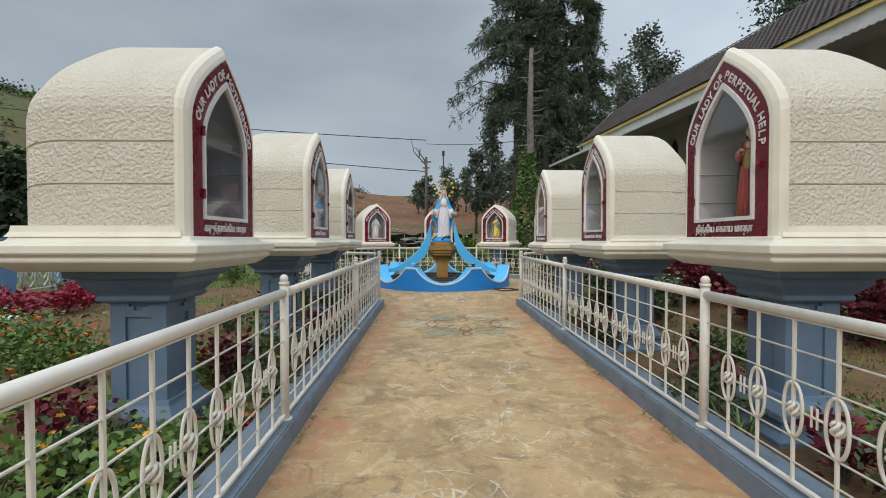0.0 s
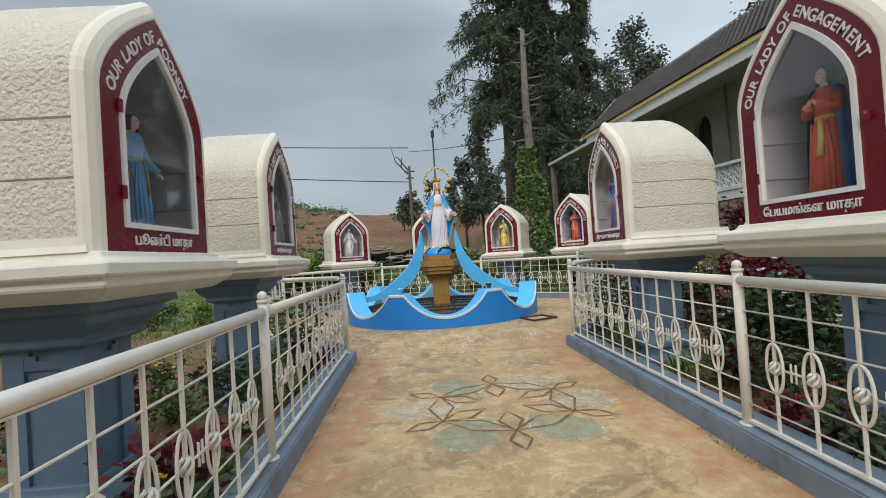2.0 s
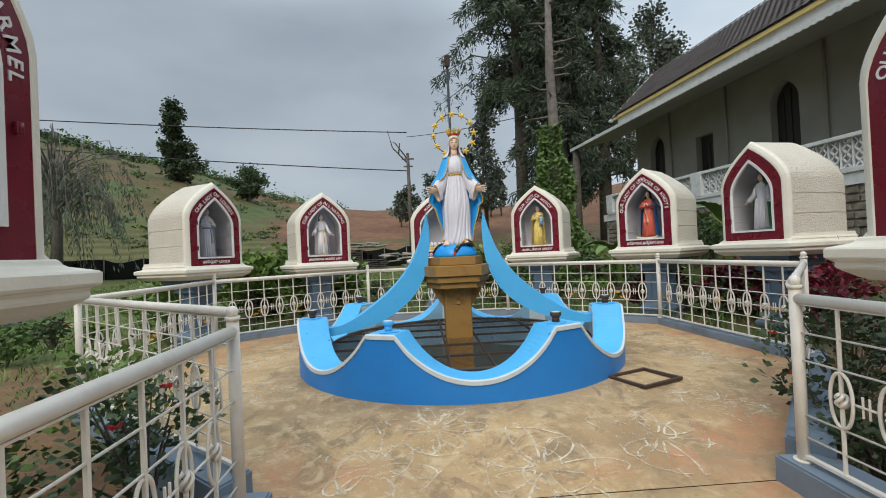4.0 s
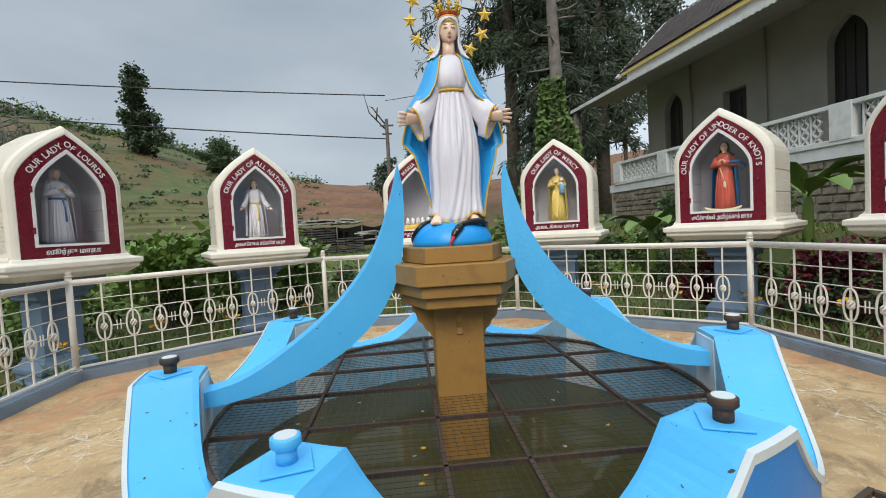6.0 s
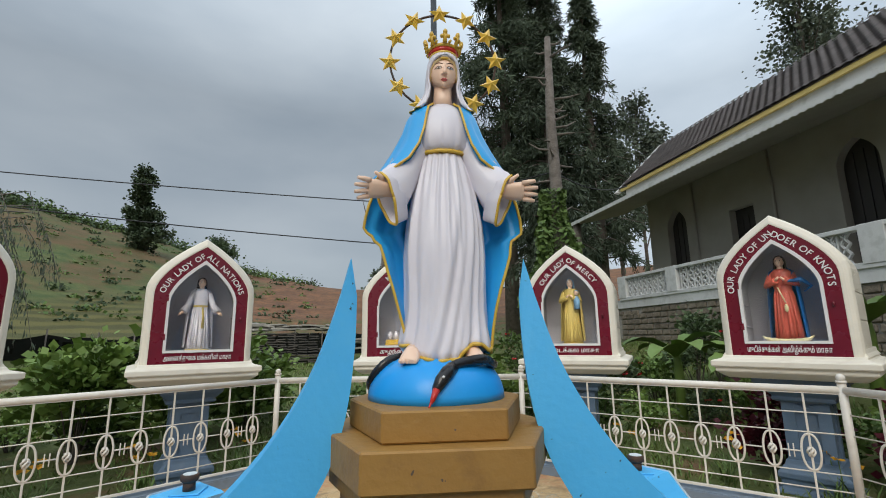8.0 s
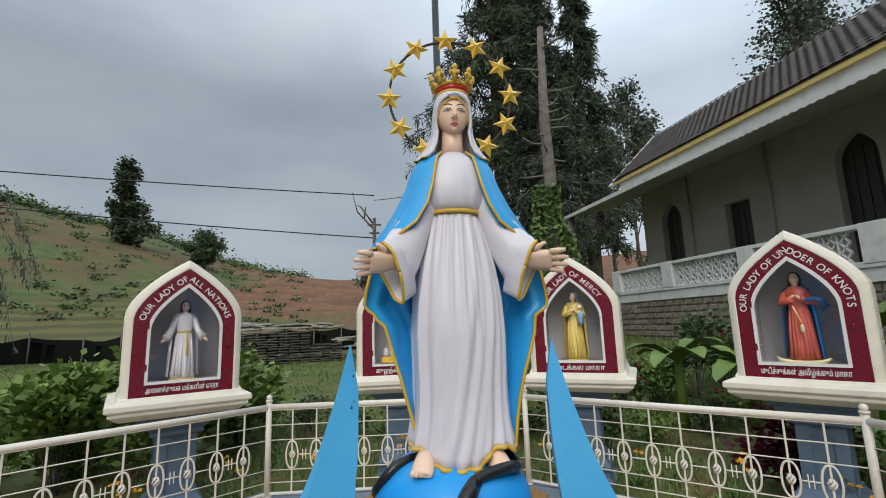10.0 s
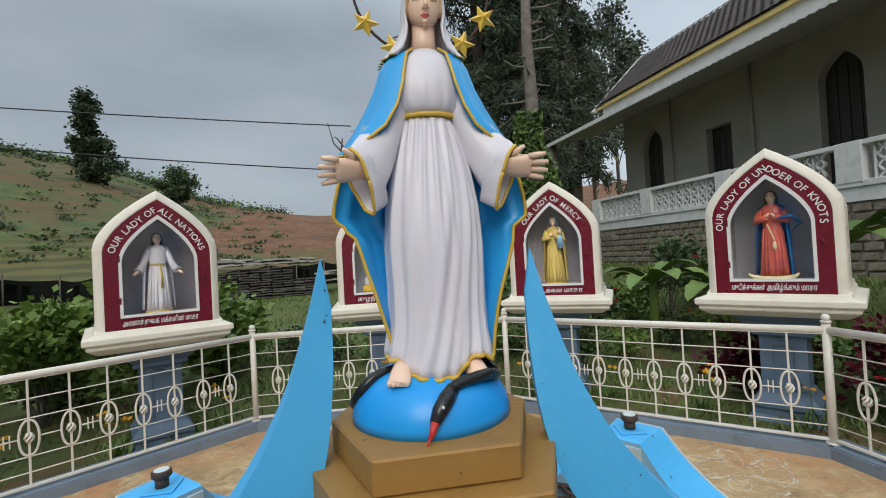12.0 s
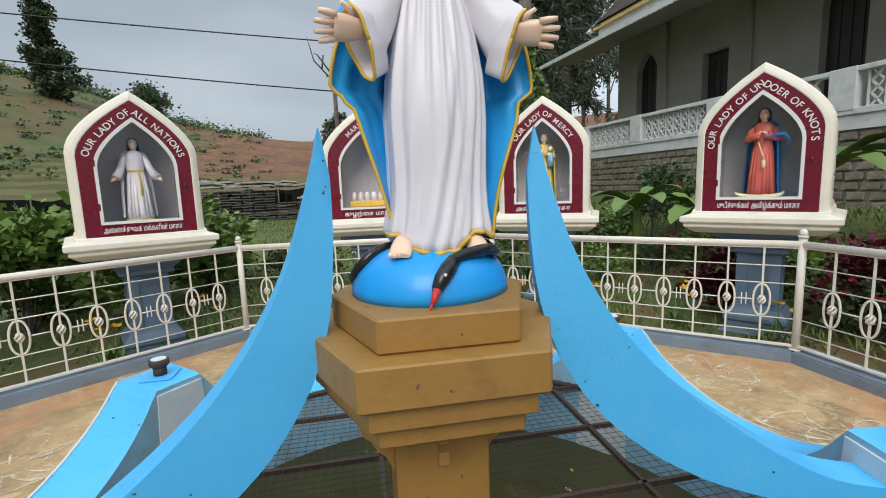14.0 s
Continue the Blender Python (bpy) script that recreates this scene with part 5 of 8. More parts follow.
    for z, rx, ry, cy, op in ((1.338, 0.012, 0.012, 0.01, 0.0), (1.330, 0.044, 0.050, 0.002, 0.0), (1.318, 0.062, 0.068, -0.002, 0.0), (1.306, 0.068, 0.074, -0.002, 0.0), (1.300, 0.070, 0.076, -0.002, 0.30), (1.292, 0.072, 0.078, -0.001, 0.55), (1.278, 0.074, 0.079, 0.0, 0.80), (1.25, 0.078, 0.079, 0.004, 0.98), (1.21, 0.080, 0.078, 0.008, 1.05), (1.165, 0.080, 0.078, 0.012, 0.92), (1.12, 0.098, 0.080, 0.016, 0.78), (1.085, 0.120, 0.082, 0.014, 0.74), (1.060, 0.142, 0.088, 0.012, 0.80)):
        ring = []
        for k in range(41):
            a = -math.pi / 2 + op + (2 * math.pi - 2 * op) * k / 40
            f = 1 + 0.05 * math.sin(k * 1.25 + z * 9) * (1 if z < 1.2 else 0.12)
            ring.append((rx * f * math.cos(a), cy + ry * f * math.sin(a), z0 + z))
        rings.append(ring)
    loft(bm, rings, 0, caps=(False, False), closed=False)
    loft(bm, [[(x * 0.93, y * 0.93 + 0.001, z - 0.002) for x, y, z in r] for r in rings], 0, caps=(False, False), closed=False)
    for end in (0, -1):
        tube(bm, [r[end] for r in rings[4:]], 0.0060, 6, mat=0)
    band = [skin(-0.052 + 0.104 * i / 12, 0.114 + 0.012 * math.sin(math.pi * i / 12)) + out * (0.006 + 0.0015 * (i % 2)) for i in range(13)]
    tube(bm, band, 0.0060, 8, mat=3)
    tube(bm, [p + Vector((0, 0.004, 0.014)) for p in band], 0.0125, 8, mat=0)
    tube(bm, rings[-1][:14], 0.0030, 6, mat=3)
    tube(bm, rings[-1][-14:], 0.0030, 6, mat=3)
    # cape over shoulders and upper arms: half shell open in front
    rings = []
    for z, rx, ry, cy, op in ((1.085, 0.085, 0.065, 0.02, 0.55), (1.06, 0.135, 0.09, 0.02, 0.52), (1.02, 0.158, 0.105, 0.02, 0.50), (0.95, 0.180, 0.120, 0.02, 0.52), (0.87, 0.212, 0.140, 0.015, 0.56), (0.80, 0.250, 0.155, 0.01, 0.66), (0.755, 0.285, 0.165, 0.0, 0.84), (0.725, 0.306, 0.170, -0.005, 1.10), (0.712, 0.312, 0.168, -0.005, 1.20)):
        ring = []
        for k in range(49):
            a = -math.pi / 2 + op + (2 * math.pi - 2 * op) * k / 48
            f = 1 + 0.030 * min(1, (1.09 - z) * 6) * (math.sin(k * 1.15 + z * 7) + 0.5 * math.sin(k * 2.3 - z * 11))
            ring.append((rx * f * math.cos(a), cy + ry * f * math.sin(a), z0 + z))
        rings.append(ring)
    loft(bm, rings, 1, caps=(False, False), closed=False)
    loft(bm, [[(x * 0.95, y * 0.93, z - 0.006) for x, y, z in r] for r in rings], 1, caps=(False, False), closed=False)
    for end in (0, -1):
        tube(bm, [r[end] for r in rings], 0.0055, 6, mat=3)
    low = rings[-1]
    tube(bm, low[:13], 0.0045, 6, mat=3)
    tube(bm, low[-13:], 0.0045, 6, mat=3)
    # sleeves and hands
    for s in (-1, 1):
        path = [(0.085, -0.005, 0.94), (0.125, -0.02, 0.845), (0.162, -0.04, 0.765), (0.198, -0.068, 0.700), (0.228, -0.094, 0.655), (0.246, -0.112, 0.630)]
        size = [(0.045, 0.050), (0.052, 0.056), (0.054, 0.066), (0.052, 0.078), (0.050, 0.088), (0.050, 0.092)]
        rings = []
        for i, ((px, py, pz), (rw, rh)) in enumerate(zip(path, size)):
            t = i / (len(path) - 1)
            d = Vector((0.40 + 0.38 * t, -0.15 - 0.42 * t, -0.9 + 0.55 * t)).normalized()
            side = d.cross(Vector((0, 0, 1))).normalized()
            up = side.cross(d)
            ring = []
            for k in range(40):
                a = 2 * math.pi * k / 40
                f = 1 + 0.05 * math.sin(3 * a + 5 * t) + 0.035 * math.sin(7 * a - 9 * t)
                hang = 1.0 + 0.30 * t * max(0.0, -math.sin(a))
                v = Vector((px, py, pz)) + side * rw * f * math.cos(a) + up * rh * f * hang * math.sin(a)
                ring.append((s * v.x, v.y, z0 + v.z))
            rings.append(ring if s > 0 else ring[::-1])
        loft(bm, rings, 0, caps=(True, False))
        end = rings[-1]
        mid = sum((Vector(p) for p in end), Vector()) / len(end)
        loft(bm, [end, [tuple(mid + (Vector(p) - mid) * 0.9 - Vector((s * 0.05, -0.035, -0.02))) for p in end]], 0, caps=(False, True))
        tube(bm, end + [end[0]], 0.0060, 6, mat=3)
        tube(bm, [(s * 0.190, -0.080, z0 + 0.682), (s * 0.240, -0.118, z0 + 0.656)], [0.024, 0.020], 10, mat=2)
        hand(bm, (s * 0.242, -0.120, z0 + 0.655), s, 2)
    # cloak hanging behind, from the elbows down to the heels, with a scalloped side
    rings = []
    edge = ((0.82, 0.20, 0.20), (0.72, 0.255, 0.255), (0.62, 0.292, 0.288), (0.56, 0.306, 0.300), (0.515, 0.312, 0.304), (0.495, 0.300, 0.302), (0.480, 0.280, 0.285), (0.462, 0.272, 0.262), (0.44, 0.248, 0.258), (0.40, 0.236, 0.254), (0.33, 0.218, 0.234), (0.26, 0.198, 0.212), (0.18, 0.178, 0.192), (0.10, 0.158, 0.178), (0.03, 0.142, 0.170), (0.0, 0.136, 0.166))
    for z, left, right in edge:
        ring = []
        for k in range(65):
            u = -1 + 2 * k / 64
            fan = abs(u) * (0.9 + 0.4 * z)
            fold = 0.013 * math.sin(fan * 17 + 0.6 * u + z * 2.0) + 0.006 * math.sin(fan * 33 + z * 6 + 1.0)
            ring.append(((right if u > 0 else left) * 1.08 * u, -0.035 + 0.165 * (1 - abs(u) ** 2.2) + fold * min(1.0, (1.02 - abs(u)) * 6), z0 + z))
        rings.append(ring)
    loft(bm, rings, 1, caps=(False, False), closed=False)
    loft(bm, [[(x * 0.985, y + 0.012, z) for x, y, z in r] for r in rings], 1, caps=(False, False), closed=False)
    for end in (0, -1):
        tube(bm, [r[end] for r in rings], 0.0065, 6, mat=3)
    # feet with toes, each under a gold arc of hem
    for s, dx in ((-1, -0.146), (1, 0.094)):
        base = Vector((dx, -0.125, z0 - 0.004))
        d = Vector((s * 0.22 - 0.05, -1, -0.34)).normalized()
        side = d.cross(Vector((0, 0, 1))).normalized()
        up = side.cross(d)
        loft(bm, [[tuple(base + d * v + side * (w * math.cos(2 * math.pi * k / 14)) + up * (h * max(-0.4, math.sin(2 * math.pi * k / 14)))) for k in range(14)]
                  for v, w, h in ((-0.03, 0.032, 0.040), (0.0, 0.035, 0.037), (0.025, 0.037, 0.028), (0.045, 0.036, 0.018), (0.052, 0.032, 0.011))], 2)
        for i in range(5):
            q = i if s < 0 else 4 - i
            p = base + d * (0.046 - 0.004 * abs(q - 3)) + side * (s * (-0.028 + 0.0140 * q) * (-1 if s < 0 else -1)) + up * 0.003
            r = 0.0075 + 0.0012 * (q == 4)
            tube(bm, [p - d * 0.012, p + d * 0.006, p + d * 0.014], [r, r, r * 0.6], 7, mat=2)
    # crown: band, red lining, eight leaves
    zc = z0 + 1.314
    first = len(bm.verts)
    loft(bm, [wavy(0, 0, zc, 0.070, 0.072, 0, 1, 0, 32), wavy(0, 0, zc + 0.012, 0.075, 0.077, 0, 1, 0, 32), wavy(0, 0, zc + 0.016, 0.071, 0.073, 0, 1, 0, 32)], 3)
    loft(bm, [wavy(0, 0, zc + 0.014, 0.071, 0.073, 0, 1, 0, 32), wavy(0, 0, zc + 0.036, 0.078, 0.080, 0, 1, 0, 32)], 4)
    loft(bm, [wavy(0, 0, zc + 0.034, 0.079, 0.081, 0, 1, 0, 32), wavy(0, 0, zc + 0.044, 0.084, 0.086, 0, 1, 0, 32), wavy(0, 0, zc + 0.050, 0.080, 0.082, 0, 1, 0, 32)], 3)
    for k in range(8):
        a = -math.pi / 2 + 2 * math.pi * k / 8
        c, s = math.cos(a), math.sin(a)
        e = lambda r, t, z: (r * c - t * s, r * s + t * c, zc + z)
        tube(bm, [e(0.082, 0, 0.046), e(0.087, 0, 0.07), e(0.092, 0, 0.088)], [0.013, 0.009, 0.013], 7, mat=3)
        ball(bm, e(0.094, 0, 0.098), 0.012, 8, 6, mat=3, scale=(1, 1, 1.3))
        for t in (-1, 1):
            ball(bm, e(0.090, t * 0.016, 0.078), 0.010, 8, 6, mat=3)
        tube(bm, [e(0.083, 0.02, 0.048), e(0.087, 0.031, 0.06)], [0.007, 0.006], 6, mat=3)
    bm.verts.ensure_lookup_table()
    for v in bm.verts[first:]:
        v.co.x, v.co.y, v.co.z = v.co.x * 0.89, v.co.y * 0.92, zc + (v.co.z - zc) * 0.95
    # the head and crown lean a little to one side
    for v in bm.verts:
        v.co.x += 0.012 * max(0.0, (v.co.z - z0 - 1.02) / 0.3) * 0.6
    ob = link(bm, "robed_statue", [ROBE_WHITE, ROBE_BLUE, SKIN, GOLD, RED, LIPS, BROW, WHITE, HAIR], m=pose(CX + 0.031, CY - 0.01, 0))
    return tagged(ob, "painted robed statue in white dress and blue cloak with gold crown", "statue")


HAIR = material("hair_enamel", (0.70, 0.52, 0.27), 0.4, (0.52, 0.34, 0.14), 60, 0.6, 0.3, 90)
LIPS = material("lip_enamel", (0.66, 0.16, 0.14), 0.4, None, 6, 0.3, 0)
BROW = material("brow_enamel", (0.16, 0.09, 0.06), 0.4, None, 6, 0.3, 0)


def build_dome():
    bm = bmesh.new()
    rings = []
    for k in range(10):
        a = k / 9 * 1.5
        rings.append(wavy(0, 0, 0.165 * math.sin(a), 0.27 * math.cos(a) ** 0.6, 0.27 * math.cos(a) ** 0.6, 0, 1, 0, 56))
    loft(bm, rings)
    ob = link(bm, "globe_base", DOMEBLUE, m=pose(CX - 0.01, CY - 0.01, 1.372))
    tagged(ob, "glossy blue half globe under the statue", "globe")
    bm = bmesh.new()
    z = 1.372
    pts = smooth_curve([(-0.255, 0.06, 0.02), (-0.262, -0.02, 0.06), (-0.225, -0.06, 0.115), (-0.17, -0.04, 0.15), (-0.05, 0.0, 0.16), (0.10, 0.02, 0.16), (0.19, 0.0, 0.15), (0.222, -0.05, 0.125), (0.205, -0.11, 0.132), (0.16, -0.165, 0.15), (0.06, -0.20, 0.135), (0.01, -0.235, 0.105)], 3)
    tube(bm, pts, [0.013 + 0.005 * min(1, k / 8) for k in range(len(pts))], 10)
    tube(bm, [(0.045, -0.205, 0.125), (0.02, -0.24, 0.108), (-0.005, -0.262, 0.082), (-0.022, -0.272, 0.055), (-0.03, -0.275, 0.04)], [0.022, 0.026, 0.024, 0.017, 0.009], 12)
    tube(bm, [(-0.022, -0.280, 0.058), (-0.036, -0.290, 0.026), (-0.046, -0.294, 0.008)], [0.013, 0.009, 0.003], 8, mat=1)
    tube(bm, [(-0.036, -0.290, 0.03), (-0.05, -0.30, 0.0), (-0.056, -0.302, -0.022)], [0.004, 0.003, 0.001], 6, mat=1)
    ball(bm, (0.002, -0.285, 0.098), 0.005, 8, 6, mat=2)
    ob = link(bm, "serpent_sculpture", [BLACK, RED, WHITE], m=pose(CX - 0.01, CY - 0.01, 1.372))
    tagged(ob, "black painted serpent with red mouth coiled over the globe", "sculpture")


DOMEBLUE = material("globe_blue", (0.015, 0.35, 0.85), 0.35, (0.01, 0.26, 0.76), 4, 0.5, 0.08, 30)


def build_halo():
    th = thing("star_halo", "wire ring with twelve gold stars behind the statue's head", "halo", m=pose(CX + 0.050, CY + 0.10, 2.918))
    R = 0.258
    bm = bmesh.new()
    tube(bm, [(R * math.cos(2 * math.pi * k / 48), 0, R * math.sin(2 * math.pi * k / 48)) for k in range(49)], 0.0055, 6, caps=False)
    tube(bm, [(0, 0.03, -R - 0.3), (0, 0.02, -R)], 0.006, 6)
    part("ring", bm, IRON, th)
    bm = bmesh.new()
    f, b = bm.verts.new((0, -0.022, 0)), bm.verts.new((0, 0.006, 0))
    rim = [bm.verts.new((r * math.sin(math.pi * k / 5), 0, r * math.cos(math.pi * k / 5))) for k, r in enumerate([0.056, 0.0245] * 5)]
    for k in range(10):
        bm.faces.new((f, rim[(k + 1) % 10], rim[k])), bm.faces.new((b, rim[k], rim[(k + 1) % 10]))
    star = None
    for k in range(12):
        a = radians(90 + 3.5 + 30 * k)
        m = pose(R * math.cos(a), -0.008, R * math.sin(a), 0, 24 * math.sin(k * 2.1), 0)
        star = part("star", bm, STARGOLD, th, "faceted gold star", m=m) if star is None else again(star, m)


def build_lamp_pole():
    th = thing("lamp_pole", "thin dark steel pole with a small floodlight on top", "lamp pole", m=pose(0.22, 13.37, PLAZA_Z))
    bm = bmesh.new()
    tube(bm, [(0, 0, -0.30), (0, 0, 3.72)], 0.017, 10)
    part("pole", bm, SLATEDARK, th)
    bm = bmesh.new()
    box(bm, (0, -0.02, 3.80), (0.07, 0.07, 0.15), 0.01, rot=pose(0, 0, 0, 12))
    part("floodlight", bm, IRON, th)


SLATEDARK = material("dark_steel", (0.03, 0.04, 0.05), 0.5, None, 8, 0.4, 0.1)


# ---------------------------------------------------------------- poles and cables
def cable(name, p0, p1, sag, r=0.02):
    bm = bmesh.new()
    a, b = Vector(p0), Vector(p1)
    tube(bm, [a.lerp(b, k / 24) - Vector((0, 0, sag * (1 - (2 * k / 24 - 1) ** 2))) for k in range(25)], r, 5)
    tagged(link(bm, name, CABLE), "thin black overhead cable", "cable", "overhead cables")


def build_cables():
    th = thing("utility_pole", "weathered timber utility pole with bare crossed twigs", "utility pole", m=pose(-0.8, 38, terrain(-0.8, 38)))
    h = 8.9 - terrain(-0.8, 38)
    bm = bmesh.new()
    tube(bm, [(0, 0, -0.3), (0, 0, h - 0.6)], [0.15, 0.10], 8)
    part("pole", bm, BARK, th)
    for z, w in ((h - 1.0, 0.8), (h - 1.5, 0.6)):
        bm = bmesh.new()
        box(bm, (0, 0, z), (w, 0.09, 0.09))
        part("crossarm", bm, BARK, th)
    for q in ([(-0.1, 0, h - 1.2), (-1.0, 0, h - 0.2), (-1.3, 0, h + 1.0)], [(-0.6, 0, h - 0.6), (-0.5, 0, h + 0.1)], [(-0.1, 0, h - 0.9), (-0.8, 0, h + 0.1), (-1.0, 0, h + 0.2)]):
        bm = bmesh.new()
        tube(bm, q, [0.05, 0.04, 0.015][:len(q)], 5)
        part("twig", bm, BARK, th)
    cable("overhead_cable", (-45, 36, 12.8), (-0.8, 38, 9.7), 0.35, 0.035)
    cable("overhead_cable", (-45, 36, 12.0), (-0.8, 38, 7.1), 0.5, 0.035)
    cable("overhead_cable", (-0.8, 38, 9.4), (5.2, 24.9, 6.9), 0.15, 0.02)
    cable("overhead_cable", (5.2, 24.9, 6.9), (8.35, 26.2, 6.9), 0.35, 0.02)


# ---------------------------------------------------------------- trees and plants
class Leaves:
    """Collects leaf faces and turns them into one mesh."""
    def __init__(self, seed):
        self.v, self.f, self.m, self.rnd = [], [], [], random.Random(seed)

    def quad(self, p, d, size, ratio=0.45, mat=0):
        rnd = self.rnd
        d = Vector(d).normalized()
        s = d.cross(Vector((rnd.uniform(-1, 1), rnd.uniform(-1, 1), rnd.uniform(-0.4, 1))))
        s = s.normalized() if s.length > 1e-4 else Vector((1, 0, 0))
        p = Vector(p)
        m = p + d * size * 0.5
        k = len(self.v)
        w = size * ratio
        self.v += [p[:], (m + s * w)[:], (p + d * size)[:], (m - s * w)[:]]
        self.f.append((k, k + 1, k + 2, k + 3))
        self.m.append(mat)

    def blade(self, p, d, length, width, droop, mat=0, n=3):
        """A long leaf that arches over."""
        rnd = self.rnd
        p, d = Vector(p), Vector(d).normalized()
        s = d.cross(Vector((0, 0, 1)))
        s = s.normalized() if s.length > 0.05 else Vector((rnd.uniform(-1, 1), rnd.uniform(-1, 1), 0)).normalized()
        k = len(self.v)
        for i in range(n + 1):
            t = i / n
            q = p + d * length * t - Vector((0, 0, droop * length * t * t))
            w = width * (1 - t ** 2 * 0.92) * (0.55 + 0.9 * t if t < 0.5 else 1)
            self.v += [(q - s * w / 2)[:], (q + s * w / 2)[:]]
        for i in range(n):
            self.f.append((k + 2 * i, k + 2 * i + 1, k + 2 * i + 3, k + 2 * i + 2))
            self.m.append(mat)

    def bloom(self, p, r, mat, petals=8):
        rnd = self.rnd
        p = Vector(p)
        for i in range(petals):
            a = 6.283 * i / petals + rnd.uniform(-0.2, 0.2)
            self.quad(p, (math.cos(a), math.sin(a), rnd.uniform(0.0, 0.7)), r, 0.32, mat)

    def make(self, name, mats, parent=None, label="", m=None):
        data = bpy.data.meshes.new(name)
        data.from_pydata(self.v, [], self.f)
        for mt in (mats if isinstance(mats, (list, tuple)) else [mats]):
            data.materials.append(mt)
        data.polygons.foreach_set("material_index", self.m)
        data.update()
        ob = new(name, data)
        if parent is not None:
            ob.parent = parent
        if m is not None:
            ob.matrix_basis = m
        return tagged(ob, label) if label else ob


def conifer(x, y, h, r, low, seed, leaves=16000, group="tall conifers", side=0.0):
    th = thing("conifer_tree", "tall dark conifer with drooping tiered branches", "tree", group, pose(x, y, terrain(x, y)))
    bm = bmesh.new()
    tube(bm, [(0, 0, -0.5), (0.1, 0, h * 0.3), (0.0, 0.1, h * 0.7), (0, 0, h)], [0.45, 0.36, 0.18, 0.03], 9)
    part("trunk", bm, BARK, th)
    L = Leaves(seed)
    rnd = L.rnd
    bl = bmesh.new()
    nb = int(h * 4.6)
    per = leaves // nb
    for i in range(nb):
        t = low + (1 - low) * (i + rnd.random()) / nb
        a = rnd.uniform(0, 2 * math.pi)
        env = (1.0 - ((t - low) / (1 - low)) ** 1.4 * 0.85)
        ln = r * env * rnd.uniform(0.4, 1.12) * (1 + side * math.cos(a))
        base = Vector((0, 0, h * t))
        d = Vector((math.cos(a), math.sin(a), rnd.uniform(-0.02, 0.28)))
        tip = base + d * ln - Vector((0, 0, ln * 0.30))
        mid = base + d * ln * 0.5 + Vector((0, 0, ln * 0.04))
        tube(bl, [base, mid, tip], [0.07, 0.045, 0.015], 4, caps=False)
        sdv = Vector((-d.y, d.x, 0))
        for k in range(per // 14):
            u = rnd.uniform(0.15, 1.0) ** 0.8
            p = base.lerp(mid, u * 2) if u < 0.5 else mid.lerp(tip, u * 2 - 1)
            off = rnd.uniform(-1, 1) * ln * 0.26 * (1.25 - u)
            c = p + sdv * off
            hang = rnd.uniform(0.3, 1.15)
            dirn = d * rnd.uniform(0.1, 0.6) + sdv * (0.5 if off > 0 else -0.5)
            for j in range(14):
                q = c + dirn * hang * 0.5 * (j / 14) - Vector((0, 0, hang * (j / 14) ** 1.3)) + Vector((rnd.uniform(-.12, .12), rnd.uniform(-.12, .12), rnd.uniform(-.06, .06)))
                L.quad(q, dirn * 0.5 + Vector((rnd.uniform(-.6, .6), rnd.uniform(-.6, .6), rnd.uniform(-1.2, 0.15))), rnd.uniform(0.24, 0.55), 0.085)
    part("branchwork", bl, BARK, th)
    L.make("crown", NEEDLE, th)


def broadleaf(x, y, h, r, seed, mat, leaves=2500, name="tree", label="leafy tree with an uneven crown", trunk=0.16, size=0.35, tall=1.0, group="", low=0.35, n=16):
    th = thing(name, label, "tree", group, pose(x, y, terrain(x, y)))
    L = Leaves(seed)
    rnd = L.rnd
    bm = bmesh.new()
    tube(bm, [(0, 0, -0.3), (0.03 * h * rnd.uniform(-1, 1), 0, h * 0.4), (0, 0.02 * h, h * 0.9)], [trunk, trunk * 0.7, trunk * 0.2], 7)
    clumps = []
    for i in range(n):
        t = low + (1 - low) * (i + rnd.random()) / n
        a = rnd.uniform(0, 6.28)
        rr = r * rnd.uniform(0.2, 0.9) * math.sin(math.pi * min(0.98, 0.22 + 0.75 * (t - low) / (1 - low))) ** 0.8
        c = Vector((rr * math.cos(a), rr * math.sin(a), h * t))
        tube(bm, [(0, 0, max(0.1, h * (t - 0.16))), c * 0.6 + Vector((0, 0, h * t * 0.4 - 0.05 * h)), c], [trunk * 0.35, trunk * 0.2, trunk * 0.06], 4, caps=False)
        clumps.append((c, r * rnd.uniform(0.28, 0.5)))
    for i in range(leaves):
        c, cr = clumps[i % n]
        v = Vector((rnd.gauss(0, 1), rnd.gauss(0, 1), rnd.gauss(0, 0.75) * tall))
        L.quad(c + v * cr * 0.5, (v.x, v.y, rnd.uniform(-1, 0.6)), size * rnd.uniform(0.5, 1.3))
    part("trunk", bm, BARK, th)
    L.make("crown", mat, th)
    return th


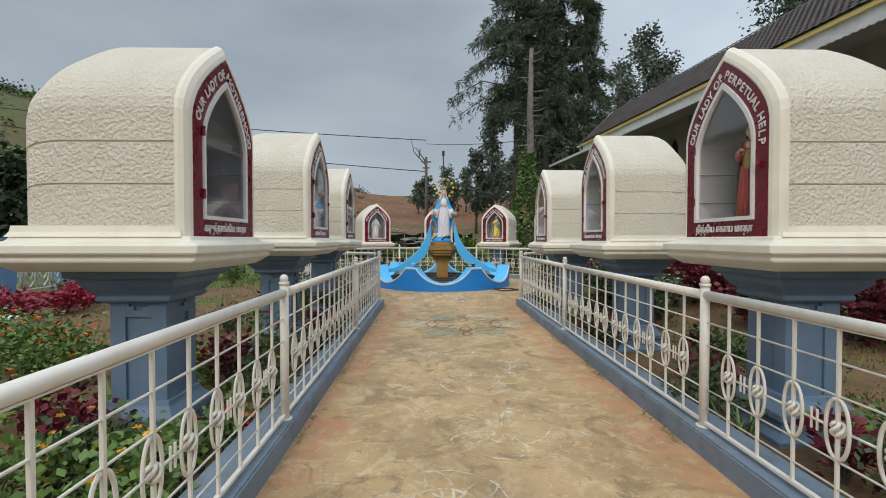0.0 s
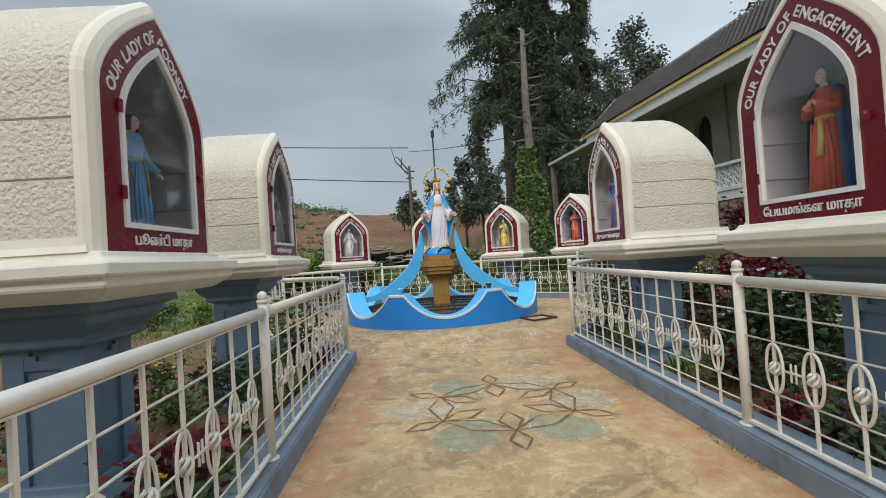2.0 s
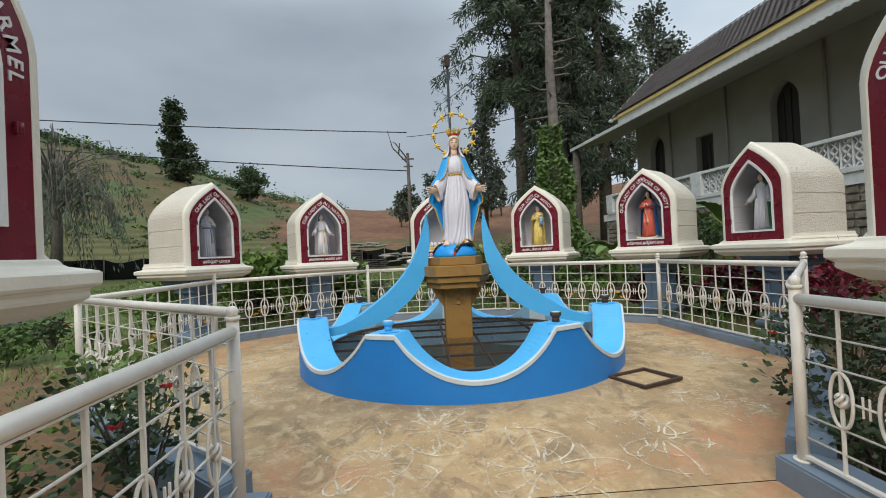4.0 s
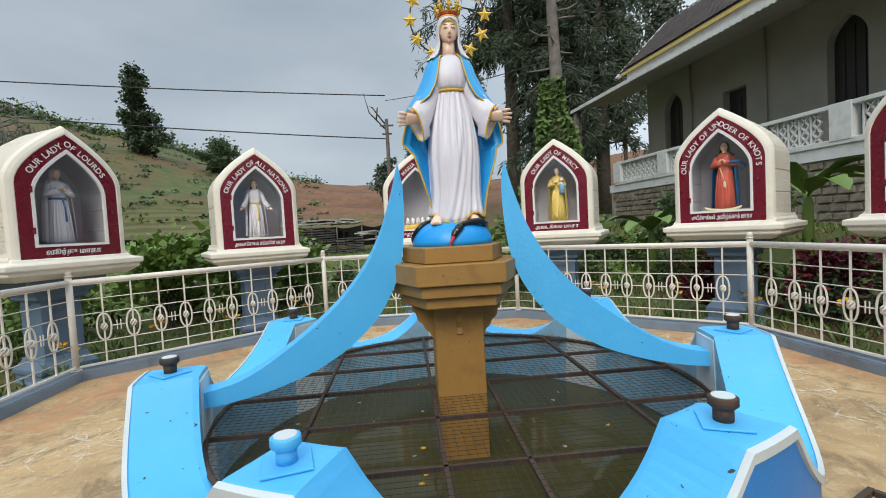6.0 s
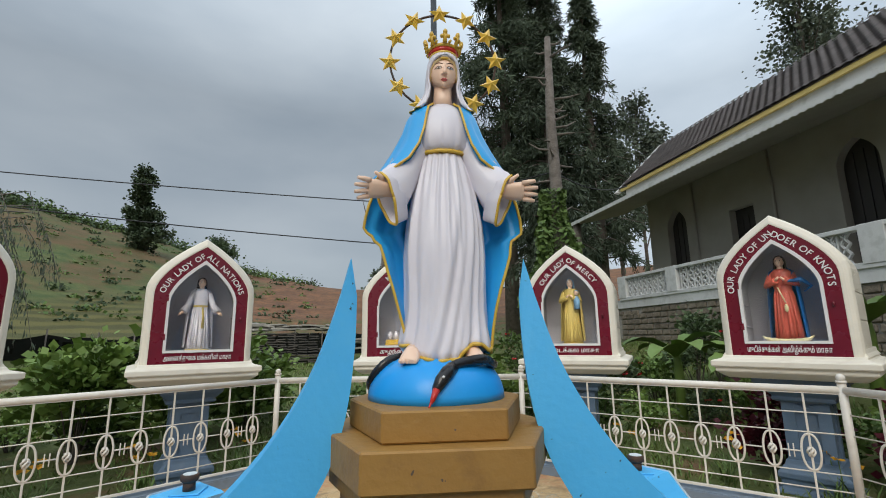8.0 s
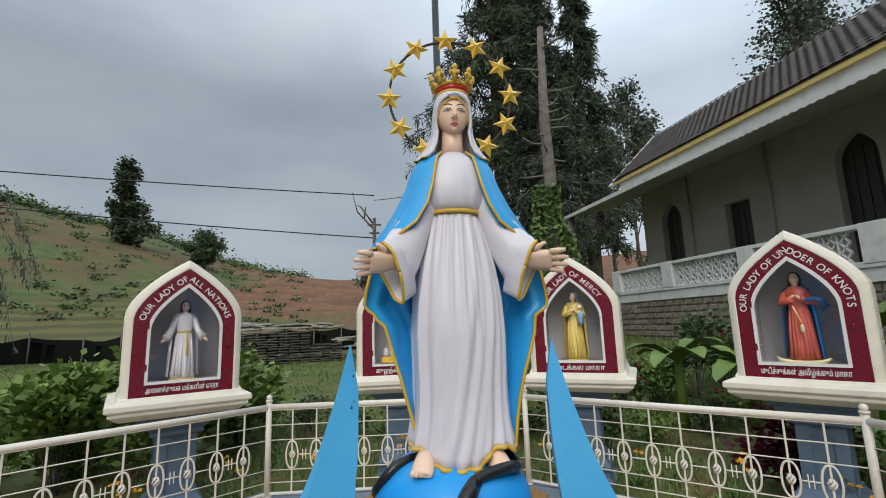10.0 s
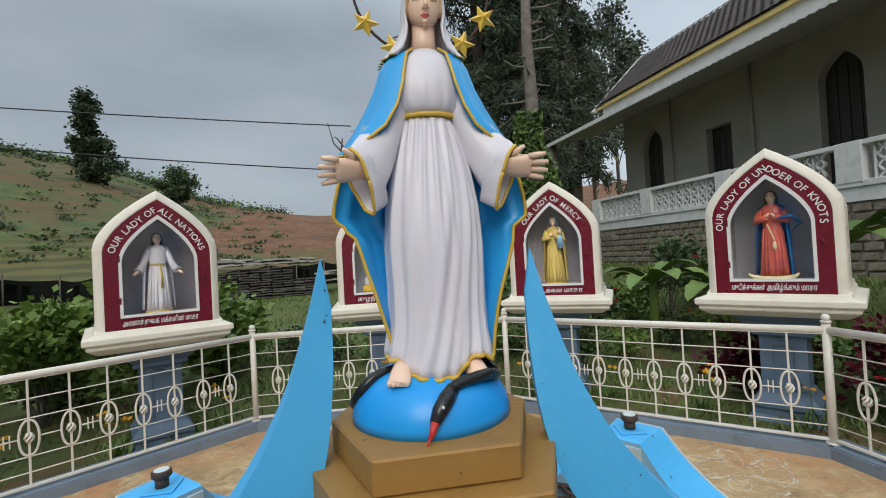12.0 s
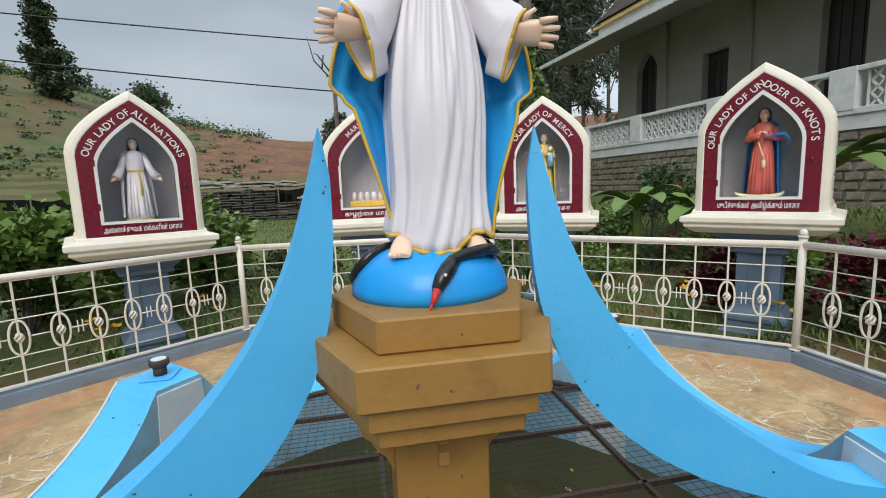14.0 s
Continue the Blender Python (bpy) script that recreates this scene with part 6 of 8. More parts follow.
def build_trees():
    conifer(6.4, 36, 27, 4.4, 0.36, 1, 44000, side=-0.2)
    conifer(9.6, 38, 26, 4.2, 0.16, 2, 44000)
    conifer(12.0, 36.5, 22, 3.4, 0.14, 3, 30000)
    conifer(8.0, 33.0, 17, 2.9, 0.2, 4, 22000)
    th = thing("dead_tree", "bare dead trunk with broken stubs, ivy round its lower half", "tree", m=pose(5.2, 24.9, terrain(5.2, 24.9)))
    L = Leaves(8)
    rnd = L.rnd
    bm = bmesh.new()
    tube(bm, [(0, 0, -0.4), (0.05, 0, 4), (-0.05, 0, 8), (0.02, 0, 11.4)], [0.26, 0.22, 0.17, 0.10], 10)
    part("trunk", bm, BARK_GREY, th)
    for i in range(26):
        z = 4.6 + 0.26 * i
        a = rnd.uniform(0, 6.28)
        bm = bmesh.new()
        ln = rnd.uniform(0.35, 1.1)
        tube(bm, [(0, 0, z), (ln * 0.6 * math.cos(a), ln * 0.6 * math.sin(a), z + 0.02), (ln * math.cos(a), ln * math.sin(a), z + rnd.uniform(-0.05, 0.25))], [0.055, 0.035, 0.012], 5)
        part("stub", bm, BARK_GREY, th)
    for i in range(5200):
        z = 5.6 * rnd.random() ** 1.15
        a = rnd.uniform(0, 6.28)
        r = 0.25 + (0.95 * max(0, 1 - z / 4.6) ** 0.7 + 0.10) * rnd.uniform(0.4, 1) * (1 + 0.35 * math.sin(z * 2.3 + a))
        L.quad((r * math.cos(a) - 0.15, r * math.sin(a), z + 0.2), (math.cos(a), math.sin(a), -0.8 + rnd.uniform(-.4, .4)), rnd.uniform(0.10, 0.2), 0.5)
    L.make("ivy", LEAF, th, "green ivy leaves")
    slim = "slender eucalyptus with thin grey-green crown"
    broadleaf(24, 52, 21, 3.0, 11, LEAF_GREY, 5200, "slender_tree", slim, 0.2, 0.32, 1.5, "slender trees", 0.4, 22)
    broadleaf(28.5, 55, 18, 2.8, 12, LEAF_GREY, 4200, "slender_tree", slim, 0.2, 0.32, 1.5, "slender trees", 0.4, 20)
    broadleaf(20.5, 50, 17, 2.2, 13, LEAF_GREY, 4200, "slender_tree", slim, 0.2, 0.3, 1.5, "slender trees", 0.35, 20)
    broadleaf(6.6, 52, 13.5, 1.9, 14, LEAF_GREY, 4200, "slender_tree", slim, 0.18, 0.28, 1.4, "slender trees", 0.25, 20)
    broadleaf(4.6, 52, 9.5, 1.4, 17, LEAF_GREY, 2600, "slender_tree", slim, 0.18, 0.28, 1.4, "slender trees", 0.25, 16)
    broadleaf(-41, 86, 13, 1.9, 15, LEAF_DARK, 5200, "slender_tree", "slender dark evergreen on the hillside", 0.2, 0.45, 1.5, "slender trees", 0.12, 22)
    broadleaf(-39.5, 86, 6.5, 3.0, 18, LEAF_DARK, 3600, "round_tree", "rounded dark green tree on the hillside", 0.2, 0.45, 1, "hillside trees", 0.05)
    broadleaf(-29.5, 88, 5.6, 2.8, 16, LEAF_DARK, 4200, "round_tree", "rounded dark green tree on the hillside", 0.3, 0.42, 0.9, "hillside trees", 0.15)
    broadleaf(31, 39.5, 26, 4.0, 19, LEAF_GREY, 6500, "slender_tree", slim, 0.25, 0.3, 1.2, "slender trees", 0.55, 26)
    broadleaf(35, 42, 24, 3.5, 20, LEAF_GREY, 5000, "slender_tree", slim, 0.25, 0.3, 1.2, "slender trees", 0.5, 24)
    # weeping tree with thin hanging twigs
    th = thing("weeping_tree", "weeping tree with thin drooping grey-green twigs", "tree", m=pose(-18.5, 31, terrain(-18.5, 31)))
    bm = bmesh.new()
    tube(bm, [(0, 0, -0.3), (0.2, 0, 3), (0, 0.2, 6)], [0.3, 0.22, 0.12], 8)
    part("trunk", bm, BARK, th)
    L = Leaves(91)
    rnd = L.rnd
    bm = bmesh.new()
    for k in range(90):
        a, up = rnd.uniform(0, 6.28), rnd.uniform(4.5, 7.5)
        out = rnd.uniform(1.2, 4.4)
        top = Vector((out * 0.7 * math.cos(a), out * 0.7 * math.sin(a), up + rnd.uniform(-0.5, 0.8)))
        end = Vector((out * math.cos(a), out * math.sin(a), max(0.8, top.z - rnd.uniform(1.8, 4.5))))
        tube(bm, [(0, 0, up - 1.5), top * 0.6 + Vector((0, 0, up * 0.36)), top, top.lerp(end, 0.5) + Vector((0.1, 0, 0)), end], [0.05, 0.035, 0.02, 0.012, 0.006], 4, caps=False)
        for j in range(60):
            p = top.lerp(end, rnd.random())
            L.quad(p + Vector((rnd.gauss(0, .1), rnd.gauss(0, .1), 0)), (rnd.uniform(-.4, .4), rnd.uniform(-.4, .4), -1), rnd.uniform(0.15, 0.35), 0.10)
    part("branchwork", bm, BARK_GREY, th)
    L.make("crown", LEAF_GREY, th)
    rnd = random.Random(30)
    for k in range(9):
        broadleaf(-3 + 2.1 * k + rnd.uniform(-0.8, 0.8), 78 + rnd.uniform(-4, 6), rnd.uniform(5, 8), rnd.uniform(1.0, 1.6), 40 + k, LEAF_GREY, 1100, "far_tree", "distant slim grey-green tree", 0.14, 0.4, 1.4, "far trees", 0.25)
    for k in range(12):
        broadleaf(-22 - 2.0 * k + rnd.uniform(-1, 1), 26.5 - 2.4 * k + rnd.uniform(-1.5, 1.5), rnd.uniform(4.5, 7.5), rnd.uniform(2.2, 3.2), 60 + k, LEAF_DARK, 3000, "hill_tree", "dense dark green tree on the slope", 0.25, 0.35, 1, "slope trees", 0.06)
    # low scrub along the hill's crest
    L = Leaves(77)
    rnd = L.rnd
    for k in range(900):
        bd = rnd.uniform(-64, -10)
        b = radians(bd)
        if k < 560:
            if bd > -17 and rnd.random() < 0.7:
                continue
            d, r = rnd.uniform(104, 140), rnd.uniform(1.0, 2.6)
        else:
            d, r = rnd.uniform(42, 104), rnd.uniform(0.25, 0.8)
        x, y = d * math.sin(b), 11.3 + d * math.cos(b)
        z = terrain(x, y)
        for j in range(70 if k < 560 else 36):
            v = Vector((rnd.gauss(0, 1), rnd.gauss(0, 1), abs(rnd.gauss(0, 0.7))))
            L.quad(Vector((x, y, z - 0.1)) + v * r * 0.5, (v.x, v.y, rnd.uniform(-0.6, 0.8)), rnd.uniform(0.3, 0.7) * (1 if k < 560 else 0.6), 0.4, 0 if (k * 7) % 10 < 6 else 1)
    tagged(L.make("hillside_scrub", [LEAF_DARK, LEAF]), "dark green scrub along the hill crest", "scrub", kind="stuff")


# ---------------------------------------------------------------- gardens
def shrub(x, y, r, h, mat, n, size, seed, name="shrub", label="leafy green garden shrub", flowers=None, group="garden shrubs", nf=0, fr=0.05):
    th = thing(name, label, "shrub", group, pose(x, y, terrain(x, y)))
    L = Leaves(seed)
    rnd = L.rnd
    bm = bmesh.new()
    clumps = []
    for i in range(11):
        a = rnd.uniform(0, 6.28)
        q = r * rnd.uniform(0.1, 0.85)
        c = Vector((q * math.cos(a), q * math.sin(a), h * rnd.uniform(0.3, 0.95)))
        clumps.append(c)
        tube(bm, [(0.02 * math.cos(a), 0.02 * math.sin(a), -0.05), c * 0.5 + Vector((0, 0, 0.03)), c], [0.014, 0.009, 0.004], 4, caps=False)
    for i in range(n):
        c = clumps[i % 11]
        v = Vector((rnd.gauss(0, 1), rnd.gauss(0, 1), rnd.gauss(0, 0.8)))
        p = c + v * r * 0.26
        p.z = max(0.02, p.z)
        L.quad(p, (v.x, v.y, rnd.uniform(-0.3, 1)), size * rnd.uniform(0.6, 1.3), 0.36)
    tagged(part("stem", bm, BARK, th), kind="stuff")
    L.make("foliage", mat, th)
    if flowers and nf:
        F = Leaves(seed + 1)
        for i in range(nf):
            c = clumps[i % 11]
            F.bloom(c + Vector((F.rnd.gauss(0, 1) * r * 0.3, F.rnd.gauss(0, 1) * r * 0.3, abs(F.rnd.gauss(0, 1)) * r * 0.3)), fr * F.rnd.uniform(0.8, 1.2), 0)
        F.make("blossom", flowers, th)
    return th


def strap_plant(x, y, n, length, seed, mat, name="lily_clump", label="clump of arching green strap leaves", flowers=None, nf=0, group="lily clumps", width=0.03):
    th = thing(name, label, "plant", group, pose(x, y, terrain(x, y)))
    L = Leaves(seed)
    rnd = L.rnd
    for i in range(n):
        a = rnd.uniform(0, 6.28)
        up = rnd.uniform(0.8, 2.6)
        L.blade((rnd.uniform(-.1, .1), rnd.uniform(-.1, .1), 0), (math.cos(a), math.sin(a), up), length * rnd.uniform(0.6, 1.15), width * rnd.uniform(0.7, 1.3), rnd.uniform(0.1, 0.5), 0, 4)
    L.make("leaf_clump", mat, th)
    if flowers and nf:
        F = Leaves(seed + 1)
        S = bmesh.new()
        for i in range(nf):
            a = F.rnd.uniform(0, 6.28)
            p = Vector((math.cos(a) * 0.22 * F.rnd.random(), math.sin(a) * 0.22 * F.rnd.random(), length * F.rnd.uniform(0.75, 1.1)))
            tube(S, [(p.x * 0.3, p.y * 0.3, 0), p], [0.006, 0.004], 4, caps=False)
            F.bloom(p, 0.06, 0, 7)
        tagged(part("stalk", S, LEAF, th), kind="stuff")
        F.make("blossom", flowers, th)
    return th


def banana(x, y, h, seed, leaves=7):
    th = thing("banana_plant", "banana plant with broad torn green leaves", "banana plant", "banana plants", pose(x, y, terrain(x, y)))
    rnd = random.Random(seed)
    bm = bmesh.new()
    tube(bm, [(0, 0, -0.1), (0.02, 0, h * 0.5), (0, 0, h * 0.62)], [0.09, 0.07, 0.05], 8)
    part("stem", bm, LEAF_LIGHT, th)
    for i in range(leaves):
        a = 6.28 * i / leaves + rnd.uniform(-0.4, 0.4)
        up = rnd.uniform(0.5, 1.9)
        ln = h * rnd.uniform(0.55, 0.85)
        d = Vector((math.cos(a), math.sin(a), up)).normalized()
        s = d.cross(Vector((0, 0, 1))).normalized()
        bm = bmesh.new()
        prev = None
        n = 12
        for k in range(n + 1):
            t = k / n
            c = Vector((0, 0, h * 0.55)) + d * ln * t - Vector((0, 0, ln * 0.55 * t * t))
            w = 0.19 * math.sin(math.pi * min(1, 0.06 + t * 0.94)) ** 0.6 * (0.25 if t < 0.15 else 1) * rnd.uniform(0.8, 1.05)
            row = [bm.verts.new(c - s * w + Vector((0, 0, 0.07 * w / 0.19))), bm.verts.new(c), bm.verts.new(c + s * w + Vector((0, 0, 0.07 * w / 0.19)))]
            if prev:
                for j in (0, 1):
                    bm.faces.new((prev[j], prev[j + 1], row[j + 1], row[j]))
            prev = row
        part("leaf", bm, LEAF_LIGHT if i % 3 else LEAF, th, smooth=True)


def lawn(name, x0, x1, y0, y1, n, seed, h, mats, label):
    L = Leaves(seed)
    rnd = L.rnd
    made = 0
    while made < n:
        x, y = rnd.uniform(x0, x1), rnd.uniform(y0, y1)
        if near_field(x, y) or (abs(x - 0.37) < 1.85 and y < 10) or math.hypot(x - 0.15, y - 13.2) < 3.95:
            continue
        if noise.noise(Vector((x * 0.8, y * 0.8, seed))) < rnd.uniform(-0.35, 0.25):
            made += 0.2
            continue
        made += 1
        a = rnd.uniform(0, 6.28)
        L.blade((x, y, terrain(x, y) - 0.02), (math.cos(a) * 0.6, math.sin(a) * 0.6, 1), h * rnd.uniform(0.4, 1.3), 0.012 + h * 0.05, rnd.uniform(0, 0.5), rnd.choice([0, 0, 1]), 2)
    tagged(L.make(name, mats), label, "grass", kind="stuff")


def build_gardens():
    rnd = random.Random(21)
    lawn("garden_grass", -11, -1.3, 0.5, 13, 22000, 1, 0.10, [GRASS, LEAF], "patchy short green garden grass")
    lawn("garden_grass", 2.2, 10, 0.5, 13, 26000, 2, 0.09, [GRASS, LEAF], "patchy short green garden grass")
    lawn("garden_grass", -16, 9, 13, 34, 85000, 3, 0.17, [GRASS, LEAF], "rough green garden grass")
    L = Leaves(55)
    for k in range(1500):
        y = L.rnd.uniform(0.5, 9.9)
        if noise.noise(Vector((y * 1.3, 2 if k % 2 else 7, 0))) < 0.05:
            continue
        x = (-0.905 - 0.0158 * (y + 4) + 0.01) if k % 2 else 1.76
        x += L.rnd.uniform(0, 0.05) * (1 if k % 2 else -1)
        a = L.rnd.uniform(0, 6.28)
        L.blade((x, y, 0.0), (math.cos(a), math.sin(a), 0.8), L.rnd.uniform(0.02, 0.07), 0.008, 0.4, L.rnd.choice((0, 1)), 2)
    tagged(L.make("kerb_weeds", [GRASS, LEAF_DARK]), "tiny weeds along the foot of the kerbs", "weeds", kind="stuff")
    # beds along the walkway
    for k in range(30):
        y = 0.9 + 0.31 * k
        x = -1.62 - rnd.uniform(0.0, 1.9) * (0.4 + 0.6 * rnd.random())
        if min(math.hypot(x + 2.17, y - c) for c in (3.5, 6.35, 8.88)) < 0.5:
            x = -1.55
        kind = k % 5
        if kind == 0:
            strap_plant(x, y, 26, 0.5, 200 + k, LEAF, group="lily clumps", width=0.022)
        elif kind == 1:
            shrub(x, y, 0.3, 0.38, LEAF_DARK, 420, 0.06, 220 + k, flowers=PETAL_YEL, nf=12, fr=0.03, name="marigold", label="green marigold bush with yellow and orange flowers", group="marigolds")
        elif kind == 2:
            shrub(x, y, 0.24, 0.5, LEAF_RED, 340, 0.075, 240 + k, name="coleus", label="upright maroon-leaved garden plant", group="maroon plants")
        elif kind == 3:
            shrub(x, y, 0.32, 0.30, LEAF, 420, 0.055, 260 + k, flowers=PETAL_RED, nf=4, fr=0.055, name="dahlia", label="low green plant with red daisy flowers", group="red daisies")
        else:
            shrub(x, y, 0.26, 0.42, LEAF_LIGHT, 380, 0.06, 280 + k)
    for k in range(30):
        y = 0.9 + 0.31 * k
        x = 2.35 + rnd.uniform(0.0, 2.0) * (0.4 + 0.6 * rnd.random())
        if min(math.hypot(x - 2.8, y - c) for c in (3.56, 6.34, 9.06)) < 0.5:
            x = 2.3
        kind = k % 4
        if kind == 0:
            strap_plant(x, y, 24, 0.42, 300 + k, LEAF, width=0.022)
        elif kind == 1:
            shrub(x, y, 0.28, 0.36, LEAF_DARK, 420, 0.055, 320 + k)
        elif kind == 2:
            shrub(x, y, 0.22, 0.42, LEAF_RED, 300, 0.07, 340 + k, name="coleus", label="upright maroon-leaved garden plant", group="maroon plants")
        else:
            shrub(x, y, 0.3, 0.26, LEAF, 380, 0.05, 360 + k, flowers=PETAL_RED, nf=5, fr=0.03, name="dahlia", label="low green plant with red daisy flowers", group="red daisies")
    # succulents beside the kerbs
    for k in range(16):
        for sx in (-1.42, 2.22):
            y = 1.6 + 0.5 * k + rnd.uniform(-0.15, 0.15)
            th = thing("succulent", "pale grey-green succulent rosette in dark soil", "succulent", "succulents", pose(sx + rnd.uniform(-0.05, 0.05), y, terrain(sx, y)))
            L = Leaves(400 + 2 * k + (sx > 0))
            for i in range(26):
                a = 2.4 * i
                L.quad((0, 0, 0.01 + 0.002 * i), (math.cos(a), math.sin(a), 0.15 + 0.06 * i), 0.12 - 0.003 * i, 0.4)
            L.make("rosette", SUCCULENT, th)
    # maroon hedges and white daisies on the church side
    for k, (x, y, r, h) in enumerate(((5.2, 9.4, 0.75, 1.15), (6.0, 9.0, 0.7, 1.1), (4.6, 10.2, 0.6, 0.95), (5.8, 6.2, 0.8, 1.15), (6.6, 5.6, 0.8, 1.2), (5.2, 7.4, 0.5, 0.8), (6.8, 11.6, 0.8, 1.2), (7.3, 13.2, 0.7, 1.1))):
        shrub(x, y, r, h, LEAF_RED, 2600, 0.10, 500 + k, name="maroon_hedge", label="dense maroon-leaved hedge shrub", group="maroon hedges")
    for k, (x, y) in enumerate(((3.7, 8.0), (3.3, 8.6), (4.2, 8.4), (4.1, 11.0), (4.4, 10.4))):
        shrub(x, y, 0.42, 0.85, LEAF_DARK, 1100, 0.08, 520 + k, flowers=PETAL_WHITE, nf=26, fr=0.045, name="daisy_bush", label="tall daisy bush with white flowers", group="daisy bushes")
    for k, (x, y, r, h, mat) in enumerate(((-1.85, 10.0, 0.35, 0.95, LEAF_DARK), (-2.35, 10.7, 0.4, 0.9, LEAF), (-1.75, 7.6, 0.3, 0.7, LEAF_DARK), (-2.9, 9.9, 0.4, 0.7, LEAF_DARK), (-1.8, 5.2, 0.32, 0.6, LEAF),
                                           (2.55, 10.35, 0.4, 0.85, LEAF_DARK), (3.2, 10.9, 0.4, 0.9, LEAF_DARK), (2.7, 7.6, 0.35, 0.6, LEAF_DARK), (3.0, 5.0, 0.35, 0.55, LEAF), (2.6, 2.2, 0.35, 0.5, LEAF_DARK))):
        shrub(x, y, r, h, mat, 620, 0.055, 900 + k, flowers=PETAL_RED if k in (0, 4, 5) else None, nf=5, fr=0.045, name="rose_bush", label="thorny garden rose bush with dark stems and few leaves", group="rose bushes")
    for k, (x, y) in enumerate(((-1.62, 2.35), (-1.75, 2.75), (-2.1, 2.5), (-2.3, 4.75), (-3.0, 5.3))):
        shrub(x, y, 0.30, 0.34, LEAF, 520, 0.055, 930 + k, flowers=PETAL_YEL, nf=16, fr=0.03, name="marigold", label="green marigold bush with yellow and orange flowers", group="marigolds")
    # crimson border, orange flowers and bucket on the far side
    for k in range(13):
        y = 5.4 + 0.8 * k
        shrub(-7.4 - 0.08 * k + rnd.uniform(-0.2, 0.2), y, 0.42, 0.42, LEAF_CRIMSON, 800, 0.09, 540 + k, name="crimson_border", label="low crimson-leaved border plant", group="crimson border")
        strap_plant(-8.8 + rnd.uniform(-0.3, 0.3), y + 0.3, 34, 0.75, 560 + k, LEAF, width=0.035)
    for k in range(7):
        shrub(-3.6 - 0.45 * k, 4.6 + 0.25 * k, 0.42, 0.5, LEAF, 700, 0.06, 580 + k, flowers=PETAL_ORANGE, nf=18, fr=0.035, name="marigold", label="green marigold bush with orange flowers", group="marigolds")
    th = thing("bucket", "weathered white plastic bucket used as a plant pot", "bucket", m=pose(-6.5, 6.9, terrain(-6.5, 6.9)))
    bm = bmesh.new()
    tube(bm, [(0, 0, 0), (0, 0, 0.3)], [0.13, 0.165], 18)
    tube(bm, [(0, 0, 0.27), (0, 0, 0.31)], 0.175, 18)
    part("tub", bm, CHWHITE, th)
    bm = bmesh.new()
    tube(bm, [(0, 0, 0.06), (0, 0, 0.17)], [0.142, 0.153], 18)
    part("sticker", bm, PALE_STICKER, th)
    # behind the fountain
    for k in range(30):
        a = radians(8 + 5.6 * k)
        d = rnd.uniform(4.7, 7.8)
        x, y = 0.15 + d * math.cos(a), 13.2 + d * math.sin(a)
        kind = k % 5
        if kind == 0:
            strap_plant(x, y, 34, 0.62, 600 + k, LEAF, flowers=PETAL_WHITE if k % 2 else PETAL_YEL, nf=5, width=0.04)
        elif kind in (1, 4):
            shrub(x, y, 0.4, 0.6, LEAF, 700, 0.08, 620 + k)
        elif kind == 2:
            shrub(x, y, 0.35, 0.55, LEAF_DARK, 700, 0.07, 640 + k, flowers=PETAL_RED, nf=6, fr=0.05, name="geranium", label="green bush with scattered red flowers", group="red flower bushes")
        else:
            shrub(x, y, 0.32, 0.5, LEAF_LIGHT, 600, 0.075, 660 + k)
    for k in range(14):
        a = radians(0 + 13 * k)
        x, y = 0.15 + 4.25 * math.cos(a), 13.2 + 4.25 * math.sin(a)
        strap_plant(x, y, 26, 0.42, 700 + k, LEAF, flowers=PETAL_YEL, nf=3, width=0.02)
    for k, (x, y, r, h) in enumerate(((-3.1, 18.2, 0.75, 1.7), (-4.0, 17.6, 0.6, 1.4), (-2.4, 19.2, 0.6, 1.3), (1.4, 18.6, 0.5, 1.2), (-5.4, 16.8, 0.55, 1.0))):
        shrub(x, y, r, h, LEAF_LIGHT, 2400, 0.13, 720 + k, name="feathery_bush", label="tall feathery green bush behind the railing", group="feathery bushes")
    for k, (x, y, r, h) in enumerate(((4.4, 16.2, 0.45, 0.8), (5.0, 15.0, 0.5, 0.85), (5.2, 14.0, 0.5, 0.8), (4.8, 12.8, 0.5, 0.9))):
        shrub(x, y, r, h, LEAF_RED, 1300, 0.09, 740 + k, name="maroon_hedge", label="dense maroon-leaved hedge shrub", group="maroon hedges")
    for k in range(9):
        shrub(3.0 + 0.55 * k, 21.5 - 0.35 * k + rnd.uniform(-0.4, 0.4), 0.5, rnd.uniform(0.8, 1.5), (LEAF, LEAF_DARK)[k % 2], 1000, 0.10, 760 + k, flowers=PETAL_RED if k % 3 == 0 else None, nf=6, fr=0.07, label="leafy green shrub at the foot of the stone wall")
    for k, (x, y, h) in enumerate(((4.75, 18.6, 1.9), (5.5, 18.0, 1.5), (6.3, 16.7, 2.1), (6.9, 15.9, 1.9))):
        banana(x, y, h, 800 + k)


BARK_GREY = material("weathered_wood", (0.21, 0.185, 0.165), 0.95, (0.12, 0.105, 0.09), 5, 0.9, 0.8, 14, bump_dist=0.04)
LEAF_GREY = material("grey_green_leaf", (0.115, 0.145, 0.105), 0.7, (0.075, 0.10, 0.072), 1, 0.8, 0, island=0.4)
LEAF_CRIMSON = material("crimson_leaf", (0.30, 0.02, 0.05), 0.5, (0.16, 0.015, 0.03), 3, 0.8, 0, island=0.5)
SUCCULENT = material("succulent_leaf", (0.16, 0.20, 0.17), 0.5, (0.10, 0.14, 0.11), 6, 0.7, 0, island=0.3)
PETAL_ORANGE = material("orange_petal", (0.75, 0.20, 0.02), 0.6, (0.65, 0.14, 0.015), 6, 0.6, 0, island=0.3)
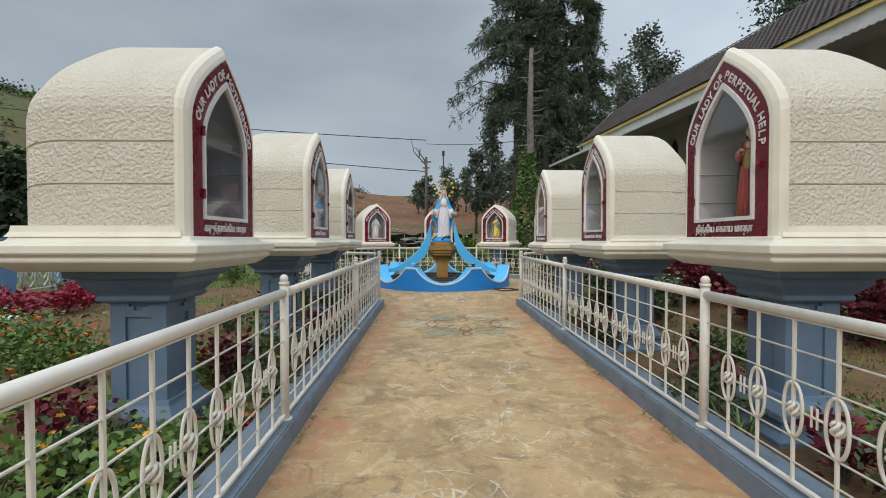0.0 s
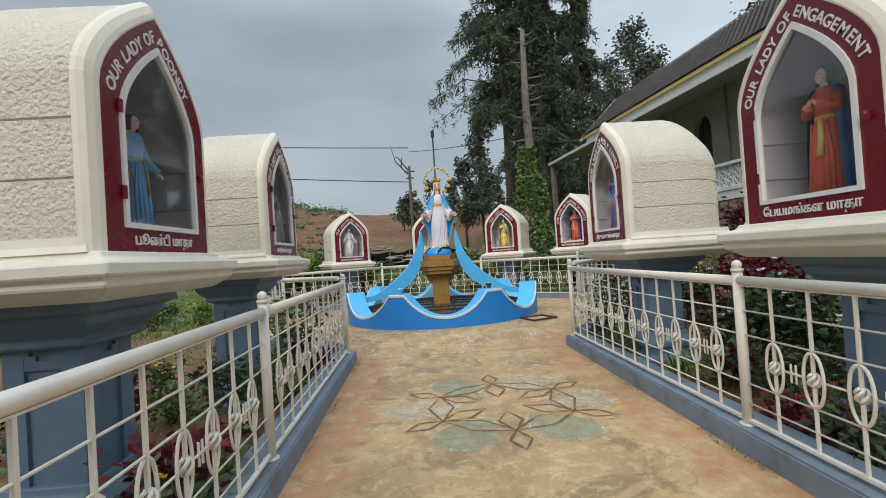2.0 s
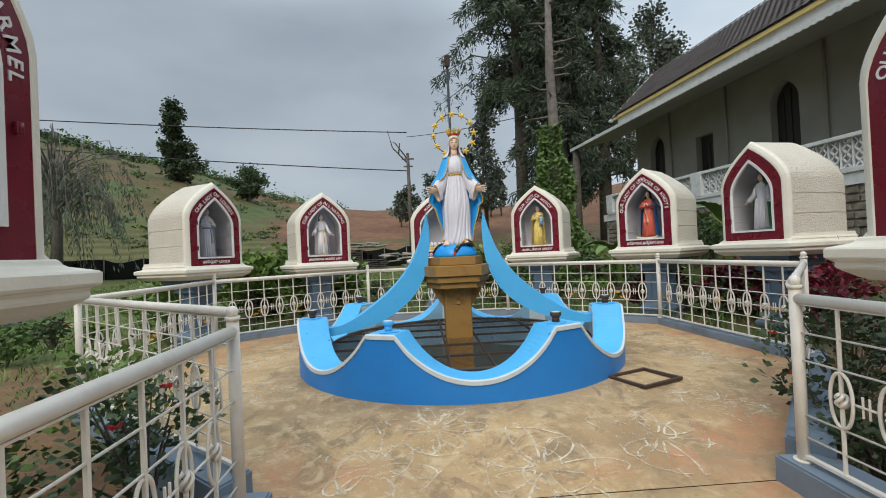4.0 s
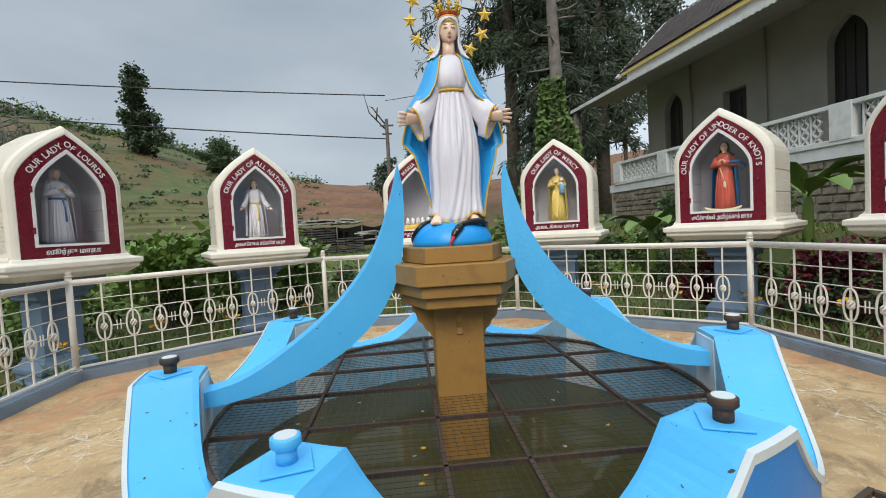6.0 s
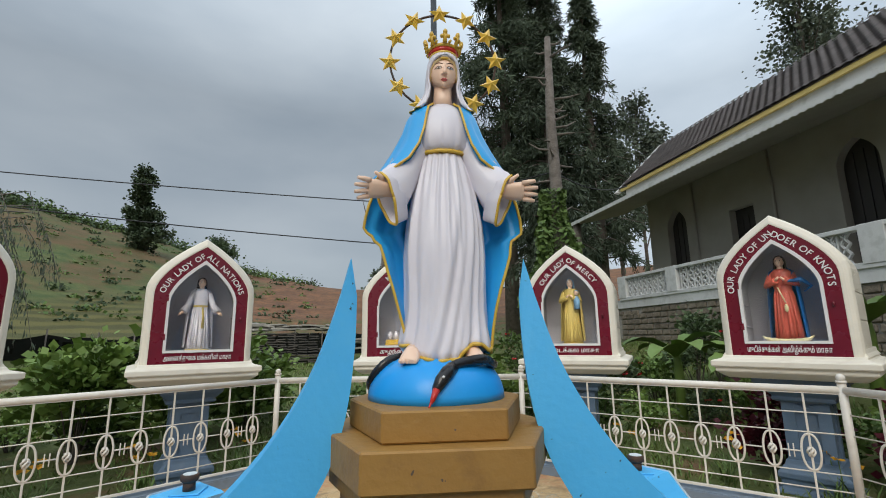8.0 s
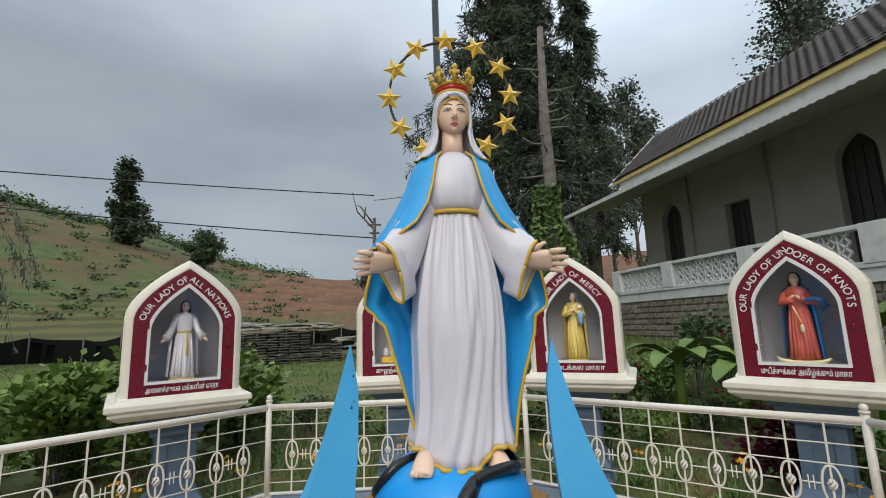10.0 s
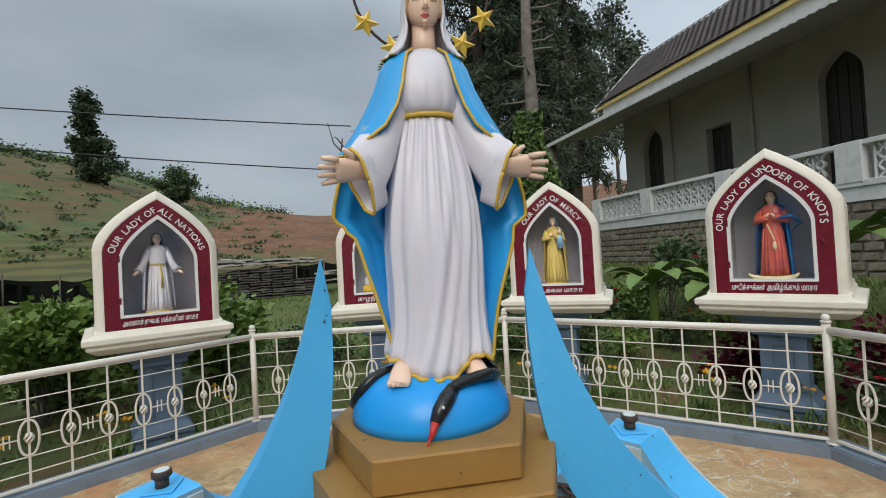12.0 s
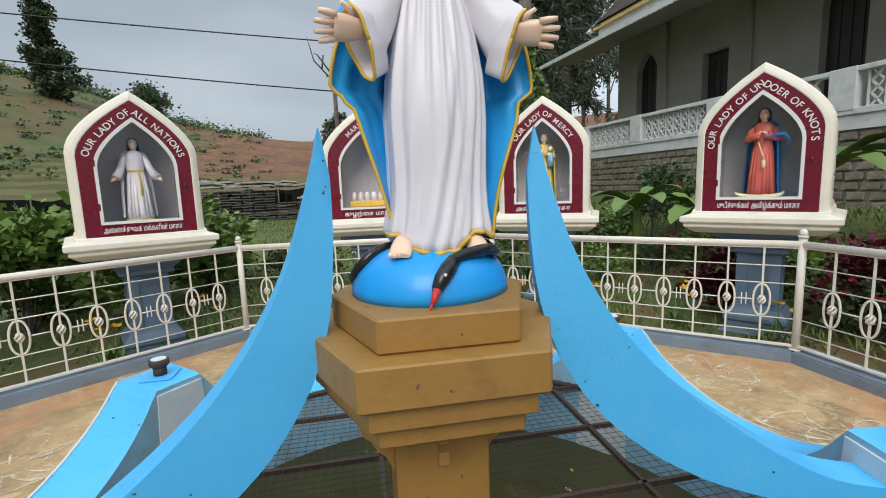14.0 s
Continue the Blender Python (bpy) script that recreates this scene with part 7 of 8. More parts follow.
PALE_STICKER = material("blue_label", (0.10, 0.22, 0.42), 0.5, (0.35, 0.4, 0.45), 14, 0.7, 0)


# ---------------------------------------------------------------- figures in the niches
def figure(place, h, dress, cloak, hair, sash=None, child=None, label="small painted robed figure standing in the niche", arms=0.6, moon=False, beard=False):
    """A plain robed figure, one mesh: dress, cloak, skin, hair, sash, child's dress, gold."""
    bm = bmesh.new()
    k = h / 1.0
    def el(z, rx, ry, cy=0.0, amp=0.0, n=9, count=32):
        return wavy(0, cy * k, z * k, rx * k, ry * k, amp, n, z * 3, count)
    loft(bm, [el(0.0, 0.145, 0.11, 0, 0.06), el(0.1, 0.135, 0.105, 0, 0.05), el(0.3, 0.12, 0.095, 0, 0.045), el(0.5, 0.105, 0.085, 0, 0.03), el(0.58, 0.085, 0.068), el(0.70, 0.10, 0.075), el(0.78, 0.105, 0.07), el(0.82, 0.06, 0.05)], 0)
    # cloak: open shell
    rings = []
    for z, rx, ry, op in ((0.83, 0.07, 0.06, 0.9), (0.79, 0.125, 0.085, 0.95), (0.65, 0.15, 0.105, 1.0), (0.45, 0.165, 0.12, 1.0), (0.2, 0.175, 0.13, 1.05), (0.03, 0.18, 0.135, 1.1)):
        rings.append([(rx * k * (1 + 0.04 * math.sin(j * 1.7)) * math.cos(a), 0.01 * k + ry * k * (1 + 0.04 * math.sin(j * 1.7)) * math.sin(a), z * k) for j in range(25) for a in [-math.pi / 2 + op + (2 * math.pi - 2 * op) * j / 24]])
    loft(bm, rings, 1, caps=(False, False), closed=False)
    # head, hair or veil
    ball(bm, (0, -0.01 * k, 0.905 * k), 0.055 * k, 14, 10, mat=2, scale=(0.86, 0.95, 1.2))
    tube(bm, [(0, 0, 0.80 * k), (0, 0, 0.87 * k)], [0.032 * k, 0.028 * k], 10, mat=2)
    rings = []
    for z, rx, ry, op in ((0.985, 0.01, 0.01, 0.0), (0.975, 0.035, 0.04, 0.3), (0.94, 0.058, 0.062, 0.75), (0.90, 0.064, 0.066, 0.9), (0.85, 0.066, 0.062, 0.85), (0.79, 0.085, 0.065, 0.95), (0.74, 0.09, 0.07, 1.1)):
        rings.append([(rx * k * math.cos(a), 0.012 * k + ry * k * math.sin(a), z * k) for j in range(21) for a in [-math.pi / 2 + op + (2 * math.pi - 2 * op) * j / 20]])
    loft(bm, rings, 3, caps=(False, False), closed=False)
    for s in (-1, 1):
        if arms > 0.5:
            tube(bm, [(s * 0.10 * k, 0, 0.76 * k), (s * 0.15 * k, -0.02 * k, 0.60 * k), (s * 0.21 * k, -0.07 * k, 0.50 * k)], [0.035 * k, 0.04 * k, 0.052 * k], 10, mat=0)
            tube(bm, [(s * 0.205 * k, -0.065 * k, 0.505 * k), (s * 0.245 * k, -0.09 * k, 0.475 * k), (s * 0.265 * k, -0.095 * k, 0.455 * k)], [0.018 * k, 0.02 * k, 0.008 * k], 8, mat=2)
        else:
            tube(bm, [(s * 0.10 * k, 0, 0.76 * k), (s * 0.14 * k, -0.04 * k, 0.63 * k), (s * 0.04 * k, -0.11 * k, 0.68 * k)], [0.035 * k, 0.04 * k, 0.038 * k], 10, mat=0)
            tube(bm, [(s * 0.045 * k, -0.108 * k, 0.68 * k), (s * 0.008 * k, -0.12 * k, 0.72 * k)], [0.018 * k, 0.01 * k], 8, mat=2)
    if sash:
        loft(bm, [el(0.565, 0.088, 0.071), el(0.58, 0.09, 0.073), el(0.595, 0.088, 0.071)], 4)
        tube(bm, [(0.02 * k, -0.078 * k, 0.58 * k), (0.035 * k, -0.095 * k, 0.42 * k), (0.03 * k, -0.108 * k, 0.28 * k)], [0.018 * k, 0.022 * k, 0.026 * k], 6, mat=4, squash=0.35)
    if child:
        c = Vector((0.10, -0.09, 0.60)) * k
        tube(bm, [c + Vector((0, 0, -0.10 * k)), c + Vector((0, 0, 0.05 * k)), c + Vector((0, 0, 0.10 * k))], [0.05 * k, 0.045 * k, 0.02 * k], 10, mat=5)
        ball(bm, c + Vector((0, -0.005 * k, 0.145 * k)), 0.036 * k, 10, 8, mat=2)
        ball(bm, c + Vector((0, 0.008 * k, 0.155 * k)), 0.037 * k, 10, 8, mat=3)
    for s in (-1, 1):
        ball(bm, (s * 0.019 * k, -0.056 * k, 0.917 * k), 0.007 * k, 8, 6, mat=3, scale=(1.3, 0.6, 0.7))
        for j in range(3):
            x = s * (0.03 + 0.032 * j)
            tube(bm, [(x * 0.75 * k, -0.070 * k, 0.55 * k), (x * k, -(0.092 - 0.012 * j) * k, 0.30 * k), (x * 1.1 * k, -(0.108 - 0.014 * j) * k, 0.02 * k)], [0.006 * k, 0.013 * k, 0.016 * k], 6, mat=0)
    ball(bm, (0, -0.063 * k, 0.902 * k), 0.010 * k, 8, 6, mat=2, scale=(0.7, 1, 1.4))
    if beard:
        ball(bm, (0, -0.035 * k, 0.862 * k), 0.036 * k, 10, 8, mat=3, scale=(1, 0.9, 1.1))
    if moon:
        tube(bm, [(0.05 * k, -0.10 * k, 0.66 * k), (0.19 * k, -0.08 * k, 0.68 * k), (0.27 * k, -0.02 * k, 0.60 * k), (0.20 * k, -0.04 * k, 0.54 * k)], [0.03 * k, 0.045 * k, 0.03 * k, 0.012 * k], 10, mat=1, squash=0.6)
        tube(bm, [(-0.03 * k, -0.115 * k, 0.60 * k), (0.03 * k, -0.13 * k, 0.42 * k)], 0.007 * k, 6, mat=6)
        ball(bm, (0.03 * k, -0.13 * k, 0.36 * k), 0.02 * k, 8, 6, mat=6, scale=(1, 0.7, 2.4))
        tube(bm, [(0.24 * k * math.sin(t), -0.13 * k, 0.07 * k - 0.09 * k * math.cos(t)) for t in [-1.35 + 2.7 * i / 12 for i in range(13)]], [0.006 + 0.03 * k * math.sin(math.pi * i / 12) for i in range(13)], 8, mat=6)
    loft(bm, [el(-0.03, 0.15, 0.13), el(0.004, 0.15, 0.13)], 4 if sash else 1)
    ob = link(bm, "niche_figure", [dress, cloak, SKIN, hair, sash or dress, child or dress, MOON], m=place)
    return tagged(ob, label, "statue", "niche figures")


def enamel(name, c):
    return material(name, c, 0.4, tuple(v * 0.7 for v in c), 7, 0.6, 0.06, 40)


F_RED, F_GREEN, F_BLUE, F_PURPLE, F_YELLOW, F_ORANGE, F_PINK, F_HAIR, F_CREAM, F_LBLUE = (enamel(n, c) for n, c in (
    ("figure_red", (0.62, 0.12, 0.085)), ("figure_green", (0.03, 0.22, 0.10)), ("figure_blue", (0.02, 0.14, 0.40)), ("figure_purple", (0.26, 0.06, 0.32)), ("figure_yellow", (0.68, 0.52, 0.15)),
    ("figure_orange", (0.62, 0.26, 0.06)), ("figure_pink", (0.65, 0.30, 0.28)), ("figure_hair", (0.05, 0.025, 0.02)), ("figure_cream", (0.72, 0.68, 0.60)), ("figure_light_blue", (0.22, 0.45, 0.72))))
MOON = enamel("figure_moon", (0.75, 0.70, 0.42))


def niche(i, dx=0.0, dy=0.19, turn=0.0):
    w, b, x, y, ang, z, g, k = SHRINES[i]
    return facing(x, y, ang, z) @ Matrix.Translation((dx * k, dy * k, 0.13 * k + 0.022)) @ pose(0, 0, 0, 0, 0, turn)


def build_figures():
    figure(niche(0, -0.18, 0.34), 0.62, F_PINK, F_BLUE, F_HAIR, label="small pink and blue robed figure in the niche", arms=0.4)
    figure(niche(1, 0.02, 0.16), 0.68, F_LBLUE, F_YELLOW, F_HAIR, sash=F_YELLOW, label="pale blue robed figure with yellow sash in the niche")
    figure(niche(2, -0.03, 0.15), 0.72, F_CREAM, ROBE_WHITE, F_YELLOW, sash=F_YELLOW, label="cream robed figure with yellow sash in the niche", arms=0.4)
    figure(niche(2, 0.29, 0.13), 0.48, ROBE_WHITE, F_LBLUE, F_LBLUE, label="small white and blue robed figure in the niche", arms=0.6)
    figure(niche(3, 0.02, 0.20), 0.74, F_RED, F_GREEN, F_HAIR, child=F_YELLOW, label="red robed figure with green cloak in the niche", arms=0.4)
    figure(niche(4, -0.05, 0.20), 0.80, F_RED, F_BLUE, F_GREEN, sash=F_YELLOW, label="red robed figure with blue and green cloak in the niche", arms=0.4)
    figure(niche(5, -0.16, 0.22), 0.80, F_PURPLE, F_ORANGE, F_HAIR, label="bearded figure in purple robe with orange cloak in the niche", arms=0.4, beard=True)
    figure(niche(5, 0.05, 0.17), 0.58, ROBE_WHITE, ROBE_WHITE, F_HAIR, sash=F_YELLOW, label="child figure in white with yellow sash in the niche", arms=0.4)
    figure(niche(6, -0.02), 0.82, ROBE_WHITE, ROBE_WHITE, ROBE_WHITE, sash=F_BLUE, label="white robed figure with long blue sash in the niche", arms=0.4)
    figure(niche(7, 0.0), 0.82, ROBE_WHITE, ROBE_WHITE, F_HAIR, sash=F_YELLOW, label="white robed figure with golden sash in the niche")
    figure(niche(9, 0.0), 0.83, F_YELLOW, F_YELLOW, F_LBLUE, child=F_LBLUE, label="golden robed figure holding a child in the niche", arms=0.4)
    figure(niche(10, 0.0), 0.85, F_RED, F_BLUE, F_HAIR, label="red robed figure with blue cloak on a crescent moon", arms=0.4, moon=True)
    figure(niche(11, 0.0), 0.80, ROBE_WHITE, F_GREEN, F_HAIR, label="white robed figure with green cloak in the niche")
    # cradle with white bolsters in the middle niche
    w, b, x, y, ang, z, g, k = SHRINES[8]
    th = thing("cradle", "small golden cradle with white bolsters in the niche", "cradle", m=niche(8, 0.0, 0.26) @ Matrix.Translation((0, 0, -0.02)))
    bm = bmesh.new()
    box(bm, (0, 0, 0.05), (0.46, 0.2, 0.08), 0.015)
    part("tray", bm, GOLD, th)
    bm = bmesh.new()
    ball(bm, (0, 0, 0), 0.05, 12, 8, scale=(0.7, 0.9, 1.3))
    first = part("bolster", bm, ROBE_WHITE, th, m=pose(-0.17, -0.02, 0.14))
    for i in range(1, 5):
        again(first, pose(-0.17 + 0.085 * i, -0.02, 0.14))


# ---------------------------------------------------------------- drawings on the floor, hatch, far garden
def ribbon(bm, pts, w, z, closed=True, mat=0):
    pts = [Vector((p[0], p[1], 0)) for p in pts]
    n = len(pts)
    a, b = [], []
    for i, p in enumerate(pts):
        q, r = (pts[(i + 1) % n], pts[i - 1]) if closed else (pts[min(i + 1, n - 1)], pts[max(i - 1, 0)])
        d = (q - r).normalized()
        s = Vector((-d.y, d.x, 0)) * w / 2 * (0.75 + 0.5 * noise.noise(p * 6))
        zz = z if not callable(z) else z(p.x, p.y)
        a.append(bm.verts.new((p.x + s.x, p.y + s.y, zz)))
        b.append(bm.verts.new((p.x - s.x, p.y - s.y, zz)))
    for i in range(n if closed else n - 1):
        j = (i + 1) % n
        bm.faces.new((a[i], a[j], b[j], b[i])).material_index = mat


def petal(cx, cy, ang, ln, wd, n=14):
    c, s = math.cos(ang), math.sin(ang)
    out = []
    for i in range(n):
        t = 2 * math.pi * i / n
        u = ln * (0.5 - 0.5 * math.cos(t))
        v = wd * math.sin(t) * math.sin(t / 2) ** 0.6
        out.append((cx + c * u - s * v, cy + s * u + c * v))
    return out


def build_drawings():
    fz = lambda x, y: floor_height(x, y) + 0.0045
    # star drawing on the walkway: pale petals, dark diamonds
    c0, F = (0.48, 7.72), 1.14
    th = thing("floor_drawing", "faded chalk star drawing with dark outlines on the walkway", "floor drawing")
    for k in range(6):
        a = radians(60 * k)
        bm = bmesh.new()
        pts = petal(c0[0] + 0.36 * math.cos(a), c0[1] + 0.36 * math.sin(a), a, 0.66, 0.30)
        bm.faces.new([bm.verts.new((px + 0.03 * noise.noise(Vector((px * 7, py * 7, 0))), py + 0.03 * noise.noise(Vector((px * 7, py * 7, 5))), 0.003)) for px, py in pts])
        part("petal", bm, CHALK_GREEN if k in (2, 4, 5) else CHALK_PALE, th)
        bm = bmesh.new()
        ribbon(bm, pts, 0.016, 0.0045)
        part("chalk_line", bm, CHALK, th)
    for k in range(6):
        a = radians(30 + 60 * k)
        u, s = Vector((math.cos(a), math.sin(a), 0)), Vector((-math.sin(a), math.cos(a), 0))
        for r0, ln, wd in ((0.36 * F, 0.19 * F, 0.085 * F), (0.70 * F, 0.15 * F, 0.07 * F)):
            bm = bmesh.new()
            ribbon(bm, [(c0[0] + u.x * (r0 + p) + s.x * q, c0[1] + u.y * (r0 + p) + s.y * q) for p, q in ((-ln, 0), (-ln / 2, wd / 2), (0, wd), (ln / 2, wd / 2), (ln, 0), (ln / 2, -wd / 2), (0, -wd), (-ln / 2, -wd / 2))], 0.030, 0.0055)
            part("dark_diamond", bm, CHALK_DARK, th)
        b0, b1 = [(c0[0] + 0.55 * F * math.cos(a + o), c0[1] + 0.55 * F * math.sin(a + o)) for o in (0, radians(60))]
        bm = bmesh.new()
        mid = ((b0[0] + b1[0]) / 2, (b0[1] + b1[1]) / 2)
        d = Vector((b1[0] - b0[0], b1[1] - b0[1], 0)).normalized()
        e = Vector((-d.y, d.x, 0))
        ribbon(bm, [(mid[0] + d.x * p + e.x * q, mid[1] + d.y * p + e.y * q) for p, q in ((-0.33, 0), (-0.165, 0.055), (0, 0.11), (0.165, 0.055), (0.33, 0), (0.165, -0.055), (0, -0.11), (-0.165, -0.055))], 0.030, 0.0065)
        part("dark_diamond", bm, CHALK_DARK, th)
    rnd = random.Random(9)
    # flowing chalk flowers round the basin and near the mouth
    spots = [(-0.6, 10.35, 0.5), (0.45, 10.2, 0.55), (1.35, 10.45, 0.5), (-0.2, 10.7, 0.4), (0.9, 9.3, 0.5), (2.75, 13.4, 0.55), (2.7, 14.5, 0.5), (2.85, 12.3, 0.5), (-1.95, 11.9, 0.5), (-2.35, 13.2, 0.5), (-2.2, 14.4, 0.5), (1.3, 15.4, 0.45), (-0.8, 15.5, 0.45), (2.1, 10.9, 0.4),
             (0.35, 4.6, 0.6), (0.5, 3.4, 0.6), (0.2, 5.7, 0.45), (0.9, 5.2, 0.4), (0.1, 2.4, 0.5)]
    for i, (x, y, r) in enumerate(spots):
        th = thing("floor_drawing", "faded white chalk flower drawing on concrete", "floor drawing", "chalk flowers")
        n = rnd.choice((5, 6, 7))
        ph = rnd.uniform(0, 6.28)
        def line(pts, w, lift=0.0, closed=True):
            bm = bmesh.new()
            ribbon(bm, pts, w, (lambda xx, yy: fz(xx, yy) + lift) if y > 9.9 else 0.0035 + lift, closed)
            part("chalk_line", bm, CHALK, th)
        for k in range(n):
            a = ph + 6.283 * k / n
            line(petal(x + 0.1 * r * math.cos(a), y + 0.1 * r * math.sin(a), a, r * rnd.uniform(0.55, 0.95), r * 0.17), 0.02)
            if rnd.random() < 0.6:
                line(petal(x + 0.25 * r * math.cos(a + 0.2), y + 0.25 * r * math.sin(a + 0.2), a + 0.2, r * 0.4, r * 0.08), 0.016, 0.001)
        for k in range(2):
            a = ph + 3 * k
            line([(x + (0.15 * r + 0.055 * r * j) * math.cos(a + 0.42 * j), y + (0.15 * r + 0.055 * r * j) * math.sin(a + 0.42 * j)) for j in range(14)], 0.018, 0.002, False)


def chalk(name, c, keep, lo=0.42, hi=0.62):
    m = material(name, c, 0.9, tuple(v * 0.85 for v in c), 9, 0.7, 0.2, 60)
    n, l = m.node_tree.nodes, m.node_tree.links
    p = n["Principled BSDF"]
    geo, t, r = n.new("ShaderNodeNewGeometry"), n.new("ShaderNodeTexNoise"), n.new("ShaderNodeMapRange")
    t.inputs["Scale"].default_value, t.inputs["Detail"].default_value, t.inputs["Roughness"].default_value = 5.5, 8, 0.7
    r.inputs["From Min"].default_value, r.inputs["From Max"].default_value, r.inputs["To Max"].default_value = lo, hi, keep
    l.new(geo.outputs["Position"], t.inputs["Vector"])
    l.new(t.outputs["Fac"], r.inputs["Value"])
    l.new(r.outputs["Result"], p.inputs["Alpha"])
    return m


CHALK = chalk("chalk", (0.78, 0.70, 0.54), 0.9)
CHALK_PALE = chalk("pale_chalk", (0.62, 0.55, 0.40), 0.75, 0.34, 0.56)
CHALK_GREEN = chalk("green_chalk", (0.40, 0.42, 0.30), 0.7, 0.34, 0.56)
CHALK_DARK = chalk("dark_chalk", (0.17, 0.11, 0.06), 0.85, 0.34, 0.52)
TILES = material("stacked_tile", (0.07, 0.065, 0.062), 0.85, (0.13, 0.115, 0.10), 3, 0.8, 0.4, 20, island=0.5)
NET = material("shade_net", (0.008, 0.010, 0.008), 1.0, (0.014, 0.014, 0.012), 3, 0.8, 0.3, 20)
NET.node_tree.nodes["Principled BSDF"].inputs["Specular IOR Level"].default_value = 0.05
PIERBLUE = material("pier_blue", (0.16, 0.30, 0.50), 0.7, (0.12, 0.23, 0.40), 3, 0.7, 0.3, 30)


SLABPALE = material("pale_slab", (0.42, 0.40, 0.36), 0.85, (0.25, 0.24, 0.21), 5, 0.7, 0.3, 20, island=0.35)


def build_extras():
    build_figures()
    build_drawings()
    # loose iron frame lying by the basin
    th = thing("hatch_frame", "rusty iron frame lying on the concrete floor", "iron frame", m=pose(1.78, 11.52, floor_height(1.78, 11.52) + 0.004, 0, 0, 24))
    for sx, sy, lx, ly in ((0, -0.2, 0.50, 0.028), (0, 0.2, 0.50, 0.028), (-0.236, 0, 0.028, 0.37), (0.236, 0, 0.028, 0.37)):
        bm = bmesh.new()
        box(bm, (sx, sy, 0.012), (lx, ly, 0.03), 0.003)
        part("bar", bm, IRON, th)
    # garden boundary: blue piers with white looped grilles
    rnd = random.Random(3)
    wall = thing("boundary_wall", "low boundary wall of blue piers and white looped grilles", "wall", m=pose(-10.6, 5.0, -0.05) @ Matrix.Diagonal((1, 1, 1.5, 1)))
    bm = bmesh.new()
    box(bm, (0, 0, 0.45), (0.30, 0.60, 1.0), 0.01)
    box(bm, (0, 0, 0.98), (0.36, 0.66, 0.07), 0.01)
    pier = part("pier", bm, PIERBLUE, wall, m=pose(0, 0, 0))
    bm = bmesh.new()
    for j in range(4):
        for q in (1.0, 0.62, 0.3):
            tube(bm, [(0, 0.22 + 0.42 * j + 0.20 * q * math.cos(t), 0.52 + 0.36 * q * math.sin(t)) for t in [math.pi / 4 + 6.2832 * i / 8 for i in range(9)]], 0.018, 5, caps=False)
        tube(bm, [(0, 0.43 + 0.42 * j, 0.12), (0, 0.43 + 0.42 * j, 0.92)], 0.016, 5)
    for z in (0.13, 0.91):
        tube(bm, [(0, 0.0, z), (0, 1.72, z)], 0.02, 6)
    grille = part("grille", bm, CHWHITE, wall, "white looped iron grille", m=pose(0, 0.17, 0))
    for k in range(1, 8):
        again(pier, pose(0, 2.06 * k, 0))
        if k < 7:
            again(grille, pose(0, 0.17 + 2.06 * k, 0))
    # stacked roof tiles
    th = thing("tile_stack", "loose stack of old dark roof tiles on the ground", "tile stack", m=pose(-4.2, 31.0, terrain(-4.2, 31.0), 0, 0, 8))
    bm = bmesh.new()
    for r in range(13):
        for c in range(11):
            hgt = 15 if c not in (0, 10) else 8
            for s in range(2):
                x = -2.2 + 0.42 * c + rnd.uniform(-0.03, 0.03)
                z = 0.07 + 0.105 * r
                if r > 12 - (abs(c - 4) > 3) * 5 - rnd.random() * 2:
                    continue
                box(bm, (x, 0.5 * s, z), (0.39, 0.44, 0.04), 0.0, rot=pose(0, 0, 0, rnd.uniform(-5, 5), rnd.uniform(-6, 6), rnd.uniform(-5, 5)))
    tagged(part("tile", bm, TILES, th), kind="stuff")
    bm = bmesh.new()
    for k in range(46):
        wide = rnd.uniform(0.5, 1.1)
        x = rnd.uniform(-2.6, 4.2)
        z = (1.42 if x < 2.0 else 0.75) + 0.07 * rnd.random() * 3 if k % 2 else rnd.uniform(0.25, 1.15) * (x > 2.3) + 1.42 * (x <= 2.3)
        box(bm, (x, 0.25 + rnd.uniform(-0.2, 0.25), z), (wide, 0.6, 0.06), 0.0, rot=pose(0, 0, 0, rnd.uniform(-6, 6), rnd.uniform(-9, 9), rnd.uniform(-20, 20)))
    tagged(part("slab", bm, SLABPALE, th, "pale broken slab"), kind="stuff")
    # shade-net fence with stakes across the far garden
    path = [(-30, 31), (-22, 33), (-14, 34.5), (-8, 35.5), (-2.5, 36), (3, 37)]
    for a, b in zip(path, path[1:]):
        th = thing("net_fence", "sagging black shade-net fence on wooden stakes", "fence", "net fences", pose(*a, 0))
        bm = bmesh.new()
        top, bot = [], []
        for i in range(17):
            t = i / 16
            x, y = a[0] + (b[0] - a[0]) * t, a[1] + (b[1] - a[1]) * t
            z = terrain(x, y)
            hgt = 1.15 + 0.22 * noise.noise(Vector((x * 0.6, y, 0))) - 0.12 * math.sin(math.pi * ((t * 4) % 1))
            top.append((x - a[0], y - a[1] + 0.06 * math.sin(i), z + hgt))
            bot.append((x - a[0], y - a[1] + 0.08 * math.sin(i * 1.7), z - 0.1))
        loft(bm, [bot, top, [(x, y + 0.02, z) for x, y, z in top], [(x, y + 0.02, z) for x, y, z in bot]], caps=(False, False), closed=False)
        part("net", bm, NET, th)
        for i in (0, 4, 8, 12, 16):
            bm = bmesh.new()
            p = Vector(top[i])
            tube(bm, [p + Vector((0, -0.05, -1.4)), p + Vector((0.02, -0.05, 0.25))], 0.035, 5)
            part("stake", bm, BARK_GREY, th)


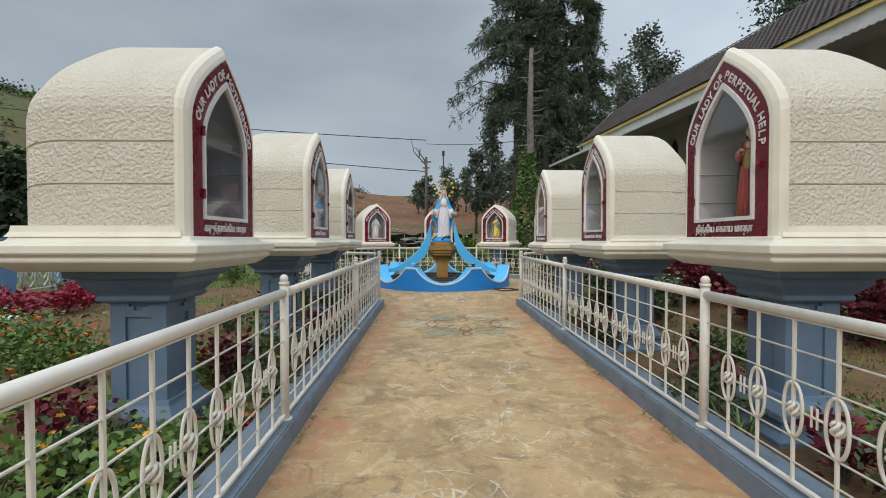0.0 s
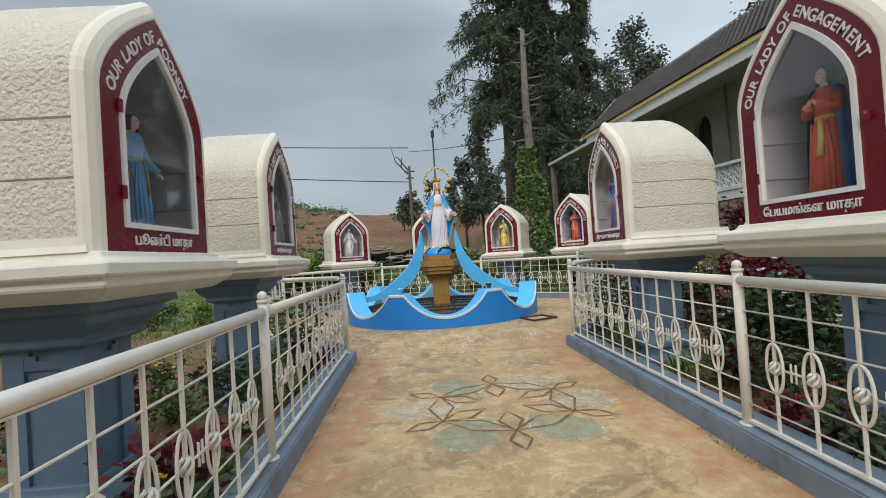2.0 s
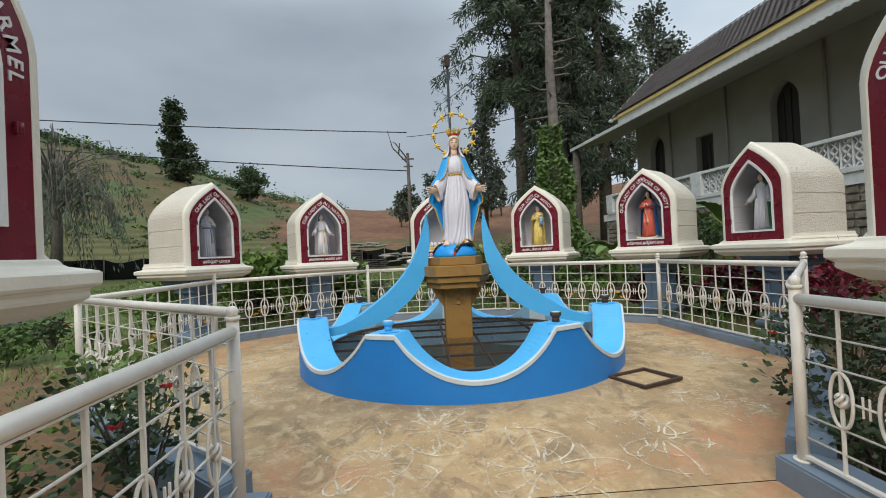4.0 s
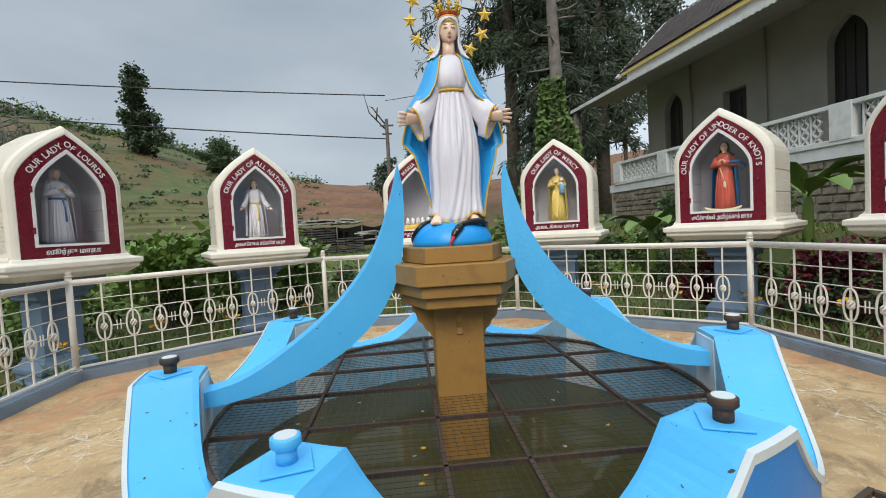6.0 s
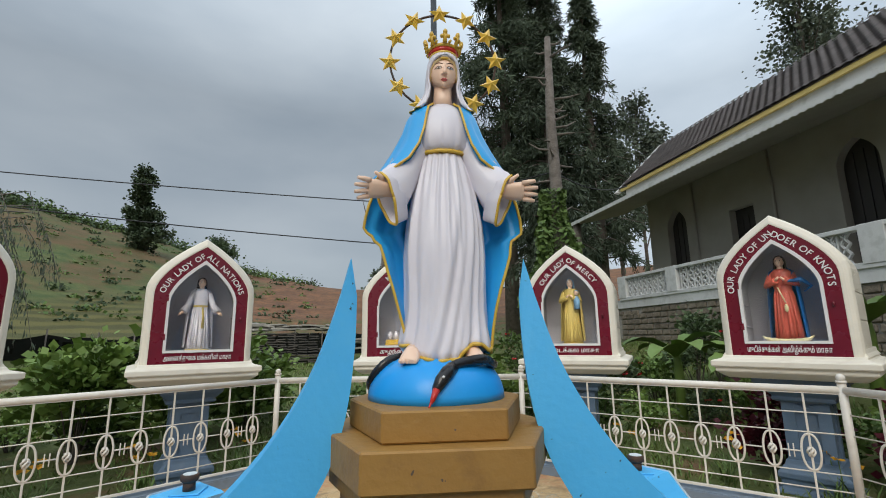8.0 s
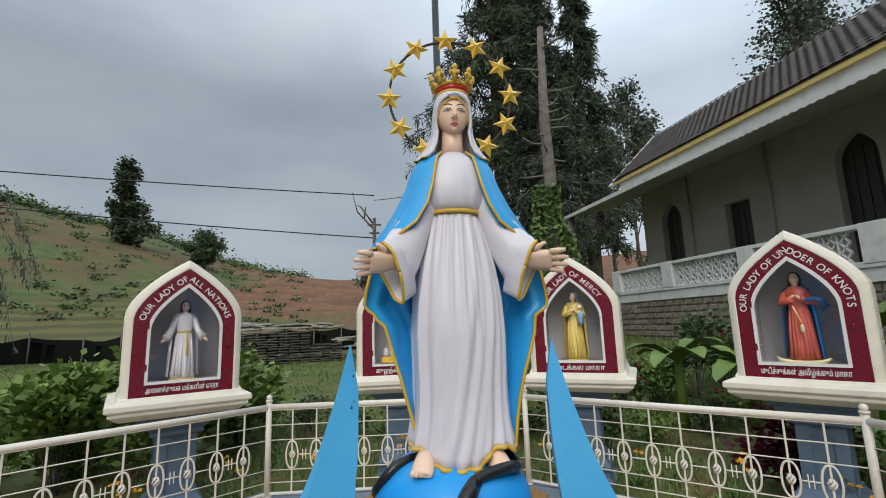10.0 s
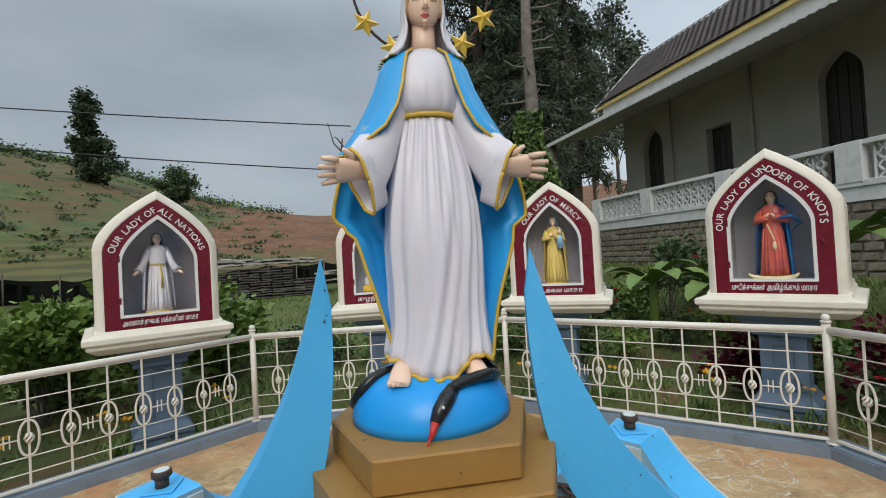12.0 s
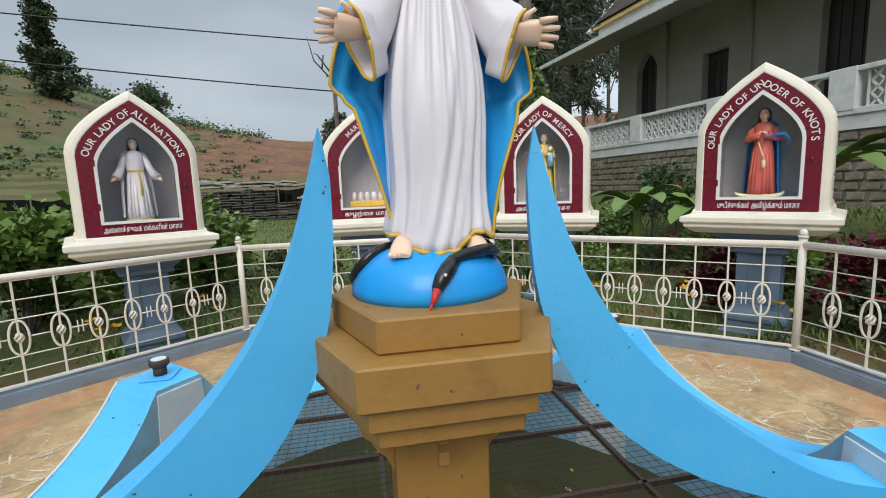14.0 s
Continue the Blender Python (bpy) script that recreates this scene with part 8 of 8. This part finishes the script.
build_ground()
build_floors()
build_fences()
build_shrines()
build_fountain()
build_fins()
build_pedestal()
build_church()
build_dome()
build_statue()
build_halo()
build_lamp_pole()
build_cables()
build_trees()
build_gardens()
build_extras()
